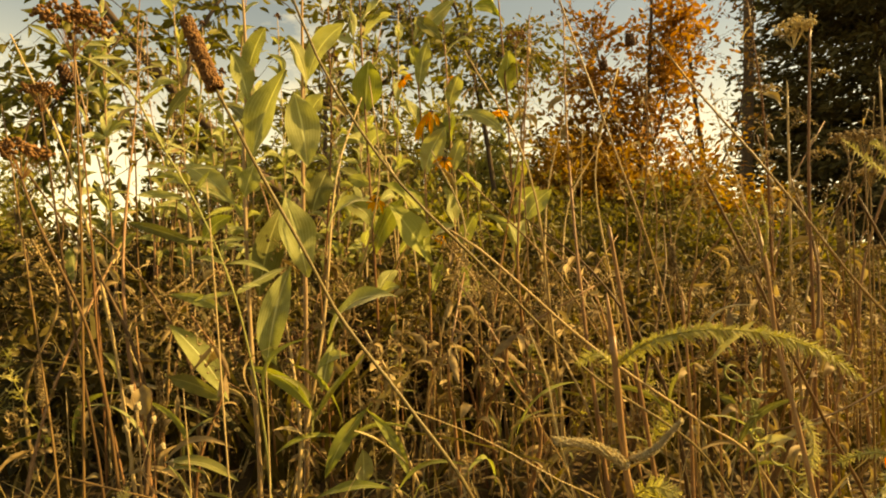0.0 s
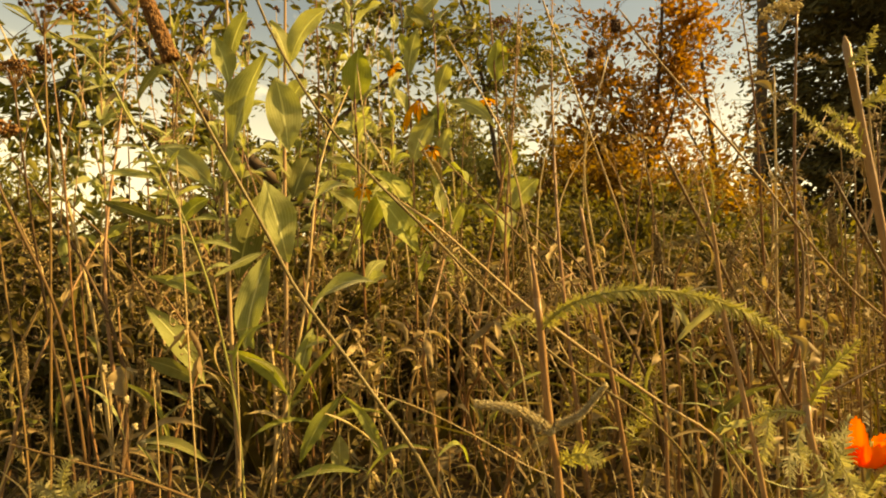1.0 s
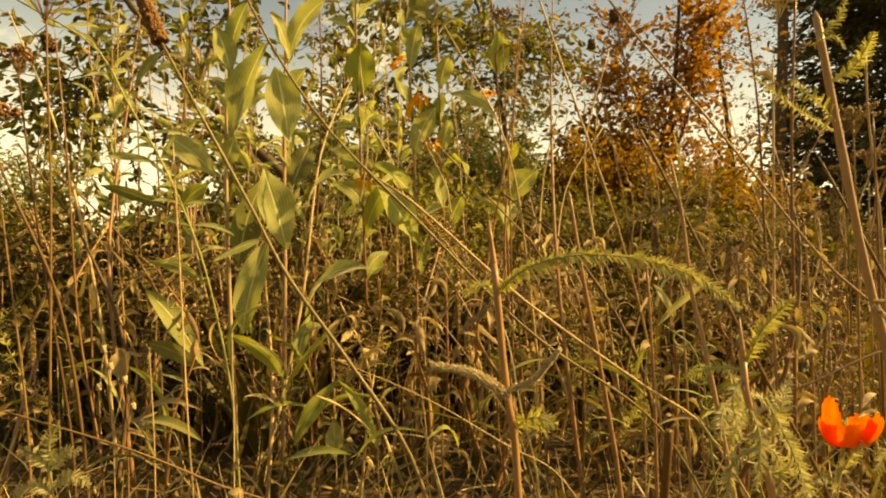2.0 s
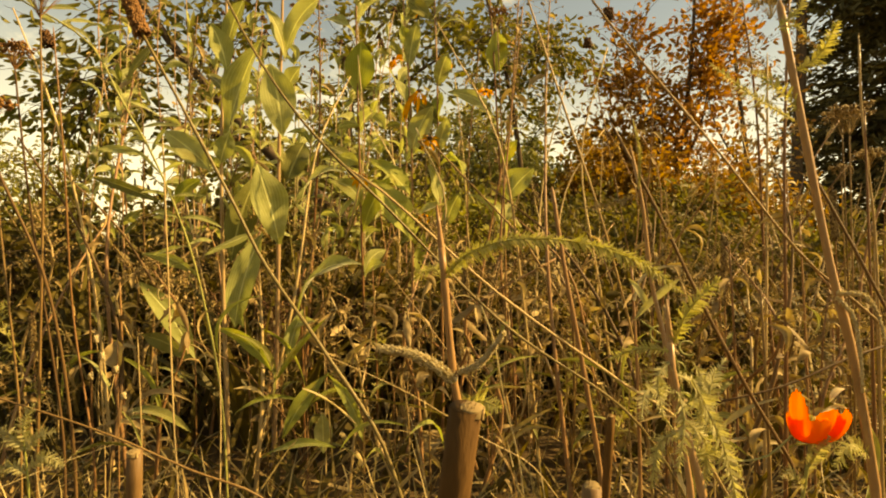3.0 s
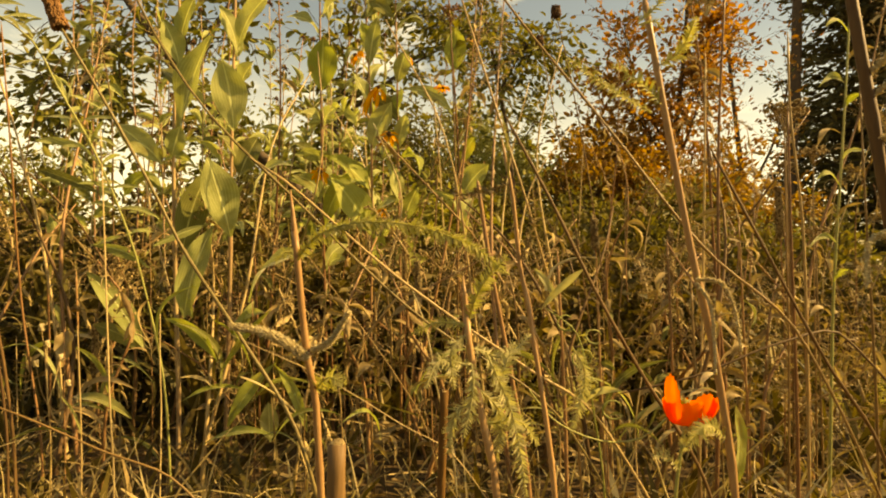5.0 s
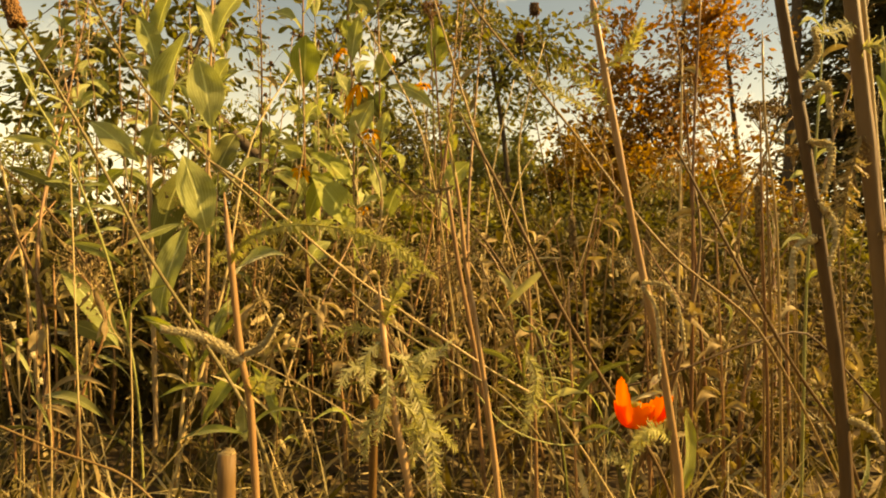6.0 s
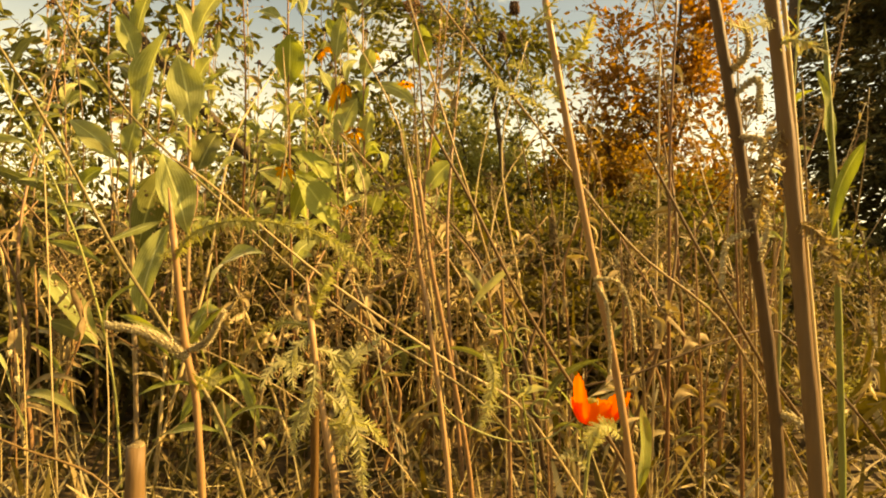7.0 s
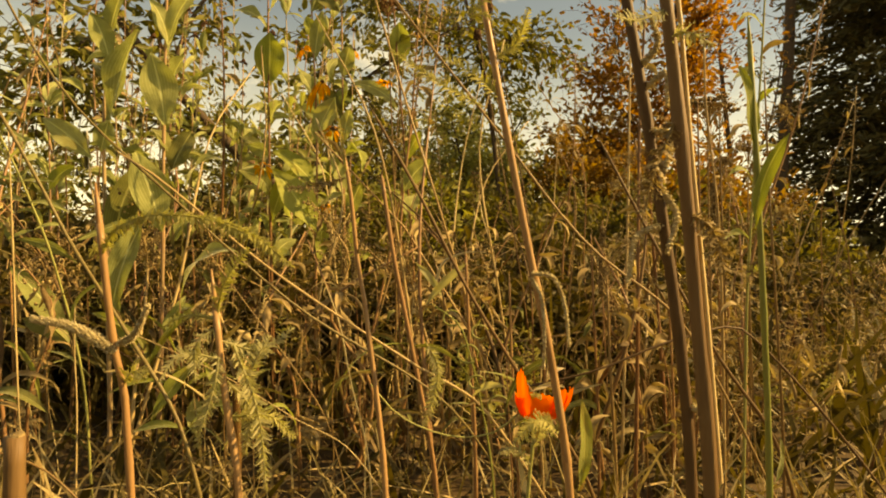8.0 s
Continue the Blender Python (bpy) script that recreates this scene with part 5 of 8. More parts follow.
dark_stalk_b = stalk("dry_stalk", "stout dark brown stalk with a pale lit edge", "dry plant", [(0.525, 0.193, 0.000), (0.504, 0.189, 0.354), (0.494, 0.187, 0.437), (0.484, 0.185, 0.517), (0.470, 0.183, 0.615), (0.464, 0.182, 0.647)], 0.0044, 0.0036, UMBER, 8, 6)
frond(dark_stalk_b, [(0.472, 0.183, 0.603), (0.453, 0.173, 0.592), (0.438, 0.163, 0.590)], 0.009, 24, PALEFROND, 680, name='dry_leaf')
frond(dark_stalk_b, [(0.479, 0.185, 0.546), (0.465, 0.175, 0.515), (0.456, 0.165, 0.488)], 0.009, 24, WITHER, 681, name='dry_leaf')
frond(dark_stalk_b, [(0.473, 0.184, 0.588), (0.479, 0.174, 0.587), (0.489, 0.164, 0.576)], 0.009, 24, PALEFROND, 682, name='dry_leaf')
frond(dark_stalk_b, [(0.486, 0.186, 0.496), (0.495, 0.176, 0.487), (0.499, 0.167, 0.462)], 0.009, 24, WITHER, 683, name='dry_leaf')
end_leaf_plant = stalk("leafy_plant", "green plant with long yellow-green leaves", "plant", [(0.630, 0.346, 0.000), (0.615, 0.332, 0.299), (0.601, 0.319, 0.422), (0.585, 0.306, 0.547), (0.577, 0.304, 0.630)], 0.003, 0.002, GREENSTEM, 8, 5)
leaf(end_leaf_plant, (0.582, 0.306, 0.552), (0.565, 0.294, 0.614), 0.015, LIME, turn=10)
leaf(end_leaf_plant, (0.586, 0.307, 0.498), (0.603, 0.296, 0.567), 0.012, LIME, turn=-10)
leaf(end_leaf_plant, (0.493, 0.441, 0.249), (0.491, 0.429, 0.338), 0.016, LIME, turn=10)
leaf(end_leaf_plant, (0.745, 0.556, 0.219), (0.751, 0.555, 0.275), 0.009, SAGE, turn=10)
dark_far_stalk = stalk("dry_stalk", "dark upright dry stalk", "dry plant", [(0.791, 0.820, 0.000), (0.788, 0.819, 0.127), (0.781, 0.816, 0.272), (0.753, 0.790, 0.526), (0.742, 0.786, 0.722)], 0.0034, 0.0012, RUST, 8, 6)
dark_reed = stalk("dry_stalk", "thin dark slanting stalk", "dry plant", [(0.602, 0.622, 0.000), (0.538, 0.593, 0.204), (0.439, 0.548, 0.347), (0.380, 0.525, 0.437), (0.325, 0.512, 0.536), (0.278, 0.500, 0.613)], 0.0026, 0.0016, UMBER, 8, 6)
dark_reed_b = stalk("dry_stalk", "dark brown slanting dry stalk", "dry plant", [(0.909, 0.725, 0.000), (0.829, 0.698, 0.223), (0.727, 0.663, 0.351), (0.628, 0.638, 0.500), (0.561, 0.635, 0.616)], 0.003, 0.0018, UMBER, 8, 6)
rust_stalk = stalk("dry_stalk", "reddish brown upright stalk", "dry plant", [(0.359, 0.797, 0.000), (0.346, 0.789, 0.139), (0.305, 0.762, 0.333), (0.274, 0.748, 0.468), (0.252, 0.744, 0.586)], 0.0042, 0.003, RUST, 8, 5)
rust_stalk_b = stalk("dry_stalk", "thin dry stalk with small buds", "dry plant", [(0.851, 0.889, 0.000), (0.845, 0.885, 0.176), (0.816, 0.863, 0.540), (0.781, 0.847, 0.745), (0.773, 0.843, 0.858)], 0.003, 0.0016, TAN, 8, 4)
rust_stalk_c = stalk("dry_stalk", "reddish upright stalk with dry tufts", "dry plant", [(0.708, 0.926, 0.000), (0.707, 0.925, 0.111), (0.701, 0.919, 0.382), (0.692, 0.913, 0.694), (0.694, 0.906, 0.975)], 0.004, 0.002, RUST, 8, 5)
rust_stalk_d = stalk("dry_stalk", "straight tan stalk with dry tufts", "dry plant", [(0.698, 0.977, 0.000), (0.698, 0.976, 0.091), (0.691, 0.965, 0.593), (0.685, 0.959, 0.865)], 0.003, 0.0018, TAN, 8, 5)
frond(rust_stalk_c, [(0.693, 0.907, 0.943), (0.667, 0.908, 0.964), (0.624, 0.891, 0.940)], 0.012, 12, WITHER, 700, name='dry_leaf', teeth=3)
frond(rust_stalk_c, [(0.693, 0.909, 0.869), (0.719, 0.907, 0.890), (0.736, 0.887, 0.868)], 0.012, 12, WITHER, 701, name='dry_leaf', teeth=3)
frond(rust_stalk_c, [(0.694, 0.910, 0.795), (0.668, 0.911, 0.816), (0.624, 0.894, 0.795)], 0.012, 12, WITHER, 702, name='dry_leaf', teeth=3)
frond(rust_stalk_c, [(0.694, 0.912, 0.720), (0.720, 0.910, 0.741), (0.736, 0.890, 0.722)], 0.012, 12, WITHER, 703, name='dry_leaf', teeth=3)
frond(rust_stalk_c, [(0.694, 0.914, 0.646), (0.668, 0.915, 0.667), (0.624, 0.897, 0.649)], 0.012, 12, WITHER, 704, name='dry_leaf', teeth=3)
frond(rust_stalk_c, [(0.694, 0.915, 0.572), (0.720, 0.913, 0.593), (0.737, 0.893, 0.576)], 0.012, 12, WITHER, 705, name='dry_leaf', teeth=3)
frond(rust_stalk_c, [(0.694, 0.917, 0.498), (0.668, 0.918, 0.518), (0.625, 0.901, 0.503)], 0.012, 12, WITHER, 706, name='dry_leaf', teeth=3)
frond(rust_stalk_d, [(0.688, 0.960, 0.854), (0.661, 0.961, 0.876), (0.616, 0.943, 0.854)], 0.012, 12, WITHER, 710, name='dry_leaf', teeth=3)
frond(rust_stalk_d, [(0.688, 0.961, 0.792), (0.715, 0.959, 0.814), (0.734, 0.938, 0.793)], 0.012, 12, WITHER, 711, name='dry_leaf', teeth=3)
frond(rust_stalk_d, [(0.688, 0.962, 0.730), (0.661, 0.963, 0.752), (0.617, 0.946, 0.731)], 0.012, 12, WITHER, 712, name='dry_leaf', teeth=3)
frond(rust_stalk_d, [(0.689, 0.964, 0.668), (0.716, 0.962, 0.689), (0.735, 0.941, 0.670)], 0.012, 12, WITHER, 713, name='dry_leaf', teeth=3)
frond(rust_stalk_d, [(0.689, 0.965, 0.605), (0.661, 0.966, 0.627), (0.617, 0.949, 0.609)], 0.012, 12, WITHER, 714, name='dry_leaf', teeth=3)
frond(rust_stalk_d, [(0.689, 0.966, 0.543), (0.716, 0.964, 0.565), (0.735, 0.944, 0.548)], 0.012, 12, WITHER, 715, name='dry_leaf', teeth=3)
frond(rust_stalk_d, [(0.689, 0.968, 0.481), (0.662, 0.969, 0.502), (0.617, 0.951, 0.487)], 0.012, 12, WITHER, 716, name='dry_leaf', teeth=3)
umbel(rust_stalk_c, (0.663, 0.908, 0.977), 0.07, 503, FLUFF)
leaf(cone_plant, (-0.178, 1.439, 1.184), (-0.097, 1.421, 1.212), 0.041, DULL, turn=-50, sag=0.01)
leaf(cone_plant, (-0.178, 1.439, 1.184), (-0.114, 1.427, 1.247), 0.050, SAGE, turn=-50, sag=0.01)
leaf(cone_plant, (-0.154, 1.448, 0.741), (-0.246, 1.467, 0.794), 0.034, DULL, turn=20, sag=0.04)
leaf(cone_plant, (-0.154, 1.448, 0.741), (-0.211, 1.431, 0.762), 0.041, SAGE, turn=-50, sag=0.1)
leaf(cone_plant, (-0.131, 1.453, 0.436), (-0.080, 1.488, 0.512), 0.041, SAGE, turn=20, sag=0.19)
leaf(cone_plant, (-0.131, 1.453, 0.436), (-0.071, 1.415, 0.468), 0.035, SAGE, turn=-20, sag=0.2)
leaf(flower_plant, (-0.033, 1.373, 1.114), (0.070, 1.374, 1.221), 0.039, SAGE, turn=20, sag=0.02)
leaf(flower_plant, (-0.033, 1.373, 1.114), (-0.023, 1.421, 1.159), 0.044, SAGE, turn=50, sag=0.22)
leaf(flower_plant, (0.001, 1.383, 0.572), (-0.012, 1.334, 0.599), 0.038, LIME, turn=-20, sag=0.09)
leaf(flower_plant, (0.001, 1.383, 0.572), (0.082, 1.366, 0.629), 0.038, SAGE, turn=-50, sag=0.17)
leaf(tall_flower_plant, (0.040, 1.369, 1.114), (0.099, 1.381, 1.170), 0.034, SAGE, turn=-50, sag=0.12)
leaf(tall_flower_plant, (0.040, 1.369, 1.114), (-0.033, 1.365, 1.170), 0.038, DULL, turn=-20, sag=0.0)
leaf(tall_flower_plant, (0.060, 1.374, 0.836), (0.061, 1.422, 0.938), 0.038, LIME, turn=-50, sag=0.22)
leaf(tall_flower_plant, (0.060, 1.374, 0.836), (-0.011, 1.384, 0.907), 0.041, DULL, turn=-20, sag=0.08)
leaf(tall_flower_plant, (0.082, 1.382, 0.440), (0.109, 1.331, 0.533), 0.046, SAGE, turn=20, sag=0.24)
leaf(tall_flower_plant, (0.082, 1.382, 0.440), (0.145, 1.406, 0.475), 0.040, LIME, turn=20, sag=0.22)
leaf(pale_leaf_plant, (0.190, 1.380, 1.182), (0.127, 1.418, 1.303), 0.035, LIME, turn=50, sag=0.05)
leaf(pale_leaf_plant, (0.190, 1.380, 1.182), (0.118, 1.370, 1.200), 0.039, LIME, turn=-20, sag=0.22)
leaf(pale_leaf_plant, (0.236, 1.391, 0.573), (0.199, 1.436, 0.643), 0.035, SAGE, turn=20, sag=0.23)
leaf(pale_leaf_plant, (0.236, 1.391, 0.573), (0.263, 1.436, 0.648), 0.040, SAGE, turn=-20, sag=0.08)
twig(pale_leaf_plant, [(0.303, 1.307, 0.408), (0.299, 1.308, 0.397), (0.291, 1.309, 0.389), (0.280, 1.310, 0.385), (0.269, 1.310, 0.386), (0.259, 1.311, 0.391), (0.253, 1.311, 0.399), (0.252, 1.312, 0.408), (0.256, 1.312, 0.416), (0.263, 1.313, 0.422), (0.272, 1.314, 0.424), (0.282, 1.315, 0.423), (0.289, 1.316, 0.418), (0.293, 1.317, 0.412), (0.293, 1.318, 0.404), (0.289, 1.319, 0.398)], 0.0028, 0.0014, BRONZE, name='curled_leaf')
leaf(pale_leaf_plant, (0.249, 1.306, 0.399), (0.306, 1.287, 0.413), 0.031, WITHER, turn=-40, sag=-0.15)
twig(pale_leaf_plant, [(0.270, 1.317, 0.378), (0.293, 1.312, 0.231), (0.318, 1.317, 0.092), (0.333, 1.322, -0.035)], 0.002, 0.0014, TAN, name='dry_straw')
twig(thin_yarrow, [(0.341, 0.636, 0.433), (0.351, 0.636, 0.463), (0.377, 0.636, 0.477), (0.407, 0.636, 0.479)], 0.0022, 0.0008, FLUFF, name='dry_blade')
tendril_plant = stalk("tendril_plant", "pale green plant with curling tendrils", "plant", [(0.444, 0.656, 0.000), (0.427, 0.646, 0.183), (0.406, 0.632, 0.288), (0.391, 0.610, 0.343), (0.375, 0.608, 0.385), (0.346, 0.607, 0.406)], 0.0016, 0.001, GREENSTEM, 8, 0)
twig(tendril_plant, [(0.396, 0.610, 0.339), (0.389, 0.611, 0.337), (0.382, 0.612, 0.338), (0.377, 0.612, 0.341), (0.374, 0.613, 0.346), (0.374, 0.613, 0.351), (0.378, 0.614, 0.356), (0.383, 0.615, 0.359), (0.389, 0.615, 0.360), (0.395, 0.616, 0.358), (0.399, 0.617, 0.354), (0.401, 0.618, 0.350), (0.400, 0.619, 0.345), (0.397, 0.620, 0.342), (0.393, 0.621, 0.340), (0.388, 0.621, 0.340), (0.385, 0.622, 0.341)], 0.0016, 0.0008, GREENSTEM, name='tendril')
twig(tendril_plant, [(0.407, 0.609, 0.370), (0.403, 0.610, 0.368), (0.398, 0.611, 0.369), (0.394, 0.612, 0.371), (0.392, 0.613, 0.374), (0.391, 0.614, 0.377), (0.392, 0.615, 0.381), (0.395, 0.616, 0.384), (0.399, 0.617, 0.385), (0.403, 0.618, 0.385), (0.407, 0.619, 0.384), (0.410, 0.620, 0.382), (0.412, 0.621, 0.379)], 0.0016, 0.0008, GREENSTEM, name='tendril')
twig(tendril_plant, [(0.405, 0.611, 0.307), (0.400, 0.612, 0.305), (0.396, 0.613, 0.305), (0.392, 0.614, 0.308), (0.390, 0.614, 0.311), (0.390, 0.615, 0.315), (0.392, 0.616, 0.318), (0.396, 0.616, 0.320), (0.400, 0.617, 0.321), (0.404, 0.618, 0.320), (0.408, 0.619, 0.318), (0.409, 0.620, 0.314), (0.409, 0.621, 0.311), (0.408, 0.622, 0.308), (0.405, 0.623, 0.307), (0.402, 0.623, 0.306)], 0.0016, 0.0008, GREENSTEM, name='tendril')
twig(tendril_plant, [(0.372, 0.608, 0.385), (0.367, 0.609, 0.384), (0.362, 0.610, 0.384), (0.358, 0.611, 0.386), (0.355, 0.612, 0.389), (0.354, 0.613, 0.393), (0.355, 0.614, 0.397), (0.357, 0.615, 0.400), (0.361, 0.616, 0.402), (0.365, 0.618, 0.403), (0.369, 0.619, 0.402), (0.373, 0.620, 0.400)], 0.0016, 0.0008, GREENSTEM, name='tendril')
twig(tendril_plant, [(0.438, 0.613, 0.275), (0.431, 0.614, 0.273), (0.425, 0.615, 0.273), (0.420, 0.616, 0.276), (0.416, 0.616, 0.280), (0.415, 0.617, 0.285), (0.417, 0.618, 0.289), (0.421, 0.619, 0.293), (0.426, 0.620, 0.295), (0.432, 0.621, 0.295), (0.437, 0.622, 0.293), (0.440, 0.624, 0.290), (0.442, 0.625, 0.287)], 0.0016, 0.0008, GREENSTEM, name='tendril')
leaf(tendril_plant, (0.331, 0.607, 0.409), (0.381, 0.586, 0.464), 0.011, PALEFROND, turn=20, sag=0.05)
leaf(tendril_plant, (0.352, 0.607, 0.420), (0.318, 0.585, 0.462), 0.009, PALEFROND, turn=-20, sag=0.05)
leaf(tendril_plant, (0.395, 0.622, 0.291), (0.434, 0.592, 0.313), 0.009, PALEFROND, turn=-20, sag=0.15)
thorny_twig = stalk("dry_stalk", "dark bent twig lying across the stems", "dry plant", [(1.187, 0.853, 0.000), (0.809, 0.746, 0.375), (0.697, 0.714, 0.367), (0.567, 0.694, 0.318), (0.472, 0.693, 0.292)], 0.0022, 0.0014, UMBER, 8, 4)
furry_0 = stalk("furry_spike", "dry stem with a furry reddish seed spike", "dry plant", [(0.122, 1.296, 0.000), (0.118, 1.286, 0.131), (0.107, 1.252, 0.340), (0.101, 1.249, 0.514)], 0.0022, 0.0012, RUST, 8, 0)
spike(furry_0, (0.107, 1.252, 0.340), (0.101, 1.249, 0.514), 0.008, WITHER, 410, 190)
furry_1 = stalk("furry_spike", "dry stem with a furry reddish seed spike", "dry plant", [(0.158, 1.248, 0.000), (0.153, 1.233, 0.198), (0.141, 1.199, 0.398), (0.135, 1.198, 0.469)], 0.0022, 0.0012, RUST, 8, 0)
spike(furry_1, (0.141, 1.199, 0.398), (0.135, 1.198, 0.469), 0.008, WITHER, 411, 190)
furry_2 = stalk("furry_spike", "dry stem with a furry reddish seed spike", "dry plant", [(0.563, 1.165, 0.000), (0.544, 1.136, 0.326), (0.522, 1.100, 0.508), (0.515, 1.098, 0.573)], 0.0022, 0.0012, RUST, 8, 0)
spike(furry_2, (0.522, 1.100, 0.508), (0.515, 1.098, 0.573), 0.008, WITHER, 412, 190)
furry_3 = stalk("furry_spike", "dry stem with a furry reddish seed spike", "dry plant", [(-0.850, 1.227, 0.000), (-0.849, 1.226, 0.024), (-0.841, 1.190, 0.227), (-0.849, 1.186, 0.330)], 0.0022, 0.0012, RUST, 8, 0)
spike(furry_3, (-0.841, 1.190, 0.227), (-0.849, 1.186, 0.330), 0.008, WITHER, 413, 190)
furry_4 = stalk("furry_spike", "dry stem with a furry reddish seed spike", "dry plant", [(0.726, 1.169, 0.000), (0.714, 1.153, 0.211), (0.689, 1.120, 0.404), (0.684, 1.117, 0.553)], 0.0022, 0.0012, RUST, 8, 0)
spike(furry_4, (0.689, 1.120, 0.404), (0.684, 1.117, 0.553), 0.008, WITHER, 414, 190)
furry_5 = stalk("furry_spike", "dry stem with a furry reddish seed spike", "dry plant", [(0.994, 1.207, 0.000), (0.968, 1.177, 0.360), (0.937, 1.143, 0.548), (0.928, 1.140, 0.659)], 0.0022, 0.0012, RUST, 8, 0)
spike(furry_5, (0.937, 1.143, 0.548), (0.928, 1.140, 0.659), 0.008, WITHER, 415, 190)
furry_6 = stalk("furry_spike", "dry stem with a furry reddish seed spike", "dry plant", [(-0.571, 1.181, 0.000), (-0.567, 1.145, 0.181), (-0.576, 1.141, 0.305)], 0.0022, 0.0012, RUST, 8, 0)
spike(furry_6, (-0.567, 1.145, 0.181), (-0.576, 1.141, 0.305), 0.008, WITHER, 416, 190)
furry_7 = stalk("furry_spike", "dry stem with a furry reddish seed spike", "dry plant", [(0.148, 1.229, 0.000), (0.147, 1.226, 0.031), (0.134, 1.190, 0.233), (0.125, 1.186, 0.349)], 0.0022, 0.0012, RUST, 8, 0)
spike(furry_7, (0.134, 1.190, 0.233), (0.125, 1.186, 0.349), 0.008, WITHER, 417, 190)
bud_plant = stalk("bud_plant", "thin forked dry stem with pale buds", "dry plant", [(-0.507, 0.929, 0.000), (-0.506, 0.917, 0.122), (-0.502, 0.894, 0.227), (-0.506, 0.892, 0.287)], 0.0013, 0.0009, TAN, 8, 0)
twig(bud_plant, [(-0.499, 0.895, 0.188), (-0.502, 0.894, 0.247), (-0.504, 0.892, 0.297)], 0.0009, 0.0006, TAN, name='fork')
spike(bud_plant, (-0.504, 0.892, 0.292), (-0.504, 0.892, 0.302), 0.0035, FLUFF, 610, 14, 'bud')
twig(bud_plant, [(-0.499, 0.895, 0.188), (-0.489, 0.894, 0.223), (-0.479, 0.893, 0.273)], 0.0009, 0.0006, TAN, name='fork')
spike(bud_plant, (-0.479, 0.893, 0.268), (-0.479, 0.893, 0.278), 0.0035, FLUFF, 635, 14, 'bud')
twig(bud_plant, [(-0.499, 0.895, 0.188), (-0.511, 0.894, 0.212), (-0.523, 0.893, 0.261)], 0.0009, 0.0006, TAN, name='fork')
spike(bud_plant, (-0.523, 0.893, 0.256), (-0.523, 0.893, 0.266), 0.0035, FLUFF, 590, 14, 'bud')
twig(bud_plant, [(-0.499, 0.895, 0.188), (-0.481, 0.896, 0.178), (-0.465, 0.895, 0.228)], 0.0009, 0.0006, TAN, name='fork')
spike(bud_plant, (-0.464, 0.895, 0.223), (-0.465, 0.895, 0.233), 0.0035, FLUFF, 648, 14, 'bud')
twig(bud_plant, [(-0.499, 0.895, 0.188), (-0.508, 0.893, 0.277), (-0.515, 0.891, 0.326)], 0.0009, 0.0006, TAN, name='fork')
spike(bud_plant, (-0.515, 0.891, 0.321), (-0.515, 0.891, 0.331), 0.0035, FLUFF, 600, 14, 'bud')
twig(bud_plant, [(-0.499, 0.895, 0.188), (-0.473, 0.897, 0.149), (-0.450, 0.896, 0.199)], 0.0009, 0.0006, TAN, name='fork')
spike(bud_plant, (-0.450, 0.896, 0.194), (-0.450, 0.896, 0.204), 0.0035, FLUFF, 662, 14, 'bud')
pale_weed = stalk("feathery_weed", "pale feathery weed low in the grass", "plant", [(-0.326, 0.500, 0.000), (-0.334, 0.497, 0.215), (-0.339, 0.495, 0.263), (-0.342, 0.494, 0.287)], 0.0016, 0.001, GREENSTEM, 8, 0)
frond(pale_weed, [(-0.339, 0.495, 0.263), (-0.354, 0.494, 0.280), (-0.372, 0.494, 0.286)], 0.011, 22, PALEFROND, 720)
frond(pale_weed, [(-0.339, 0.495, 0.263), (-0.324, 0.495, 0.281), (-0.307, 0.495, 0.285)], 0.011, 22, PALEFROND, 721)
frond(pale_weed, [(-0.338, 0.495, 0.269), (-0.340, 0.494, 0.293), (-0.331, 0.494, 0.314)], 0.011, 22, PALEFROND, 722)
frond(pale_weed, [(-0.336, 0.496, 0.245), (-0.318, 0.496, 0.258), (-0.297, 0.496, 0.249)], 0.011, 22, PALEFROND, 723)
frond(pale_weed, [(-0.336, 0.496, 0.239), (-0.353, 0.495, 0.248), (-0.377, 0.495, 0.238)], 0.011, 22, PALEFROND, 724)
leaf(flower_plant, (0.113, 1.207, 0.089), (0.047, 1.162, 0.019), 0.038, WITHER, turn=0, sag=0.25, fold=0.6, label='brown withered leaf')
leaf(cone_plant, (-0.073, 1.363, 0.297), (-0.120, 1.318, 0.194), 0.034, WITHER, turn=90, sag=0.25, fold=0.6, label='brown withered leaf')
leaf(pale_leaf_plant, (0.123, 1.303, 0.278), (0.171, 1.252, 0.206), 0.043, WITHER, turn=120, sag=0.25, fold=0.6, label='brown withered leaf')
frond(arched_yarrow, [(0.098, 0.309, 0.463), (0.111, 0.300, 0.476), (0.132, 0.290, 0.487), (0.157, 0.284, 0.492), (0.175, 0.281, 0.490)], 0.0085, 44, FROND, 606, droop=0.9)
frond(arched_yarrow, [(0.179, 0.282, 0.491), (0.208, 0.276, 0.486), (0.232, 0.271, 0.475), (0.254, 0.270, 0.458)], 0.0075, 34, FROND, 607, droop=0.9)
# Thin pale strip added along the stalk in place of its sunlit edge.
twig(dark_stalk_b, [(0.510, 0.191, 0.353), (0.500, 0.189, 0.437), (0.489, 0.186, 0.517), (0.477, 0.184, 0.615), (0.470, 0.183, 0.648)], 0.0016, 0.0012, TAN, name='pale_straw')
leaf(poppy, (0.476, 0.438, 0.366), (0.458, 0.433, 0.354), 0.006, FLUFF, turn=20, sag=0.2, fold=0.6)
leaf(poppy, (0.475, 0.434, 0.349), (0.438, 0.418, 0.345), 0.006, FLUFF, turn=-50, sag=0.15, fold=0.6)
leaf(flower_plant, (0.106, 1.204, 0.090), (0.038, 1.159, 0.039), 0.044, WITHER, turn=10, sag=0.2, label='brown withered leaf')
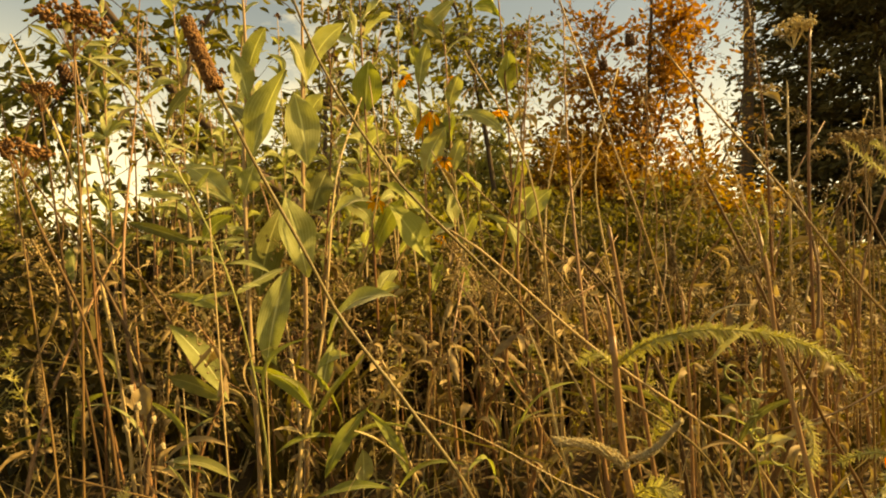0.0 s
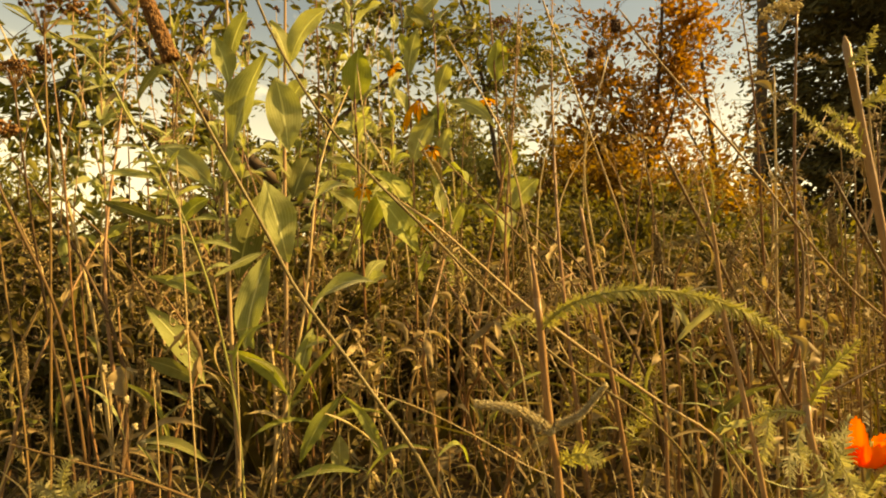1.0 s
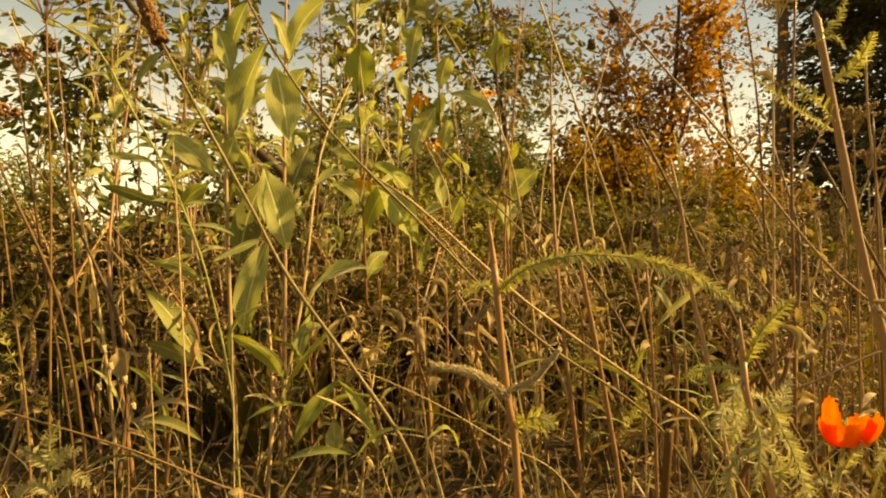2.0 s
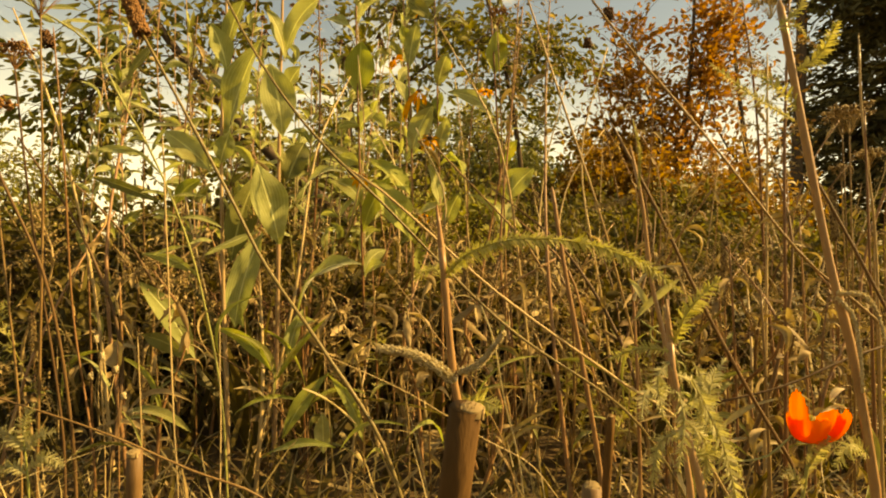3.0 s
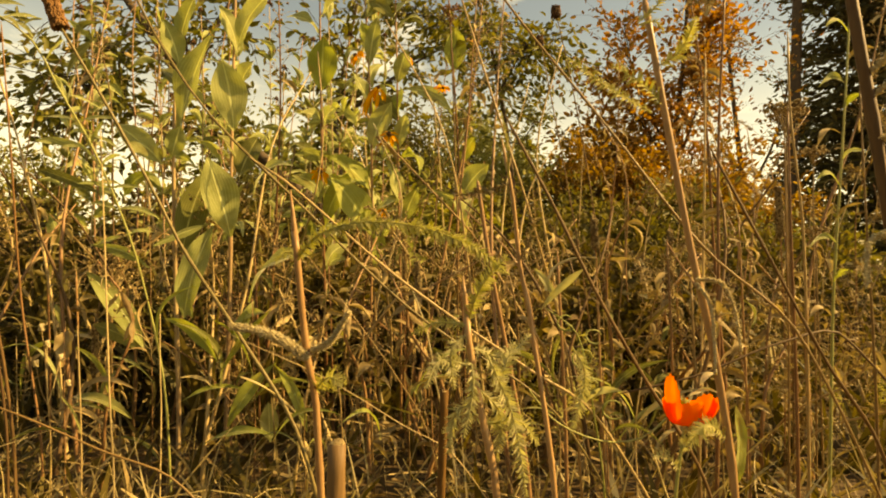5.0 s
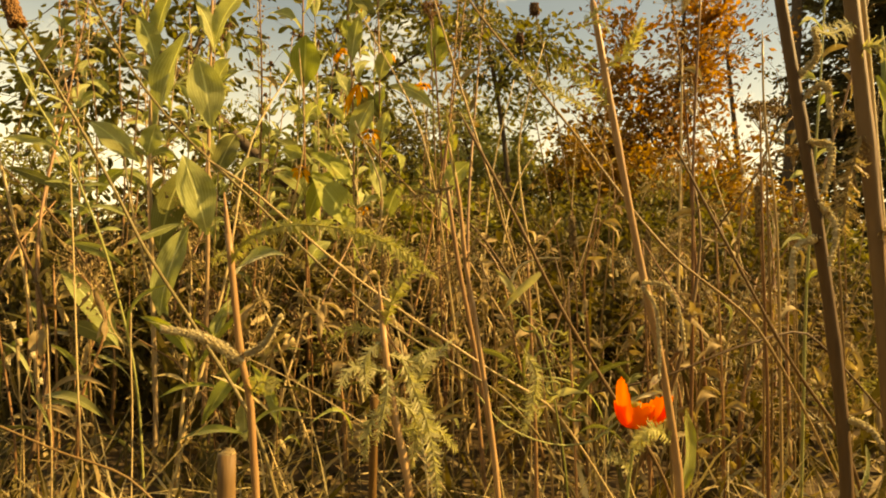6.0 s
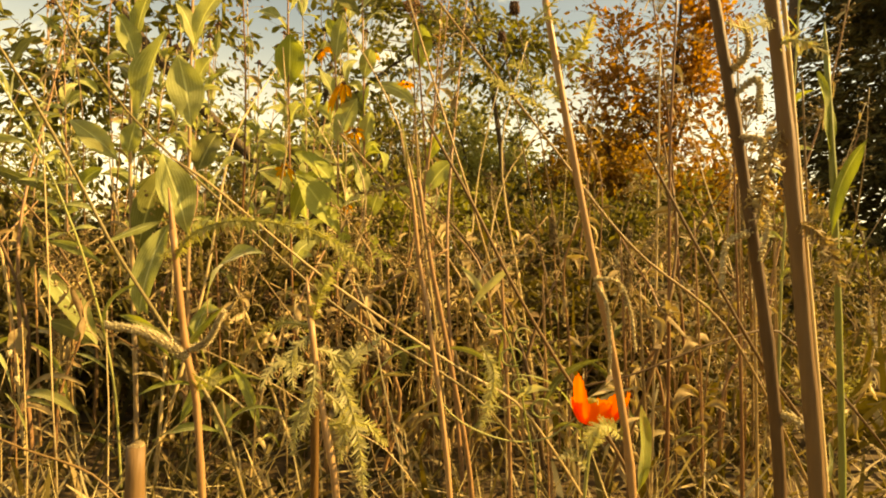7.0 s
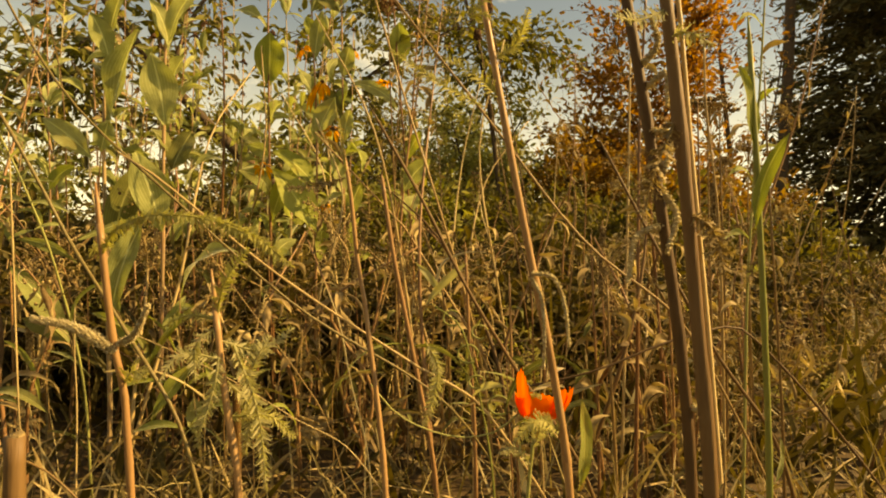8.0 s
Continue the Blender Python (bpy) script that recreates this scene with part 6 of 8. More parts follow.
fine_straw = stalk("dry_stalk", "fine pale straw crossing the stems", "dry plant", [(0.362, 0.721, 0.000), (0.231, 0.693, 0.191), (0.155, 0.676, 0.238), (0.044, 0.662, 0.303), (-0.076, 0.658, 0.353)], 0.0009, 0.0006, TAN, 8, 0)
fine_straw_b = stalk("dry_stalk", "fine brown straw crossing the stems", "dry plant", [(0.242, 0.758, 0.000), (0.187, 0.735, 0.215), (0.141, 0.716, 0.296), (0.073, 0.698, 0.389), (0.010, 0.701, 0.465)], 0.0011, 0.0007, BRONZE, 8, 0)
pale_straw = stalk("dry_stalk", "pale bleached dry straw stem", "dry plant", [(0.245, 0.870, 0.000), (0.229, 0.864, 0.136), (0.198, 0.854, 0.254), (0.177, 0.843, 0.352), (0.153, 0.843, 0.413)], 0.0018, 0.0012, FLUFF, 8, 0)
red_stem_0 = stalk("dry_stalk", "upright reddish brown dry stem", "dry plant", [(-0.229, 1.249, 0.000), (-0.230, 1.247, 0.056), (-0.237, 1.222, 0.295), (-0.251, 1.218, 0.475)], 0.003, 0.0016500000000000002, RUST, 8, 5, 'upright reddish stems')
leaf(red_stem_0, (-0.245, 1.219, 0.424), (-0.198, 1.198, 0.386), 0.014, DULL, turn=0, sag=0.24, fold=0.6)
leaf(red_stem_0, (-0.239, 1.221, 0.308), (-0.192, 1.200, 0.276), 0.021, WITHER, turn=40, sag=0.15, fold=0.6)
leaf(red_stem_0, (-0.232, 1.224, 0.192), (-0.270, 1.207, 0.145), 0.014, DULL, turn=40, sag=0.38, fold=0.6)
red_stem_1 = stalk("dry_stalk", "upright reddish brown dry stem", "dry plant", [(-0.180, 1.296, 0.000), (-0.189, 1.271, 0.206), (-0.203, 1.268, 0.393)], 0.0026, 0.00143, ROSY, 8, 5, 'upright reddish stems')
leaf(red_stem_1, (-0.198, 1.269, 0.340), (-0.219, 1.251, 0.276), 0.013, WITHER, turn=0, sag=0.37, fold=0.6)
leaf(red_stem_1, (-0.191, 1.271, 0.219), (-0.152, 1.250, 0.159), 0.013, WITHER, turn=0, sag=0.25, fold=0.6)
leaf(red_stem_1, (-0.184, 1.273, 0.099), (-0.222, 1.256, 0.074), 0.021, DULL, turn=-40, sag=0.42, fold=0.6)
red_stem_2 = stalk("dry_stalk", "upright reddish brown dry stem", "dry plant", [(-0.059, 1.288, 0.000), (-0.069, 1.264, 0.259), (-0.083, 1.260, 0.447)], 0.0026, 0.00143, RUST, 8, 5, 'upright reddish stems')
leaf(red_stem_2, (-0.078, 1.261, 0.393), (-0.087, 1.242, 0.358), 0.014, DULL, turn=0, sag=0.19, fold=0.6)
leaf(red_stem_2, (-0.071, 1.263, 0.273), (-0.102, 1.246, 0.225), 0.014, WITHER, turn=40, sag=0.24, fold=0.6)
leaf(red_stem_2, (-0.064, 1.266, 0.152), (-0.037, 1.245, 0.116), 0.015, WITHER, turn=-40, sag=0.23, fold=0.6)
red_stem_3 = stalk("dry_stalk", "upright reddish brown dry stem", "dry plant", [(0.052, 1.334, 0.000), (0.040, 1.309, 0.194), (0.025, 1.306, 0.389)], 0.0026, 0.00143, BRONZE, 8, 5, 'upright reddish stems')
leaf(red_stem_3, (0.031, 1.307, 0.333), (0.004, 1.288, 0.313), 0.023, WITHER, turn=40, sag=0.3, fold=0.6)
leaf(red_stem_3, (0.038, 1.309, 0.208), (-0.005, 1.292, 0.167), 0.019, WITHER, turn=40, sag=0.26, fold=0.6)
leaf(red_stem_3, (0.046, 1.311, 0.083), (0.068, 1.292, 0.017), 0.015, WITHER, turn=40, sag=0.24, fold=0.6)
red_stem_4 = stalk("dry_stalk", "upright reddish brown dry stem", "dry plant", [(0.133, 1.230, 0.000), (0.119, 1.205, 0.179), (0.106, 1.202, 0.360)], 0.0032, 0.0017600000000000003, RUST, 8, 5, 'upright reddish stems')
leaf(red_stem_4, (0.111, 1.203, 0.308), (0.094, 1.185, 0.253), 0.017, WITHER, turn=-40, sag=0.11, fold=0.6)
leaf(red_stem_4, (0.118, 1.205, 0.192), (0.155, 1.184, 0.136), 0.014, DULL, turn=0, sag=0.2, fold=0.6)
leaf(red_stem_4, (0.125, 1.207, 0.076), (0.079, 1.190, 0.054), 0.021, WITHER, turn=40, sag=0.38, fold=0.6)
red_stem_5 = stalk("dry_stalk", "upright reddish brown dry stem", "dry plant", [(0.179, 1.279, 0.000), (0.165, 1.254, 0.126), (0.151, 1.251, 0.313)], 0.0024, 0.00132, ROSY, 8, 5, 'upright reddish stems')
leaf(red_stem_5, (0.157, 1.251, 0.260), (0.199, 1.231, 0.198), 0.022, DULL, turn=40, sag=0.42, fold=0.6)
leaf(red_stem_5, (0.164, 1.254, 0.139), (0.122, 1.237, 0.081), 0.015, WITHER, turn=-40, sag=0.14, fold=0.6)
leaf(red_stem_5, (0.171, 1.256, 0.019), (0.204, 1.235, -0.012), 0.013, WITHER, turn=-40, sag=0.36, fold=0.6)
red_stem_6 = stalk("dry_stalk", "upright reddish brown dry stem", "dry plant", [(0.270, 1.222, 0.000), (0.254, 1.197, 0.218), (0.241, 1.194, 0.399)], 0.003, 0.0016500000000000002, RUST, 8, 5, 'upright reddish stems')
leaf(red_stem_6, (0.246, 1.195, 0.347), (0.221, 1.177, 0.320), 0.012, DULL, turn=40, sag=0.26, fold=0.6)
leaf(red_stem_6, (0.253, 1.197, 0.231), (0.274, 1.176, 0.222), 0.017, WITHER, turn=40, sag=0.41, fold=0.6)
leaf(red_stem_6, (0.260, 1.199, 0.115), (0.230, 1.182, 0.074), 0.020, WITHER, turn=40, sag=0.38, fold=0.6)
red_stem_7 = stalk("dry_stalk", "upright reddish brown dry stem", "dry plant", [(0.273, 1.125, 0.000), (0.258, 1.101, 0.028), (0.246, 1.098, 0.194)], 0.0034, 0.0018700000000000001, BRONZE, 8, 5, 'upright reddish stems')
leaf(red_stem_7, (0.250, 1.099, 0.147), (0.292, 1.077, 0.118), 0.011, DULL, turn=-40, sag=0.23, fold=0.6)
leaf(red_stem_7, (0.257, 1.101, 0.040), (0.216, 1.083, 0.023), 0.012, WITHER, turn=-40, sag=0.18, fold=0.6)
leaf(red_stem_7, (0.263, 1.103, -0.067), (0.269, 1.083, -0.102), 0.020, DULL, turn=40, sag=0.3, fold=0.6)
red_stem_8 = stalk("dry_stalk", "upright reddish brown dry stem", "dry plant", [(0.419, 0.820, 0.000), (0.410, 0.809, 0.180), (0.394, 0.786, 0.348), (0.384, 0.784, 0.473)], 0.0036, 0.00198, RUST, 8, 5, 'upright reddish stems')
leaf(red_stem_8, (0.388, 0.784, 0.437), (0.367, 0.766, 0.414), 0.009, WITHER, turn=-40, sag=0.15, fold=0.6)
leaf(red_stem_8, (0.393, 0.786, 0.357), (0.366, 0.767, 0.351), 0.012, WITHER, turn=0, sag=0.3, fold=0.6)
leaf(red_stem_8, (0.397, 0.787, 0.277), (0.397, 0.768, 0.263), 0.008, WITHER, turn=40, sag=0.24, fold=0.6)
red_stem_9 = stalk("dry_stalk", "upright reddish brown dry stem", "dry plant", [(0.492, 0.863, 0.000), (0.487, 0.856, 0.123), (0.468, 0.833, 0.301), (0.459, 0.831, 0.432)], 0.003, 0.0016500000000000002, ROSY, 8, 5, 'upright reddish stems')
leaf(red_stem_9, (0.462, 0.831, 0.395), (0.481, 0.811, 0.376), 0.010, DULL, turn=-40, sag=0.22, fold=0.6)
leaf(red_stem_9, (0.467, 0.833, 0.310), (0.487, 0.812, 0.302), 0.013, DULL, turn=40, sag=0.11, fold=0.6)
leaf(red_stem_9, (0.472, 0.835, 0.225), (0.473, 0.816, 0.179), 0.016, WITHER, turn=-40, sag=0.16, fold=0.6)
red_stem_10 = stalk("dry_stalk", "upright reddish brown dry stem", "dry plant", [(0.665, 1.004, 0.000), (0.658, 0.997, 0.150), (0.637, 0.973, 0.353), (0.626, 0.971, 0.505)], 0.0034, 0.0018700000000000001, RUST, 8, 5, 'upright reddish stems')
leaf(red_stem_10, (0.630, 0.971, 0.462), (0.602, 0.954, 0.421), 0.012, WITHER, turn=0, sag=0.33, fold=0.6)
leaf(red_stem_10, (0.636, 0.973, 0.364), (0.612, 0.955, 0.330), 0.010, DULL, turn=0, sag=0.12, fold=0.6)
leaf(red_stem_10, (0.642, 0.975, 0.266), (0.599, 0.958, 0.239), 0.012, DULL, turn=0, sag=0.26, fold=0.6)
red_stem_11 = stalk("dry_stalk", "upright reddish brown dry stem", "dry plant", [(0.669, 0.903, 0.000), (0.664, 0.897, 0.103), (0.642, 0.874, 0.289), (0.632, 0.872, 0.428)], 0.0036, 0.00198, BRONZE, 8, 5, 'upright reddish stems')
leaf(red_stem_11, (0.636, 0.872, 0.388), (0.659, 0.852, 0.340), 0.015, WITHER, turn=40, sag=0.4, fold=0.6)
leaf(red_stem_11, (0.641, 0.874, 0.299), (0.614, 0.856, 0.269), 0.014, WITHER, turn=-40, sag=0.26, fold=0.6)
leaf(red_stem_11, (0.646, 0.876, 0.210), (0.616, 0.858, 0.167), 0.014, WITHER, turn=40, sag=0.44, fold=0.6)
red_stem_12 = stalk("dry_stalk", "upright reddish brown dry stem", "dry plant", [(0.826, 1.047, 0.000), (0.816, 1.037, 0.192), (0.792, 1.014, 0.402), (0.780, 1.011, 0.562)], 0.003, 0.0016500000000000002, RUST, 8, 5, 'upright reddish stems')
leaf(red_stem_12, (0.785, 1.012, 0.516), (0.798, 0.992, 0.476), 0.013, WITHER, turn=-40, sag=0.45, fold=0.6)
leaf(red_stem_12, (0.791, 1.014, 0.414), (0.798, 0.995, 0.359), 0.017, DULL, turn=-40, sag=0.3, fold=0.6)
leaf(red_stem_12, (0.797, 1.016, 0.311), (0.741, 0.999, 0.283), 0.013, WITHER, turn=-40, sag=0.3, fold=0.6)
red_stem_13 = stalk("dry_stalk", "upright reddish brown dry stem", "dry plant", [(-0.609, 1.168, 0.000), (-0.610, 1.143, 0.240), (-0.622, 1.140, 0.407)], 0.0034, 0.0018700000000000001, ROSY, 8, 5, 'upright reddish stems')
leaf(red_stem_13, (-0.617, 1.140, 0.359), (-0.578, 1.120, 0.297), 0.018, WITHER, turn=40, sag=0.18, fold=0.6)
leaf(red_stem_13, (-0.611, 1.142, 0.252), (-0.636, 1.125, 0.208), 0.012, WITHER, turn=40, sag=0.4, fold=0.6)
leaf(red_stem_13, (-0.605, 1.144, 0.145), (-0.585, 1.124, 0.133), 0.017, WITHER, turn=0, sag=0.39, fold=0.6)
red_stem_14 = stalk("dry_stalk", "upright reddish brown dry stem", "dry plant", [(-0.722, 1.227, 0.000), (-0.722, 1.222, 0.098), (-0.721, 1.197, 0.328), (-0.734, 1.194, 0.501)], 0.003, 0.0016500000000000002, RUST, 8, 5, 'upright reddish stems')
leaf(red_stem_14, (-0.729, 1.194, 0.451), (-0.741, 1.176, 0.394), 0.016, WITHER, turn=0, sag=0.36, fold=0.6)
leaf(red_stem_14, (-0.723, 1.197, 0.340), (-0.676, 1.175, 0.291), 0.014, DULL, turn=0, sag=0.24, fold=0.6)
leaf(red_stem_14, (-0.716, 1.199, 0.229), (-0.731, 1.181, 0.168), 0.014, WITHER, turn=0, sag=0.38, fold=0.6)
red_stem_15 = stalk("dry_stalk", "upright reddish brown dry stem", "dry plant", [(-0.525, 1.165, 0.000), (-0.526, 1.140, 0.145), (-0.539, 1.137, 0.312)], 0.003, 0.0016500000000000002, BRONZE, 8, 5, 'upright reddish stems')
leaf(red_stem_15, (-0.534, 1.138, 0.264), (-0.532, 1.119, 0.214), 0.012, WITHER, turn=-40, sag=0.12, fold=0.6)
leaf(red_stem_15, (-0.527, 1.140, 0.157), (-0.554, 1.123, 0.093), 0.013, WITHER, turn=0, sag=0.35, fold=0.6)
leaf(red_stem_15, (-0.521, 1.142, 0.050), (-0.493, 1.121, 0.026), 0.020, WITHER, turn=0, sag=0.38, fold=0.6)
red_stem_16 = stalk("dry_stalk", "upright reddish brown dry stem", "dry plant", [(-0.351, 1.257, 0.000), (-0.357, 1.231, 0.140), (-0.370, 1.228, 0.320)], 0.0032, 0.0017600000000000003, RUST, 8, 5, 'upright reddish stems')
leaf(red_stem_16, (-0.365, 1.229, 0.269), (-0.323, 1.207, 0.242), 0.014, WITHER, turn=0, sag=0.4, fold=0.6)
leaf(red_stem_16, (-0.358, 1.231, 0.153), (-0.329, 1.210, 0.132), 0.015, WITHER, turn=40, sag=0.15, fold=0.6)
leaf(red_stem_16, (-0.351, 1.233, 0.037), (-0.335, 1.213, 0.018), 0.018, WITHER, turn=-40, sag=0.38, fold=0.6)
shoot_plant = stalk("leafy_plant", "upright shoot with curved pale green leaves", "plant", [(0.873, 0.872, 0.000), (0.870, 0.867, 0.167), (0.859, 0.848, 0.437), (0.857, 0.831, 0.644), (0.861, 0.826, 0.814), (0.863, 0.822, 0.964)], 0.003, 0.0014, GREENSTEM, 8, 5)
leaf(shoot_plant, (0.862, 0.823, 0.908), (0.889, 0.803, 0.927), 0.012, SAGE, turn=-40, sag=0.28, fold=0.5)
leaf(shoot_plant, (0.861, 0.824, 0.870), (0.810, 0.804, 0.870), 0.012, LIME, turn=20, sag=0.28, fold=0.5)
leaf(shoot_plant, (0.860, 0.826, 0.823), (0.891, 0.806, 0.840), 0.012, WITHER, turn=50, sag=0.28, fold=0.5)
leaf(shoot_plant, (0.859, 0.827, 0.785), (0.804, 0.807, 0.773), 0.012, SAGE, turn=-40, sag=0.28, fold=0.5)
leaf(shoot_plant, (0.858, 0.829, 0.738), (0.880, 0.808, 0.766), 0.012, LIME, turn=20, sag=0.28, fold=0.5)
leaf(shoot_plant, (0.857, 0.830, 0.701), (0.805, 0.810, 0.676), 0.012, WITHER, turn=50, sag=0.28, fold=0.5)
leaf(shoot_plant, (0.856, 0.831, 0.654), (0.886, 0.811, 0.669), 0.012, SAGE, turn=-40, sag=0.28, fold=0.5)
leaf(shoot_plant, (0.855, 0.832, 0.616), (0.804, 0.811, 0.621), 0.012, LIME, turn=20, sag=0.28, fold=0.5)
leaf(shoot_plant, (0.854, 0.834, 0.559), (0.880, 0.814, 0.586), 0.012, WITHER, turn=50, sag=0.28, fold=0.5)
leaf(shoot_plant, (0.853, 0.835, 0.522), (0.797, 0.815, 0.510), 0.012, SAGE, turn=-40, sag=0.28, fold=0.5)
leaf(shoot_plant, (0.852, 0.837, 0.456), (0.874, 0.817, 0.475), 0.012, LIME, turn=20, sag=0.28, fold=0.5)
leaf(shoot_plant, (0.850, 0.839, 0.399), (0.800, 0.818, 0.395), 0.012, WITHER, turn=50, sag=0.28, fold=0.5)
plume_plant = stalk("dry_stalk", "dried plant with curled plumes", "dry plant", [(0.898, 0.790, 0.000), (0.885, 0.779, 0.198), (0.855, 0.754, 0.409), (0.831, 0.740, 0.602), (0.819, 0.736, 0.754)], 0.0026, 0.0012, BRONZE, 8, 5)
frond(plume_plant, [(0.825, 0.738, 0.686), (0.846, 0.738, 0.713), (0.864, 0.739, 0.680)], 0.012, 22, WITHER, 740, name='dry_leaf')
frond(plume_plant, [(0.831, 0.740, 0.611), (0.811, 0.739, 0.627), (0.799, 0.739, 0.601)], 0.012, 22, WITHER, 741, name='dry_leaf')
frond(plume_plant, [(0.837, 0.741, 0.544), (0.860, 0.741, 0.561), (0.877, 0.742, 0.537)], 0.012, 22, WITHER, 742, name='dry_leaf')
frond(plume_plant, [(0.843, 0.743, 0.476), (0.820, 0.742, 0.484), (0.805, 0.743, 0.450)], 0.012, 22, WITHER, 743, name='dry_leaf')
cluster_0 = stalk("dry_stalk", "dried stalk with a flat brownish flower cluster", "dry plant", [(0.872, 0.985, 0.000), (0.859, 0.972, 0.321), (0.835, 0.948, 0.587), (0.828, 0.945, 0.746)], 0.0024, 0.0012, BRONZE, 8, 5)
umbel(cluster_0, (0.829, 0.944, 0.783), 0.075, 510, WITHER)
cluster_1 = stalk("dry_stalk", "dried stalk with a flat brownish flower cluster", "dry plant", [(1.042, 1.171, 0.000), (1.034, 1.164, 0.197), (1.008, 1.139, 0.512), (1.001, 1.135, 0.714)], 0.0024, 0.0012, BRONZE, 8, 5)
umbel(cluster_1, (1.001, 1.135, 0.744), 0.06, 511, WITHER)
cluster_2 = stalk("dry_stalk", "dried stalk with a flat brownish flower cluster", "dry plant", [(0.978, 1.147, 0.000), (0.962, 1.132, 0.315), (0.931, 1.103, 0.603), (0.919, 1.098, 0.782)], 0.0024, 0.0012, BRONZE, 8, 5)
umbel(cluster_2, (0.918, 1.097, 0.816), 0.07, 512, WITHER)
cluster_3 = stalk("dry_stalk", "dried stalk with a flat brownish flower cluster", "dry plant", [(1.039, 1.144, 0.000), (1.036, 1.141, 0.063), (1.003, 1.112, 0.355), (0.991, 1.106, 0.545)], 0.0024, 0.0012, BRONZE, 8, 5)
umbel(cluster_3, (0.990, 1.105, 0.569), 0.05, 513, WITHER)
cluster_4 = stalk("dry_stalk", "dried stalk with a flat brownish flower cluster", "dry plant", [(0.995, 1.177, 0.000), (0.986, 1.168, 0.187), (0.954, 1.138, 0.488), (0.941, 1.132, 0.686)], 0.0024, 0.0012, BRONZE, 8, 5)
umbel(cluster_4, (0.940, 1.131, 0.711), 0.05, 514, WITHER)
cluster_5 = stalk("dry_stalk", "dried stalk with a flat brownish flower cluster", "dry plant", [(-0.528, 0.784, 0.000), (-0.520, 0.752, 0.554), (-0.515, 0.728, 0.744), (-0.519, 0.726, 0.843)], 0.0024, 0.0012, BRONZE, 8, 5)
umbel(cluster_5, (-0.519, 0.725, 0.887), 0.09, 515, RUSTSEED)
cluster_6 = stalk("dry_stalk", "dried stalk with a flat brownish flower cluster", "dry plant", [(0.244, 1.238, 0.000), (0.228, 1.216, 0.515), (0.208, 1.187, 0.823), (0.194, 1.180, 1.030)], 0.0024, 0.0012, BRONZE, 8, 5)
umbel(cluster_6, (0.194, 1.179, 1.055), 0.05, 516, RUSTSEED)
curl_0 = stalk("curled_dry_plant", "short dry stem with curled brown leaves", "dry plant", [(-0.532, 1.169, 0.000), (-0.531, 1.145, 0.120), (-0.532, 1.143, 0.227)], 0.0022, 0.0011, BRONZE, 8, 5, 'short curled dry plants')
leaf(curl_0, (-0.531, 1.143, 0.209), (-0.553, 1.125, 0.178), 0.022, WITHER, turn=60, sag=0.26, fold=0.7)
leaf(curl_0, (-0.531, 1.144, 0.156), (-0.480, 1.122, 0.125), 0.012, WITHER, turn=60, sag=0.33, fold=0.7)
leaf(curl_0, (-0.531, 1.145, 0.102), (-0.551, 1.127, 0.075), 0.023, WITHER, turn=60, sag=0.21, fold=0.7)
leaf(curl_0, (-0.531, 1.147, 0.048), (-0.464, 1.124, 0.023), 0.022, WITHER, turn=60, sag=0.33, fold=0.7)
curl_1 = stalk("curled_dry_plant", "short dry stem with curled brown leaves", "dry plant", [(0.866, 1.118, 0.000), (0.844, 1.095, 0.143), (0.851, 1.092, 0.253)], 0.0022, 0.0011, RUST, 8, 5, 'short curled dry plants')
leaf(curl_1, (0.844, 1.093, 0.234), (0.772, 1.076, 0.261), 0.021, WITHER, turn=-60, sag=0.24, fold=0.7)
leaf(curl_1, (0.844, 1.094, 0.180), (0.887, 1.072, 0.174), 0.019, WITHER, turn=0, sag=0.32, fold=0.7)
leaf(curl_1, (0.844, 1.095, 0.125), (0.801, 1.078, 0.103), 0.018, WITHER, turn=-60, sag=0.22, fold=0.7)
leaf(curl_1, (0.845, 1.096, 0.070), (0.862, 1.076, 0.049), 0.022, WITHER, turn=60, sag=0.43, fold=0.7)
curl_2 = stalk("curled_dry_plant", "short dry stem with curled brown leaves", "dry plant", [(0.528, 1.150, 0.000), (0.511, 1.127, 0.130), (0.492, 1.126, 0.241)], 0.0022, 0.0011, TAN, 8, 5, 'short curled dry plants')
leaf(curl_2, (0.511, 1.125, 0.222), (0.461, 1.108, 0.186), 0.015, WITHER, turn=-60, sag=0.47, fold=0.7)
leaf(curl_2, (0.511, 1.126, 0.167), (0.542, 1.105, 0.168), 0.018, WITHER, turn=0, sag=0.3, fold=0.7)
leaf(curl_2, (0.511, 1.127, 0.112), (0.461, 1.110, 0.122), 0.023, WITHER, turn=-60, sag=0.42, fold=0.7)
leaf(curl_2, (0.511, 1.129, 0.056), (0.563, 1.106, 0.049), 0.018, WITHER, turn=60, sag=0.38, fold=0.7)
curl_3 = stalk("curled_dry_plant", "short dry stem with curled brown leaves", "dry plant", [(0.080, 1.008, 0.000), (0.072, 0.985, 0.183), (0.092, 0.981, 0.279)], 0.0022, 0.0011, BRONZE, 8, 5, 'short curled dry plants')
leaf(curl_3, (0.071, 0.983, 0.263), (0.045, 0.965, 0.243), 0.017, WITHER, turn=0, sag=0.3, fold=0.7)
leaf(curl_3, (0.072, 0.984, 0.215), (0.110, 0.962, 0.221), 0.012, WITHER, turn=-60, sag=0.48, fold=0.7)
leaf(curl_3, (0.072, 0.985, 0.167), (0.044, 0.967, 0.166), 0.012, WITHER, turn=-60, sag=0.4, fold=0.7)
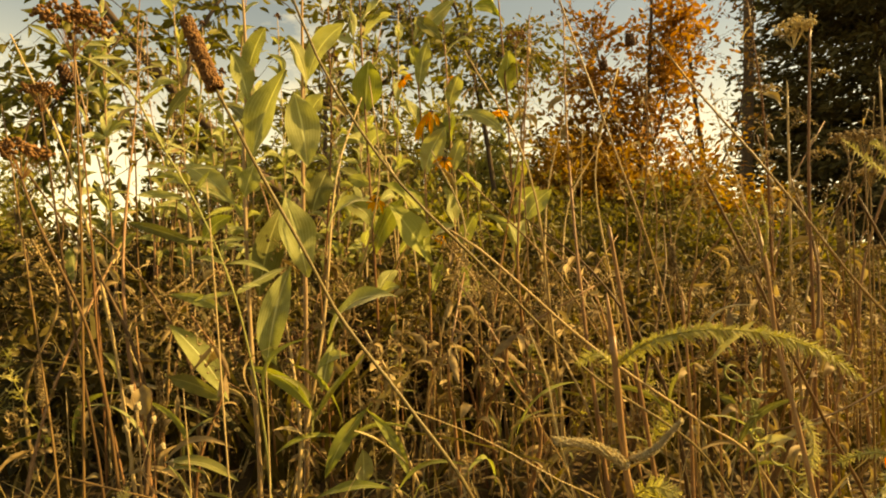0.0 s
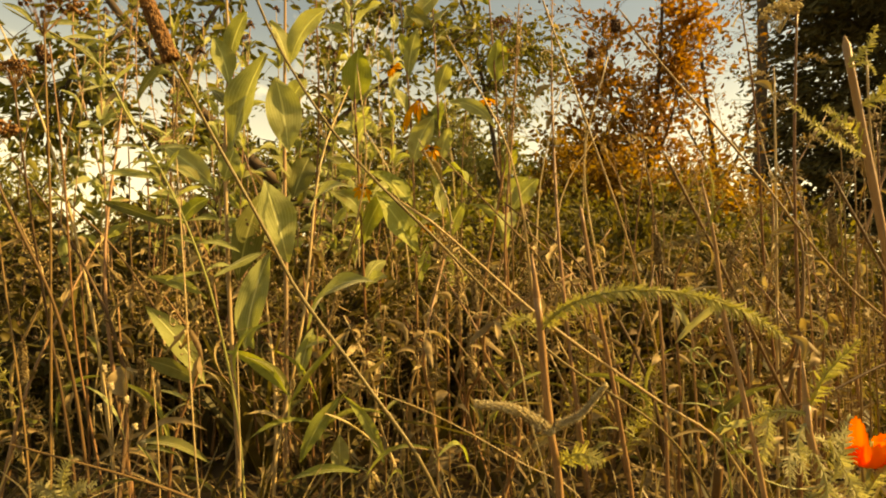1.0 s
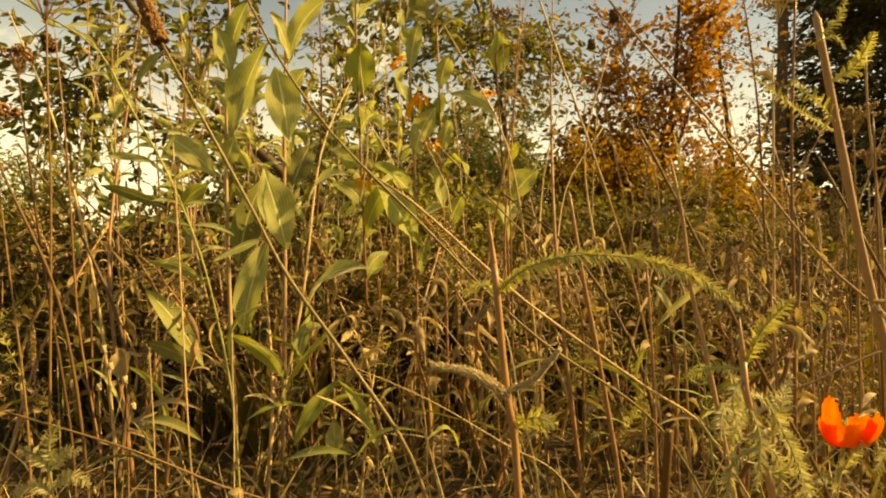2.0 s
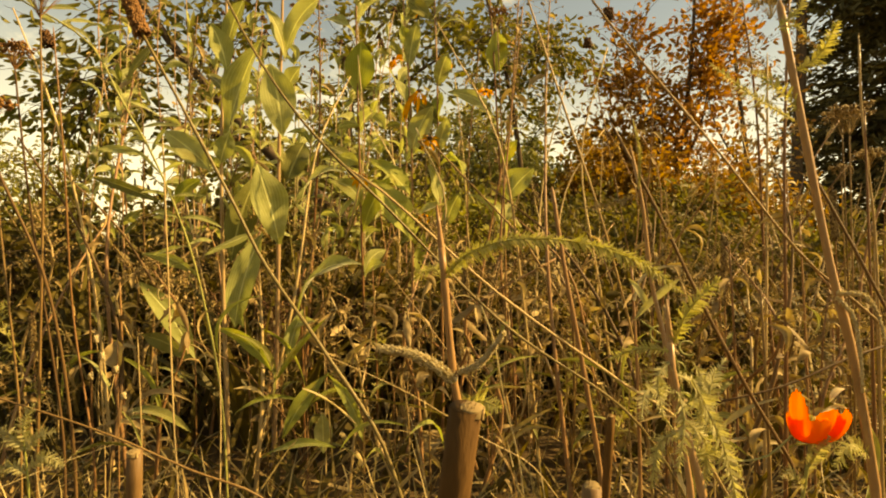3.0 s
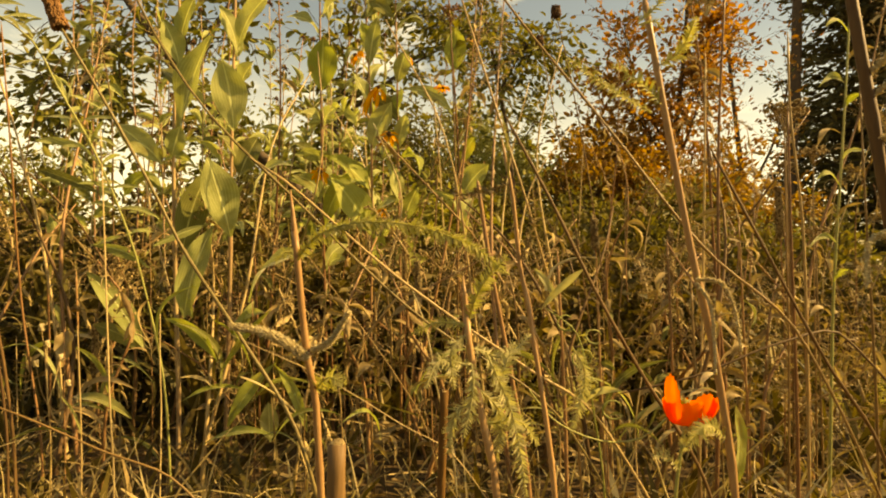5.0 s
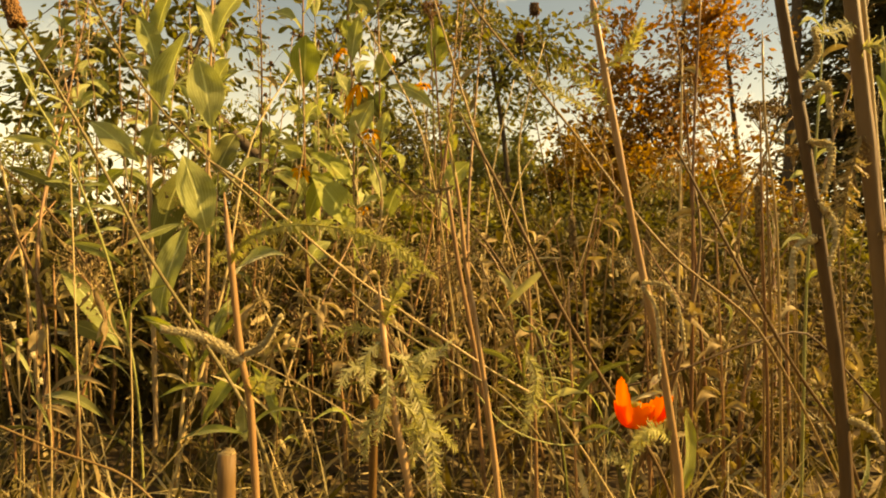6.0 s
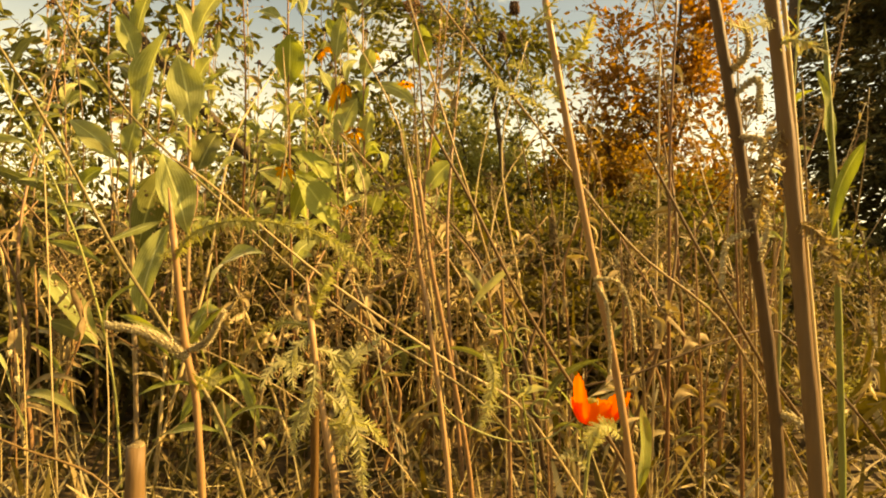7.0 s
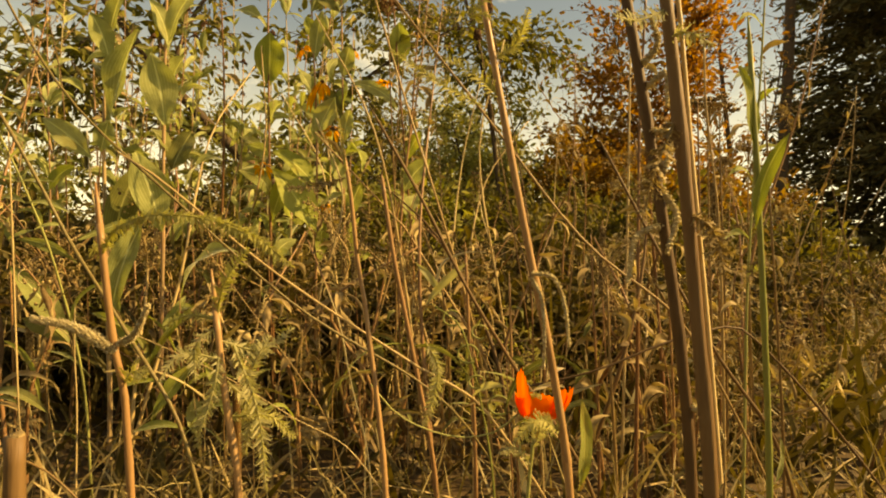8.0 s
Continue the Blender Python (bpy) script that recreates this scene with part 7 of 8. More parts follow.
leaf(curl_3, (0.072, 0.986, 0.119), (0.120, 0.964, 0.082), 0.015, WITHER, turn=-60, sag=0.49, fold=0.7)
curl_4 = stalk("curled_dry_plant", "short dry stem with curled brown leaves", "dry plant", [(0.200, 1.073, 0.000), (0.189, 1.049, 0.105), (0.183, 1.047, 0.207)], 0.0022, 0.0011, RUST, 8, 5, 'short curled dry plants')
leaf(curl_4, (0.189, 1.047, 0.190), (0.155, 1.030, 0.155), 0.013, WITHER, turn=-60, sag=0.33, fold=0.7)
leaf(curl_4, (0.189, 1.048, 0.139), (0.222, 1.027, 0.114), 0.012, WITHER, turn=0, sag=0.22, fold=0.7)
leaf(curl_4, (0.189, 1.050, 0.088), (0.155, 1.031, 0.097), 0.016, WITHER, turn=-60, sag=0.32, fold=0.7)
leaf(curl_4, (0.189, 1.051, 0.037), (0.237, 1.028, 0.021), 0.013, WITHER, turn=-60, sag=0.42, fold=0.7)
curl_5 = stalk("curled_dry_plant", "short dry stem with curled brown leaves", "dry plant", [(0.019, 1.269, 0.000), (0.010, 1.245, 0.170), (0.011, 1.242, 0.289)], 0.0022, 0.0011, TAN, 8, 5, 'short curled dry plants')
leaf(curl_5, (0.010, 1.243, 0.269), (-0.045, 1.225, 0.296), 0.016, WITHER, turn=0, sag=0.44, fold=0.7)
leaf(curl_5, (0.010, 1.244, 0.209), (0.070, 1.221, 0.189), 0.019, WITHER, turn=60, sag=0.47, fold=0.7)
leaf(curl_5, (0.010, 1.245, 0.150), (-0.035, 1.227, 0.170), 0.021, WITHER, turn=-60, sag=0.43, fold=0.7)
leaf(curl_5, (0.011, 1.247, 0.091), (0.037, 1.226, 0.065), 0.026, WITHER, turn=-60, sag=0.28, fold=0.7)
curl_6 = stalk("curled_dry_plant", "short dry stem with curled brown leaves", "dry plant", [(-0.275, 1.283, 0.000), (-0.280, 1.259, 0.170), (-0.284, 1.257, 0.289)], 0.0022, 0.0011, BRONZE, 8, 5, 'short curled dry plants')
leaf(curl_6, (-0.280, 1.257, 0.269), (-0.329, 1.240, 0.235), 0.024, WITHER, turn=-60, sag=0.24, fold=0.7)
leaf(curl_6, (-0.280, 1.258, 0.210), (-0.246, 1.236, 0.233), 0.014, WITHER, turn=0, sag=0.44, fold=0.7)
leaf(curl_6, (-0.280, 1.259, 0.150), (-0.305, 1.240, 0.172), 0.017, WITHER, turn=0, sag=0.36, fold=0.7)
leaf(curl_6, (-0.280, 1.261, 0.091), (-0.237, 1.239, 0.082), 0.016, WITHER, turn=-60, sag=0.25, fold=0.7)
curl_7 = stalk("curled_dry_plant", "short dry stem with curled brown leaves", "dry plant", [(0.701, 1.145, 0.000), (0.682, 1.122, 0.204), (0.694, 1.119, 0.315)], 0.0022, 0.0011, RUST, 8, 5, 'short curled dry plants')
leaf(curl_7, (0.682, 1.120, 0.296), (0.624, 1.103, 0.284), 0.022, WITHER, turn=-60, sag=0.44, fold=0.7)
leaf(curl_7, (0.682, 1.121, 0.241), (0.695, 1.101, 0.233), 0.013, WITHER, turn=60, sag=0.25, fold=0.7)
leaf(curl_7, (0.682, 1.123, 0.185), (0.620, 1.106, 0.195), 0.021, WITHER, turn=0, sag=0.42, fold=0.7)
leaf(curl_7, (0.682, 1.124, 0.129), (0.704, 1.102, 0.148), 0.021, WITHER, turn=0, sag=0.45, fold=0.7)
curl_8 = stalk("curled_dry_plant", "short dry stem with curled brown leaves", "dry plant", [(0.569, 1.084, 0.000), (0.552, 1.061, 0.167), (0.554, 1.059, 0.272)], 0.0022, 0.0011, TAN, 8, 5, 'short curled dry plants')
leaf(curl_8, (0.552, 1.059, 0.255), (0.517, 1.042, 0.238), 0.015, WITHER, turn=60, sag=0.29, fold=0.7)
leaf(curl_8, (0.552, 1.060, 0.202), (0.589, 1.039, 0.191), 0.018, WITHER, turn=-60, sag=0.38, fold=0.7)
leaf(curl_8, (0.552, 1.062, 0.150), (0.508, 1.044, 0.164), 0.012, WITHER, turn=60, sag=0.5, fold=0.7)
leaf(curl_8, (0.552, 1.063, 0.097), (0.569, 1.041, 0.121), 0.013, WITHER, turn=0, sag=0.35, fold=0.7)
curl_9 = stalk("curled_dry_plant", "short dry stem with curled brown leaves", "dry plant", [(0.852, 1.124, 0.000), (0.831, 1.101, 0.114), (0.829, 1.098, 0.224)], 0.0022, 0.0011, BRONZE, 8, 5, 'short curled dry plants')
leaf(curl_9, (0.830, 1.099, 0.206), (0.774, 1.082, 0.167), 0.013, WITHER, turn=-60, sag=0.21, fold=0.7)
leaf(curl_9, (0.831, 1.100, 0.151), (0.856, 1.078, 0.162), 0.021, WITHER, turn=0, sag=0.42, fold=0.7)
leaf(curl_9, (0.831, 1.101, 0.096), (0.777, 1.084, 0.108), 0.017, WITHER, turn=0, sag=0.27, fold=0.7)
leaf(curl_9, (0.831, 1.102, 0.041), (0.874, 1.080, 0.022), 0.013, WITHER, turn=-60, sag=0.35, fold=0.7)
curl_10 = stalk("curled_dry_plant", "short dry stem with curled brown leaves", "dry plant", [(0.453, 1.176, 0.000), (0.438, 1.152, 0.062), (0.444, 1.150, 0.174)], 0.0022, 0.0011, RUST, 8, 5, 'short curled dry plants')
leaf(curl_10, (0.437, 1.150, 0.156), (0.378, 1.134, 0.132), 0.023, WITHER, turn=60, sag=0.45, fold=0.7)
leaf(curl_10, (0.438, 1.152, 0.099), (0.465, 1.130, 0.092), 0.019, WITHER, turn=0, sag=0.38, fold=0.7)
leaf(curl_10, (0.438, 1.153, 0.043), (0.376, 1.137, -0.002), 0.025, WITHER, turn=-60, sag=0.25, fold=0.7)
leaf(curl_10, (0.438, 1.154, -0.013), (0.463, 1.134, -0.050), 0.021, WITHER, turn=-60, sag=0.37, fold=0.7)
curl_11 = stalk("curled_dry_plant", "short dry stem with curled brown leaves", "dry plant", [(-0.748, 1.304, 0.000), (-0.745, 1.279, 0.160), (-0.733, 1.276, 0.278)], 0.0022, 0.0011, TAN, 8, 5, 'short curled dry plants')
leaf(curl_11, (-0.746, 1.277, 0.258), (-0.779, 1.258, 0.279), 0.026, WITHER, turn=60, sag=0.33, fold=0.7)
leaf(curl_11, (-0.746, 1.278, 0.199), (-0.682, 1.255, 0.199), 0.021, WITHER, turn=-60, sag=0.28, fold=0.7)
leaf(curl_11, (-0.745, 1.280, 0.140), (-0.797, 1.262, 0.144), 0.017, WITHER, turn=-60, sag=0.47, fold=0.7)
leaf(curl_11, (-0.745, 1.281, 0.081), (-0.689, 1.258, 0.093), 0.022, WITHER, turn=60, sag=0.31, fold=0.7)
curl_12 = stalk("curled_dry_plant", "short dry stem with curled brown leaves", "dry plant", [(0.767, 1.019, 0.000), (0.747, 0.996, 0.188), (0.751, 0.993, 0.288)], 0.0022, 0.0011, BRONZE, 8, 5, 'short curled dry plants')
leaf(curl_12, (0.746, 0.994, 0.272), (0.702, 0.976, 0.285), 0.015, WITHER, turn=0, sag=0.23, fold=0.7)
leaf(curl_12, (0.746, 0.995, 0.221), (0.787, 0.973, 0.233), 0.015, WITHER, turn=60, sag=0.48, fold=0.7)
leaf(curl_12, (0.747, 0.996, 0.171), (0.688, 0.979, 0.198), 0.017, WITHER, turn=-60, sag=0.32, fold=0.7)
leaf(curl_12, (0.747, 0.997, 0.121), (0.769, 0.976, 0.118), 0.022, WITHER, turn=60, sag=0.24, fold=0.7)
curl_13 = stalk("curled_dry_plant", "short dry stem with curled brown leaves", "dry plant", [(0.804, 0.993, 0.000), (0.800, 0.989, 0.073), (0.779, 0.966, 0.244), (0.757, 0.965, 0.342)], 0.0022, 0.0011, RUST, 8, 5, 'short curled dry plants')
leaf(curl_13, (0.778, 0.965, 0.326), (0.737, 0.947, 0.311), 0.021, WITHER, turn=0, sag=0.36, fold=0.7)
leaf(curl_13, (0.779, 0.966, 0.277), (0.787, 0.945, 0.290), 0.015, WITHER, turn=60, sag=0.27, fold=0.7)
leaf(curl_13, (0.779, 0.967, 0.228), (0.725, 0.950, 0.197), 0.017, WITHER, turn=0, sag=0.47, fold=0.7)
leaf(curl_13, (0.779, 0.968, 0.179), (0.786, 0.948, 0.166), 0.012, WITHER, turn=60, sag=0.5, fold=0.7)
blade_clump_0 = stalk("grass_clump", "clump of dry arching grass blades among the stems", "grass", [(-0.794, 1.222, 0.000), (-0.793, 1.209, 0.114), (-0.800, 1.206, 0.253)], 0.0015, 0.0008, TAN, 8, 5, 'low clumps of arching grass')
leaf(blade_clump_0, (-0.783, 1.208, 0.145), (-0.953, 1.186, 0.111), 0.012, LIME, turn=-60, sag=0.19, fold=0.5)
leaf(blade_clump_0, (-0.783, 1.208, 0.123), (-0.663, 1.172, 0.257), 0.015, LIME, turn=30, sag=0.3, fold=0.5)
leaf(blade_clump_0, (-0.804, 1.209, 0.149), (-0.879, 1.259, 0.077), 0.015, SAGE, turn=-60, sag=0.34, fold=0.5)
leaf(blade_clump_0, (-0.797, 1.210, 0.079), (-0.901, 1.203, 0.196), 0.011, WITHER, turn=-60, sag=0.21, fold=0.5)
blade_clump_1 = stalk("grass_clump", "clump of dry arching grass blades among the stems", "grass", [(-0.727, 1.237, 0.000), (-0.726, 1.224, 0.101), (-0.740, 1.224, 0.143)], 0.0015, 0.0008, BRONZE, 8, 5, 'low clumps of arching grass')
leaf(blade_clump_1, (-0.732, 1.226, 0.049), (-0.758, 1.202, 0.062), 0.012, STRAW, turn=30, sag=0.32, fold=0.5)
leaf(blade_clump_1, (-0.731, 1.226, 0.034), (-0.579, 1.237, 0.130), 0.014, WITHER, turn=-20, sag=0.06, fold=0.5)
leaf(blade_clump_1, (-0.717, 1.223, 0.122), (-0.550, 1.148, 0.255), 0.014, STRAW, turn=-60, sag=0.36, fold=0.5)
blade_clump_2 = stalk("grass_clump", "clump of dry arching grass blades among the stems", "grass", [(-0.492, 0.943, 0.000), (-0.491, 0.940, 0.061), (-0.490, 0.928, 0.164), (-0.496, 0.924, 0.314)], 0.0015, 0.0008, RUST, 8, 5, 'low clumps of arching grass')
leaf(blade_clump_2, (-0.488, 0.927, 0.172), (-0.387, 0.882, 0.184), 0.008, SAGE, turn=-20, sag=0.1, fold=0.5)
leaf(blade_clump_2, (-0.494, 0.927, 0.189), (-0.662, 0.985, 0.268), 0.011, SAGE, turn=70, sag=0.25, fold=0.5)
leaf(blade_clump_2, (-0.483, 0.927, 0.171), (-0.351, 0.919, 0.213), 0.012, WITHER, turn=-20, sag=0.27, fold=0.5)
blade_clump_3 = stalk("grass_clump", "clump of dry arching grass blades among the stems", "grass", [(-0.393, 0.840, 0.000), (-0.393, 0.833, 0.116), (-0.392, 0.821, 0.208), (-0.401, 0.818, 0.332)], 0.0015, 0.0008, TAN, 8, 5, 'low clumps of arching grass')
leaf(blade_clump_3, (-0.388, 0.822, 0.156), (-0.423, 0.817, 0.223), 0.008, DULL, turn=70, sag=0.06, fold=0.5)
leaf(blade_clump_3, (-0.398, 0.822, 0.158), (-0.477, 0.780, 0.160), 0.010, DULL, turn=-60, sag=0.2, fold=0.5)
blade_clump_4 = stalk("grass_clump", "clump of dry arching grass blades among the stems", "grass", [(-0.468, 1.049, 0.000), (-0.467, 1.036, 0.131), (-0.473, 1.036, 0.158)], 0.0015, 0.0008, BRONZE, 8, 5, 'low clumps of arching grass')
leaf(blade_clump_4, (-0.467, 1.037, 0.095), (-0.603, 1.038, 0.124), 0.012, WITHER, turn=30, sag=0.22, fold=0.5)
leaf(blade_clump_4, (-0.459, 1.036, 0.118), (-0.415, 1.070, 0.236), 0.008, DULL, turn=-20, sag=0.41, fold=0.5)
leaf(blade_clump_4, (-0.464, 1.037, 0.089), (-0.398, 1.103, 0.022), 0.009, SAGE, turn=30, sag=0.16, fold=0.5)
leaf(blade_clump_4, (-0.465, 1.036, 0.122), (-0.585, 1.075, 0.265), 0.012, LIME, turn=-20, sag=0.23, fold=0.5)
blade_clump_5 = stalk("grass_clump", "clump of dry arching grass blades among the stems", "grass", [(-0.469, 1.212, 0.000), (-0.470, 1.209, 0.070), (-0.471, 1.196, 0.198), (-0.481, 1.192, 0.389)], 0.0015, 0.0008, RUST, 8, 5, 'low clumps of arching grass')
leaf(blade_clump_5, (-0.474, 1.196, 0.219), (-0.417, 1.252, 0.273), 0.009, STRAW, turn=-60, sag=0.43, fold=0.5)
leaf(blade_clump_5, (-0.478, 1.196, 0.222), (-0.388, 1.142, 0.228), 0.010, STRAW, turn=30, sag=0.33, fold=0.5)
leaf(blade_clump_5, (-0.465, 1.197, 0.166), (-0.586, 1.178, 0.227), 0.016, SAGE, turn=70, sag=0.12, fold=0.5)
blade_clump_6 = stalk("grass_clump", "clump of dry arching grass blades among the stems", "grass", [(-0.280, 0.880, 0.000), (-0.281, 0.870, 0.189), (-0.281, 0.857, 0.285), (-0.284, 0.856, 0.365)], 0.0015, 0.0008, TAN, 8, 5, 'low clumps of arching grass')
leaf(blade_clump_6, (-0.286, 0.857, 0.296), (-0.244, 0.867, 0.402), 0.006, WITHER, turn=70, sag=0.5, fold=0.5)
leaf(blade_clump_6, (-0.280, 0.857, 0.295), (-0.212, 0.853, 0.413), 0.009, LIME, turn=-20, sag=0.29, fold=0.5)
blade_clump_7 = stalk("grass_clump", "clump of dry arching grass blades among the stems", "grass", [(-0.243, 1.023, 0.000), (-0.244, 1.017, 0.108), (-0.246, 1.005, 0.218), (-0.236, 1.003, 0.275)], 0.0015, 0.0008, BRONZE, 8, 5, 'low clumps of arching grass')
leaf(blade_clump_7, (-0.238, 1.005, 0.183), (-0.297, 0.935, 0.338), 0.013, DULL, turn=30, sag=0.25, fold=0.5)
leaf(blade_clump_7, (-0.247, 1.005, 0.202), (-0.301, 0.976, 0.227), 0.008, STRAW, turn=30, sag=0.16, fold=0.5)
leaf(blade_clump_7, (-0.236, 1.004, 0.226), (-0.132, 0.982, 0.364), 0.013, LIME, turn=30, sag=0.06, fold=0.5)
blade_clump_8 = stalk("grass_clump", "clump of dry arching grass blades among the stems", "grass", [(-0.172, 1.048, 0.000), (-0.173, 1.043, 0.111), (-0.176, 1.030, 0.224), (-0.185, 1.027, 0.377)], 0.0015, 0.0008, RUST, 8, 5, 'low clumps of arching grass')
leaf(blade_clump_8, (-0.175, 1.031, 0.190), (-0.301, 0.983, 0.178), 0.012, LIME, turn=30, sag=0.16, fold=0.5)
leaf(blade_clump_8, (-0.175, 1.031, 0.205), (-0.306, 1.099, 0.329), 0.010, LIME, turn=-60, sag=0.2, fold=0.5)
leaf(blade_clump_8, (-0.178, 1.031, 0.173), (-0.046, 0.990, 0.221), 0.010, SAGE, turn=30, sag=0.19, fold=0.5)
blade_clump_9 = stalk("grass_clump", "clump of dry arching grass blades among the stems", "grass", [(-0.142, 1.083, 0.000), (-0.143, 1.079, 0.079), (-0.146, 1.067, 0.196), (-0.152, 1.064, 0.312)], 0.0015, 0.0008, TAN, 8, 5, 'low clumps of arching grass')
leaf(blade_clump_9, (-0.144, 1.067, 0.160), (-0.037, 0.990, 0.333), 0.012, STRAW, turn=-20, sag=0.12, fold=0.5)
leaf(blade_clump_9, (-0.147, 1.066, 0.218), (-0.032, 1.062, 0.274), 0.008, DULL, turn=-20, sag=0.2, fold=0.5)
blade_clump_10 = stalk("grass_clump", "clump of dry arching grass blades among the stems", "grass", [(-0.040, 0.941, 0.000), (-0.041, 0.938, 0.053), (-0.044, 0.926, 0.157), (-0.039, 0.924, 0.226)], 0.0015, 0.0008, BRONZE, 8, 5, 'low clumps of arching grass')
leaf(blade_clump_10, (-0.037, 0.927, 0.107), (-0.172, 1.009, 0.060), 0.007, DULL, turn=70, sag=0.29, fold=0.5)
leaf(blade_clump_10, (-0.042, 0.926, 0.161), (-0.141, 0.857, 0.259), 0.010, STRAW, turn=70, sag=0.06, fold=0.5)
leaf(blade_clump_10, (-0.045, 0.927, 0.105), (-0.013, 0.982, 0.098), 0.007, LIME, turn=30, sag=0.45, fold=0.5)
blade_clump_11 = stalk("grass_clump", "clump of dry arching grass blades among the stems", "grass", [(-0.007, 1.161, 0.000), (-0.008, 1.158, 0.065), (-0.012, 1.146, 0.190), (-0.001, 1.144, 0.250)], 0.0015, 0.0008, RUST, 8, 5, 'low clumps of arching grass')
leaf(blade_clump_11, (-0.011, 1.145, 0.209), (-0.062, 1.101, 0.172), 0.008, DULL, turn=-20, sag=0.3, fold=0.5)
leaf(blade_clump_11, (-0.007, 1.146, 0.157), (0.096, 1.138, 0.196), 0.007, DULL, turn=30, sag=0.12, fold=0.5)
blade_clump_12 = stalk("grass_clump", "clump of dry arching grass blades among the stems", "grass", [(0.049, 0.837, 0.000), (0.046, 0.830, 0.121), (0.043, 0.818, 0.214), (0.034, 0.817, 0.278)], 0.0015, 0.0008, TAN, 8, 5, 'low clumps of arching grass')
leaf(blade_clump_12, (0.044, 0.818, 0.210), (-0.073, 0.835, 0.157), 0.008, LIME, turn=30, sag=0.22, fold=0.5)
leaf(blade_clump_12, (0.036, 0.819, 0.188), (0.101, 0.893, 0.148), 0.011, LIME, turn=-60, sag=0.37, fold=0.5)
blade_clump_13 = stalk("grass_clump", "clump of dry arching grass blades among the stems", "grass", [(0.150, 0.991, 0.000), (0.148, 0.987, 0.079), (0.143, 0.975, 0.189), (0.149, 0.973, 0.275)], 0.0015, 0.0008, BRONZE, 8, 5, 'low clumps of arching grass')
leaf(blade_clump_13, (0.136, 0.975, 0.218), (0.250, 0.913, 0.257), 0.010, STRAW, turn=70, sag=0.12, fold=0.5)
leaf(blade_clump_13, (0.152, 0.974, 0.208), (0.284, 0.992, 0.303), 0.009, LIME, turn=-60, sag=0.19, fold=0.5)
leaf(blade_clump_13, (0.137, 0.976, 0.143), (0.227, 1.001, 0.249), 0.007, DULL, turn=-20, sag=0.29, fold=0.5)
blade_clump_14 = stalk("grass_clump", "clump of dry arching grass blades among the stems", "grass", [(0.200, 1.044, 0.000), (0.199, 1.043, 0.032), (0.194, 1.030, 0.147), (0.202, 1.028, 0.250)], 0.0015, 0.0008, RUST, 8, 5, 'low clumps of arching grass')
leaf(blade_clump_14, (0.199, 1.030, 0.168), (0.326, 1.068, 0.190), 0.008, WITHER, turn=70, sag=0.48, fold=0.5)
leaf(blade_clump_14, (0.187, 1.031, 0.123), (0.265, 0.962, 0.295), 0.007, WITHER, turn=70, sag=0.47, fold=0.5)
leaf(blade_clump_14, (0.184, 1.032, 0.101), (0.048, 1.043, 0.244), 0.009, WITHER, turn=70, sag=0.46, fold=0.5)
leaf(blade_clump_14, (0.203, 1.031, 0.108), (0.299, 0.948, 0.217), 0.008, STRAW, turn=-20, sag=0.07, fold=0.5)
blade_clump_15 = stalk("grass_clump", "clump of dry arching grass blades among the stems", "grass", [(0.283, 1.124, 0.000), (0.281, 1.120, 0.104), (0.274, 1.107, 0.226), (0.284, 1.102, 0.408)], 0.0015, 0.0008, TAN, 8, 5, 'low clumps of arching grass')
leaf(blade_clump_15, (0.263, 1.107, 0.239), (0.164, 1.071, 0.291), 0.008, STRAW, turn=-60, sag=0.38, fold=0.5)
leaf(blade_clump_15, (0.263, 1.109, 0.171), (0.128, 1.082, 0.292), 0.008, DULL, turn=-20, sag=0.42, fold=0.5)
leaf(blade_clump_15, (0.285, 1.108, 0.173), (0.425, 1.059, 0.162), 0.011, STRAW, turn=70, sag=0.3, fold=0.5)
blade_clump_16 = stalk("grass_clump", "clump of dry arching grass blades among the stems", "grass", [(0.361, 1.047, 0.000), (0.360, 1.046, 0.025), (0.353, 1.034, 0.141), (0.362, 1.029, 0.315)], 0.0015, 0.0008, BRONZE, 8, 5, 'low clumps of arching grass')
leaf(blade_clump_16, (0.345, 1.034, 0.141), (0.223, 1.052, 0.094), 0.009, STRAW, turn=-20, sag=0.3, fold=0.5)
leaf(blade_clump_16, (0.349, 1.033, 0.173), (0.453, 1.013, 0.156), 0.007, SAGE, turn=-60, sag=0.17, fold=0.5)
leaf(blade_clump_16, (0.363, 1.034, 0.102), (0.410, 0.959, 0.161), 0.013, WITHER, turn=30, sag=0.08, fold=0.5)
leaf(blade_clump_16, (0.345, 1.035, 0.083), (0.443, 1.061, 0.121), 0.012, DULL, turn=-60, sag=0.41, fold=0.5)
blade_clump_17 = stalk("grass_clump", "clump of dry arching grass blades among the stems", "grass", [(0.476, 1.260, 0.000), (0.468, 1.247, 0.058), (0.481, 1.245, 0.110)], 0.0015, 0.0008, RUST, 8, 5, 'low clumps of arching grass')
leaf(blade_clump_17, (0.465, 1.249, -0.018), (0.621, 1.217, 0.181), 0.015, STRAW, turn=-20, sag=0.07, fold=0.5)
leaf(blade_clump_17, (0.464, 1.246, 0.073), (0.276, 1.262, 0.223), 0.011, DULL, turn=-60, sag=0.24, fold=0.5)
leaf(blade_clump_17, (0.464, 1.246, 0.088), (0.654, 1.225, -0.000), 0.016, STRAW, turn=30, sag=0.17, fold=0.5)
leaf(blade_clump_17, (0.465, 1.247, 0.028), (0.560, 1.228, 0.029), 0.010, LIME, turn=-60, sag=0.26, fold=0.5)
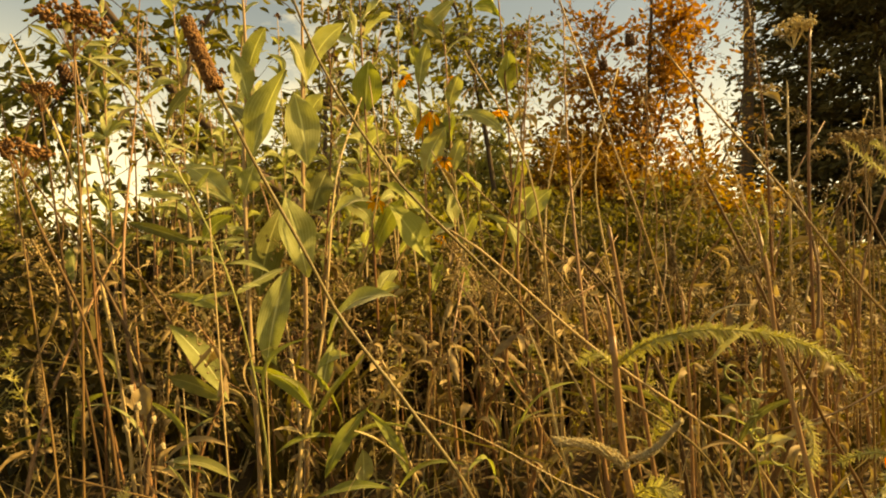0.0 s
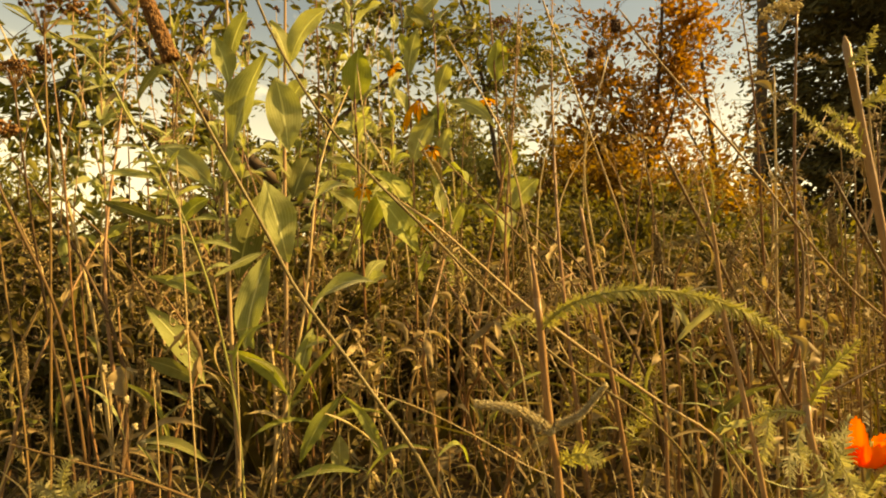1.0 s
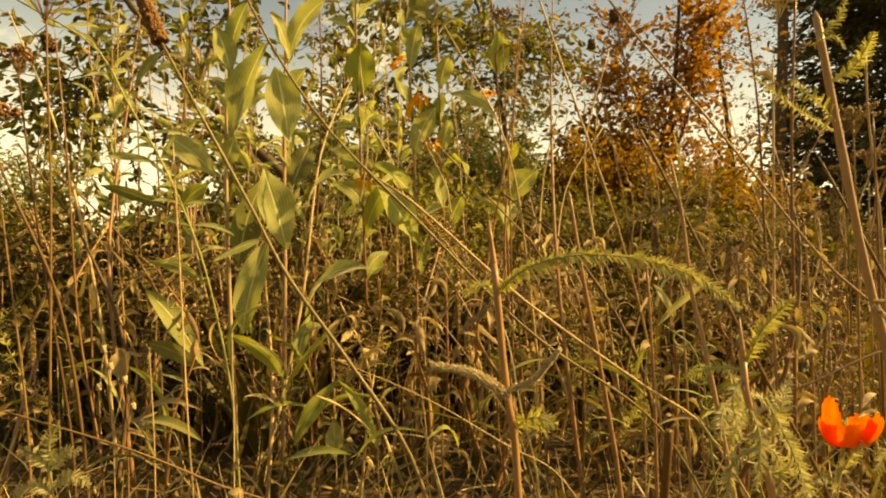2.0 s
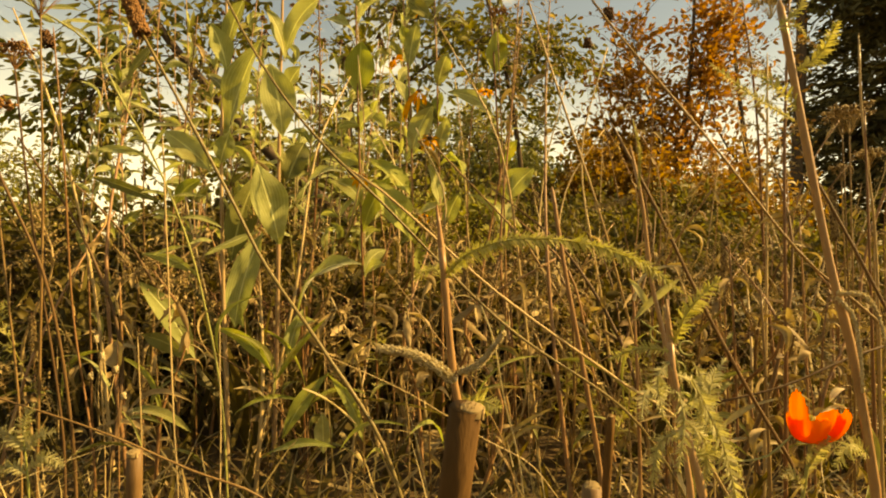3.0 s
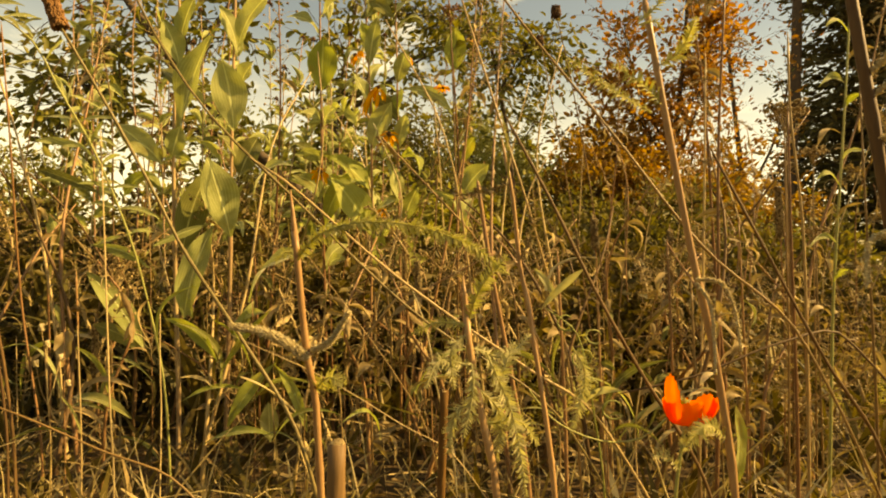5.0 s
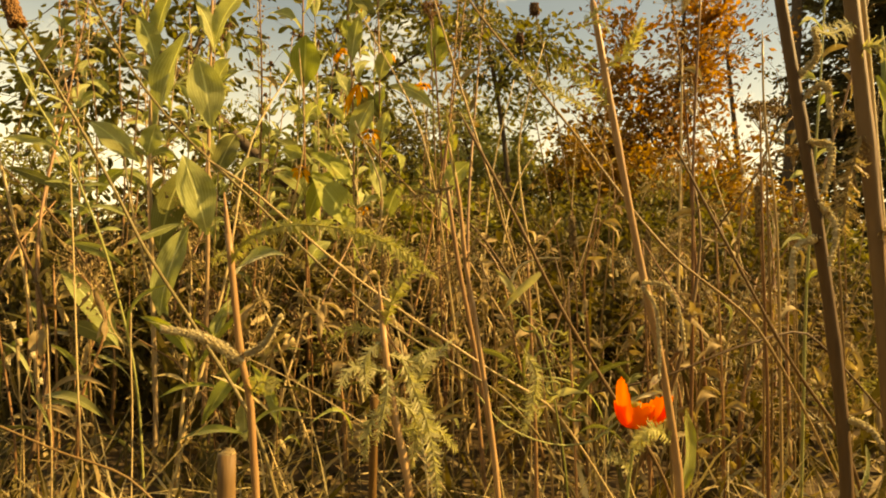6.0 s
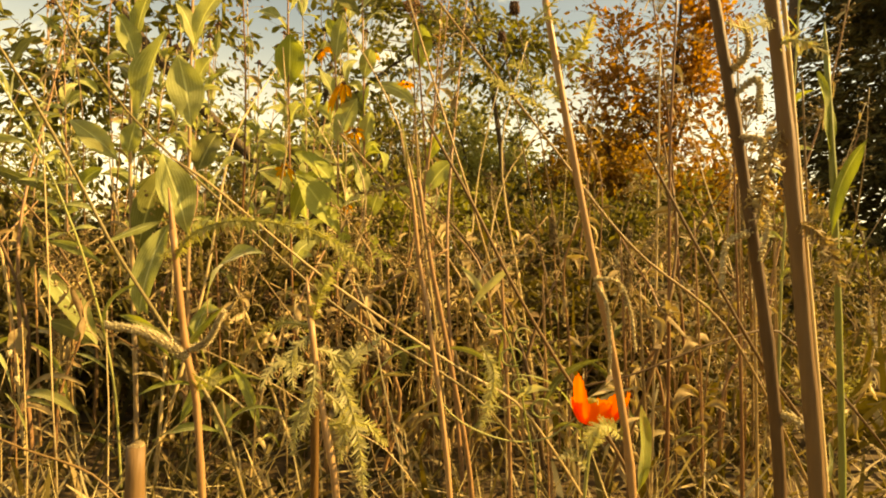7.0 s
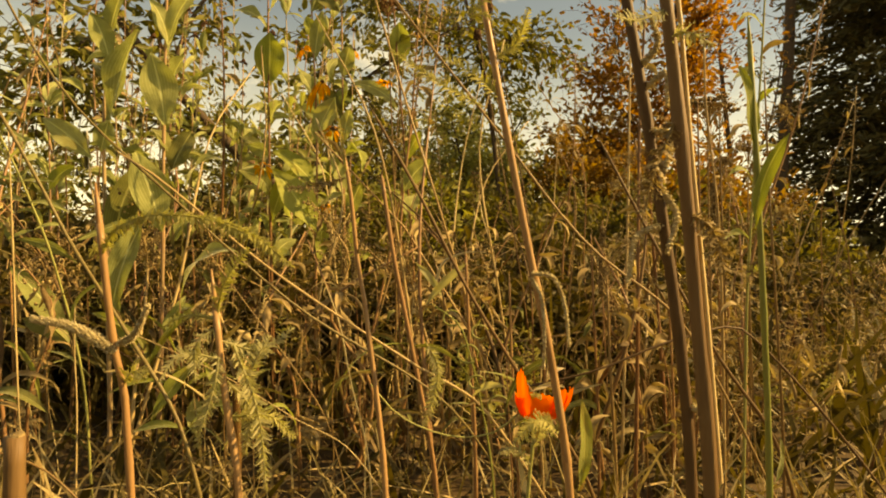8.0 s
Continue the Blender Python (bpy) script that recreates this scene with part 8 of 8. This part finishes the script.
blade_clump_18 = stalk("grass_clump", "clump of dry arching grass blades among the stems", "grass", [(0.414, 0.860, 0.000), (0.409, 0.851, 0.164), (0.401, 0.839, 0.260), (0.406, 0.837, 0.355)], 0.0015, 0.0008, TAN, 8, 5, 'low clumps of arching grass')
leaf(blade_clump_18, (0.405, 0.839, 0.263), (0.291, 0.910, 0.309), 0.011, DULL, turn=-60, sag=0.19, fold=0.5)
leaf(blade_clump_18, (0.399, 0.840, 0.237), (0.416, 0.791, 0.378), 0.007, DULL, turn=-60, sag=0.26, fold=0.5)
blade_clump_19 = stalk("grass_clump", "clump of dry arching grass blades among the stems", "grass", [(0.624, 1.179, 0.000), (0.614, 1.166, 0.119), (0.601, 1.163, 0.302)], 0.0015, 0.0008, BRONZE, 8, 5, 'low clumps of arching grass')
leaf(blade_clump_19, (0.624, 1.167, 0.070), (0.603, 1.243, 0.180), 0.011, STRAW, turn=30, sag=0.25, fold=0.5)
leaf(blade_clump_19, (0.625, 1.167, 0.061), (0.546, 1.200, 0.280), 0.014, DULL, turn=-60, sag=0.43, fold=0.5)
leaf(blade_clump_19, (0.602, 1.166, 0.145), (0.483, 1.119, 0.247), 0.009, STRAW, turn=-20, sag=0.32, fold=0.5)
blade_clump_20 = stalk("grass_clump", "clump of dry arching grass blades among the stems", "grass", [(0.473, 0.773, 0.000), (0.467, 0.765, 0.134), (0.458, 0.753, 0.223), (0.451, 0.752, 0.308)], 0.0015, 0.0008, RUST, 8, 5, 'low clumps of arching grass')
leaf(blade_clump_20, (0.450, 0.753, 0.228), (0.537, 0.712, 0.336), 0.011, DULL, turn=-20, sag=0.19, fold=0.5)
leaf(blade_clump_20, (0.455, 0.753, 0.237), (0.473, 0.716, 0.250), 0.010, DULL, turn=-60, sag=0.1, fold=0.5)
leaf(blade_clump_20, (0.456, 0.754, 0.204), (0.523, 0.689, 0.217), 0.006, DULL, turn=30, sag=0.29, fold=0.5)
blade_clump_21 = stalk("grass_clump", "clump of dry arching grass blades among the stems", "grass", [(0.523, 0.792, 0.000), (0.518, 0.785, 0.128), (0.509, 0.773, 0.220), (0.516, 0.771, 0.301)], 0.0015, 0.0008, TAN, 8, 5, 'low clumps of arching grass')
leaf(blade_clump_21, (0.503, 0.774, 0.212), (0.595, 0.751, 0.289), 0.010, STRAW, turn=-60, sag=0.1, fold=0.5)
leaf(blade_clump_21, (0.516, 0.773, 0.199), (0.389, 0.747, 0.299), 0.007, SAGE, turn=70, sag=0.23, fold=0.5)
leaf(blade_clump_21, (0.510, 0.774, 0.189), (0.376, 0.751, 0.240), 0.008, WITHER, turn=-20, sag=0.29, fold=0.5)
blade_clump_22 = stalk("grass_clump", "clump of dry arching grass blades among the stems", "grass", [(0.703, 1.014, 0.000), (0.702, 1.012, 0.036), (0.692, 1.000, 0.150), (0.698, 0.996, 0.292)], 0.0015, 0.0008, BRONZE, 8, 5, 'low clumps of arching grass')
leaf(blade_clump_22, (0.701, 0.999, 0.149), (0.596, 0.951, 0.090), 0.008, STRAW, turn=30, sag=0.34, fold=0.5)
leaf(blade_clump_22, (0.687, 1.000, 0.135), (0.639, 1.006, 0.225), 0.012, WITHER, turn=-60, sag=0.23, fold=0.5)
leaf(blade_clump_22, (0.702, 1.000, 0.118), (0.539, 0.980, 0.131), 0.013, SAGE, turn=-20, sag=0.49, fold=0.5)
leaf(blade_clump_22, (0.682, 1.002, 0.084), (0.772, 1.017, 0.138), 0.011, STRAW, turn=-20, sag=0.37, fold=0.5)
blade_clump_23 = stalk("grass_clump", "clump of dry arching grass blades among the stems", "grass", [(0.762, 1.015, 0.000), (0.759, 1.012, 0.075), (0.748, 0.999, 0.189), (0.744, 0.998, 0.274)], 0.0015, 0.0008, RUST, 8, 5, 'low clumps of arching grass')
leaf(blade_clump_23, (0.757, 1.000, 0.142), (0.779, 0.946, 0.184), 0.010, DULL, turn=30, sag=0.06, fold=0.5)
leaf(blade_clump_23, (0.740, 1.001, 0.131), (0.806, 0.960, 0.150), 0.008, DULL, turn=70, sag=0.22, fold=0.5)
leaf(pale_leaf_plant, (0.236, 1.292, 0.634), (0.298, 1.271, 0.712), 0.048, SAGE, turn=0)


def poppy_flower(plant, at, size):
    """Four ragged orange petals round a pale centre."""
    rng = random.Random(77)
    o = Vector(at) - Vector(plant.location)
    centre = Shape()
    tube(centre, glide([o - Vector((0, 0, size * .1)), o + Vector((0, 0, size * .25))], 5), size * .09, size * .05, 8)
    for k in range(26):
        a = k * 2.4
        tube(centre, glide([o, o + Vector((math.cos(a) * .12, math.sin(a) * .12, .32)) * size], 3), size * .012, size * .016, 4)
    head = part("flower_centre", centre, FROND, plant, "pale green flower centre with stamens")
    for ang, reach, tall, wide in ((268, 0.47, 0.60, 165), (35, 0.47, 0.56, 150), (150, 0.47, 0.62, 150), (212, 0.46, 1.22, 84), (345, 0.86, 0.84, 78), (20, 0.80, 0.72, 80)):
        sh = Shape()
        n, c = 16, 17
        for i in range(n):
            s = i / (n - 1)
            for k in range(c):
                u = 2 * k / (c - 1) - 1
                narrow = 1 - (0.30 * s if wide < 100 else 0.1 * s)
                a = radians(ang + u * wide * 0.5 * narrow)
                edge = 1 + (0.05 * math.sin(k * 2.1 + ang) + rng.uniform(-.03, .03)) * s ** 4 - (0.26 if wide < 100 else 0.12) * u * u * s ** 2
                r = reach * size * math.sin(s * math.pi * 0.5) ** 0.6 * (1 + 0.05 * math.sin(u * 5 + ang) * s)
                z = size * (tall * (1 - math.cos(s * math.pi * 0.5)) ** 0.9 * edge - 0.30)
                sh.v.append(o + Vector((math.cos(a) * r, math.sin(a) * r * 0.8, z)))
                sh.uv.append((0.5 + u * .5, s))
        sh.f = [(i * c + k, i * c + k + 1, (i + 1) * c + k + 1, (i + 1) * c + k) for i in range(n - 1) for k in range(c - 1)]
        part("petal", sh, POPPY, head)


def cut_face(plant, tip, down, r):
    """The pale pith where a stem was cut."""
    sh = Shape()
    o = Vector(tip) - Vector(plant.location)
    d = (Vector(tip) - Vector(down)).normalized()
    tube(sh, [o - d * r * 0.4, o + d * r * 0.02, o + d * r * 0.05], r * 0.8, r * 0.75, 10)
    u = d.orthogonal().normalized()
    w = d.cross(u)
    for k in range(26):
        a = k * 2.4
        p = o + (u * math.cos(a) + w * math.sin(a)) * r * (0.25 + 0.6 * ((k * 3) % 7) / 7)
        tube(sh, [p - d * r * 0.5, p + d * r * (0.04 + 0.2 * ((k * 7) % 5) / 5)], r * 0.13, r * 0.04, 4)
    part("cut_end", sh, WITHER, plant, "frayed brown cut end")


cut_face(cut_stem, (0.1070, -0.0211, 0.4500), (0.1061, -0.0188, 0.4392), 0.0024)
cut_face(cut_stem_b, (-0.0239, 0.1281, 0.3913), (-0.0260, 0.1340, 0.3631), 0.0032)
cut_face(cut_stem_c, (0.1661, 0.1424, 0.3784), (0.1684, 0.1479, 0.3615), 0.0044)
cut_face(cut_stem_d, (0.2136, 0.2837, 0.3728), (0.2138, 0.2952, 0.2973), 0.003)
poppy_flower(poppy, (0.450, 0.451, 0.324), 0.041)
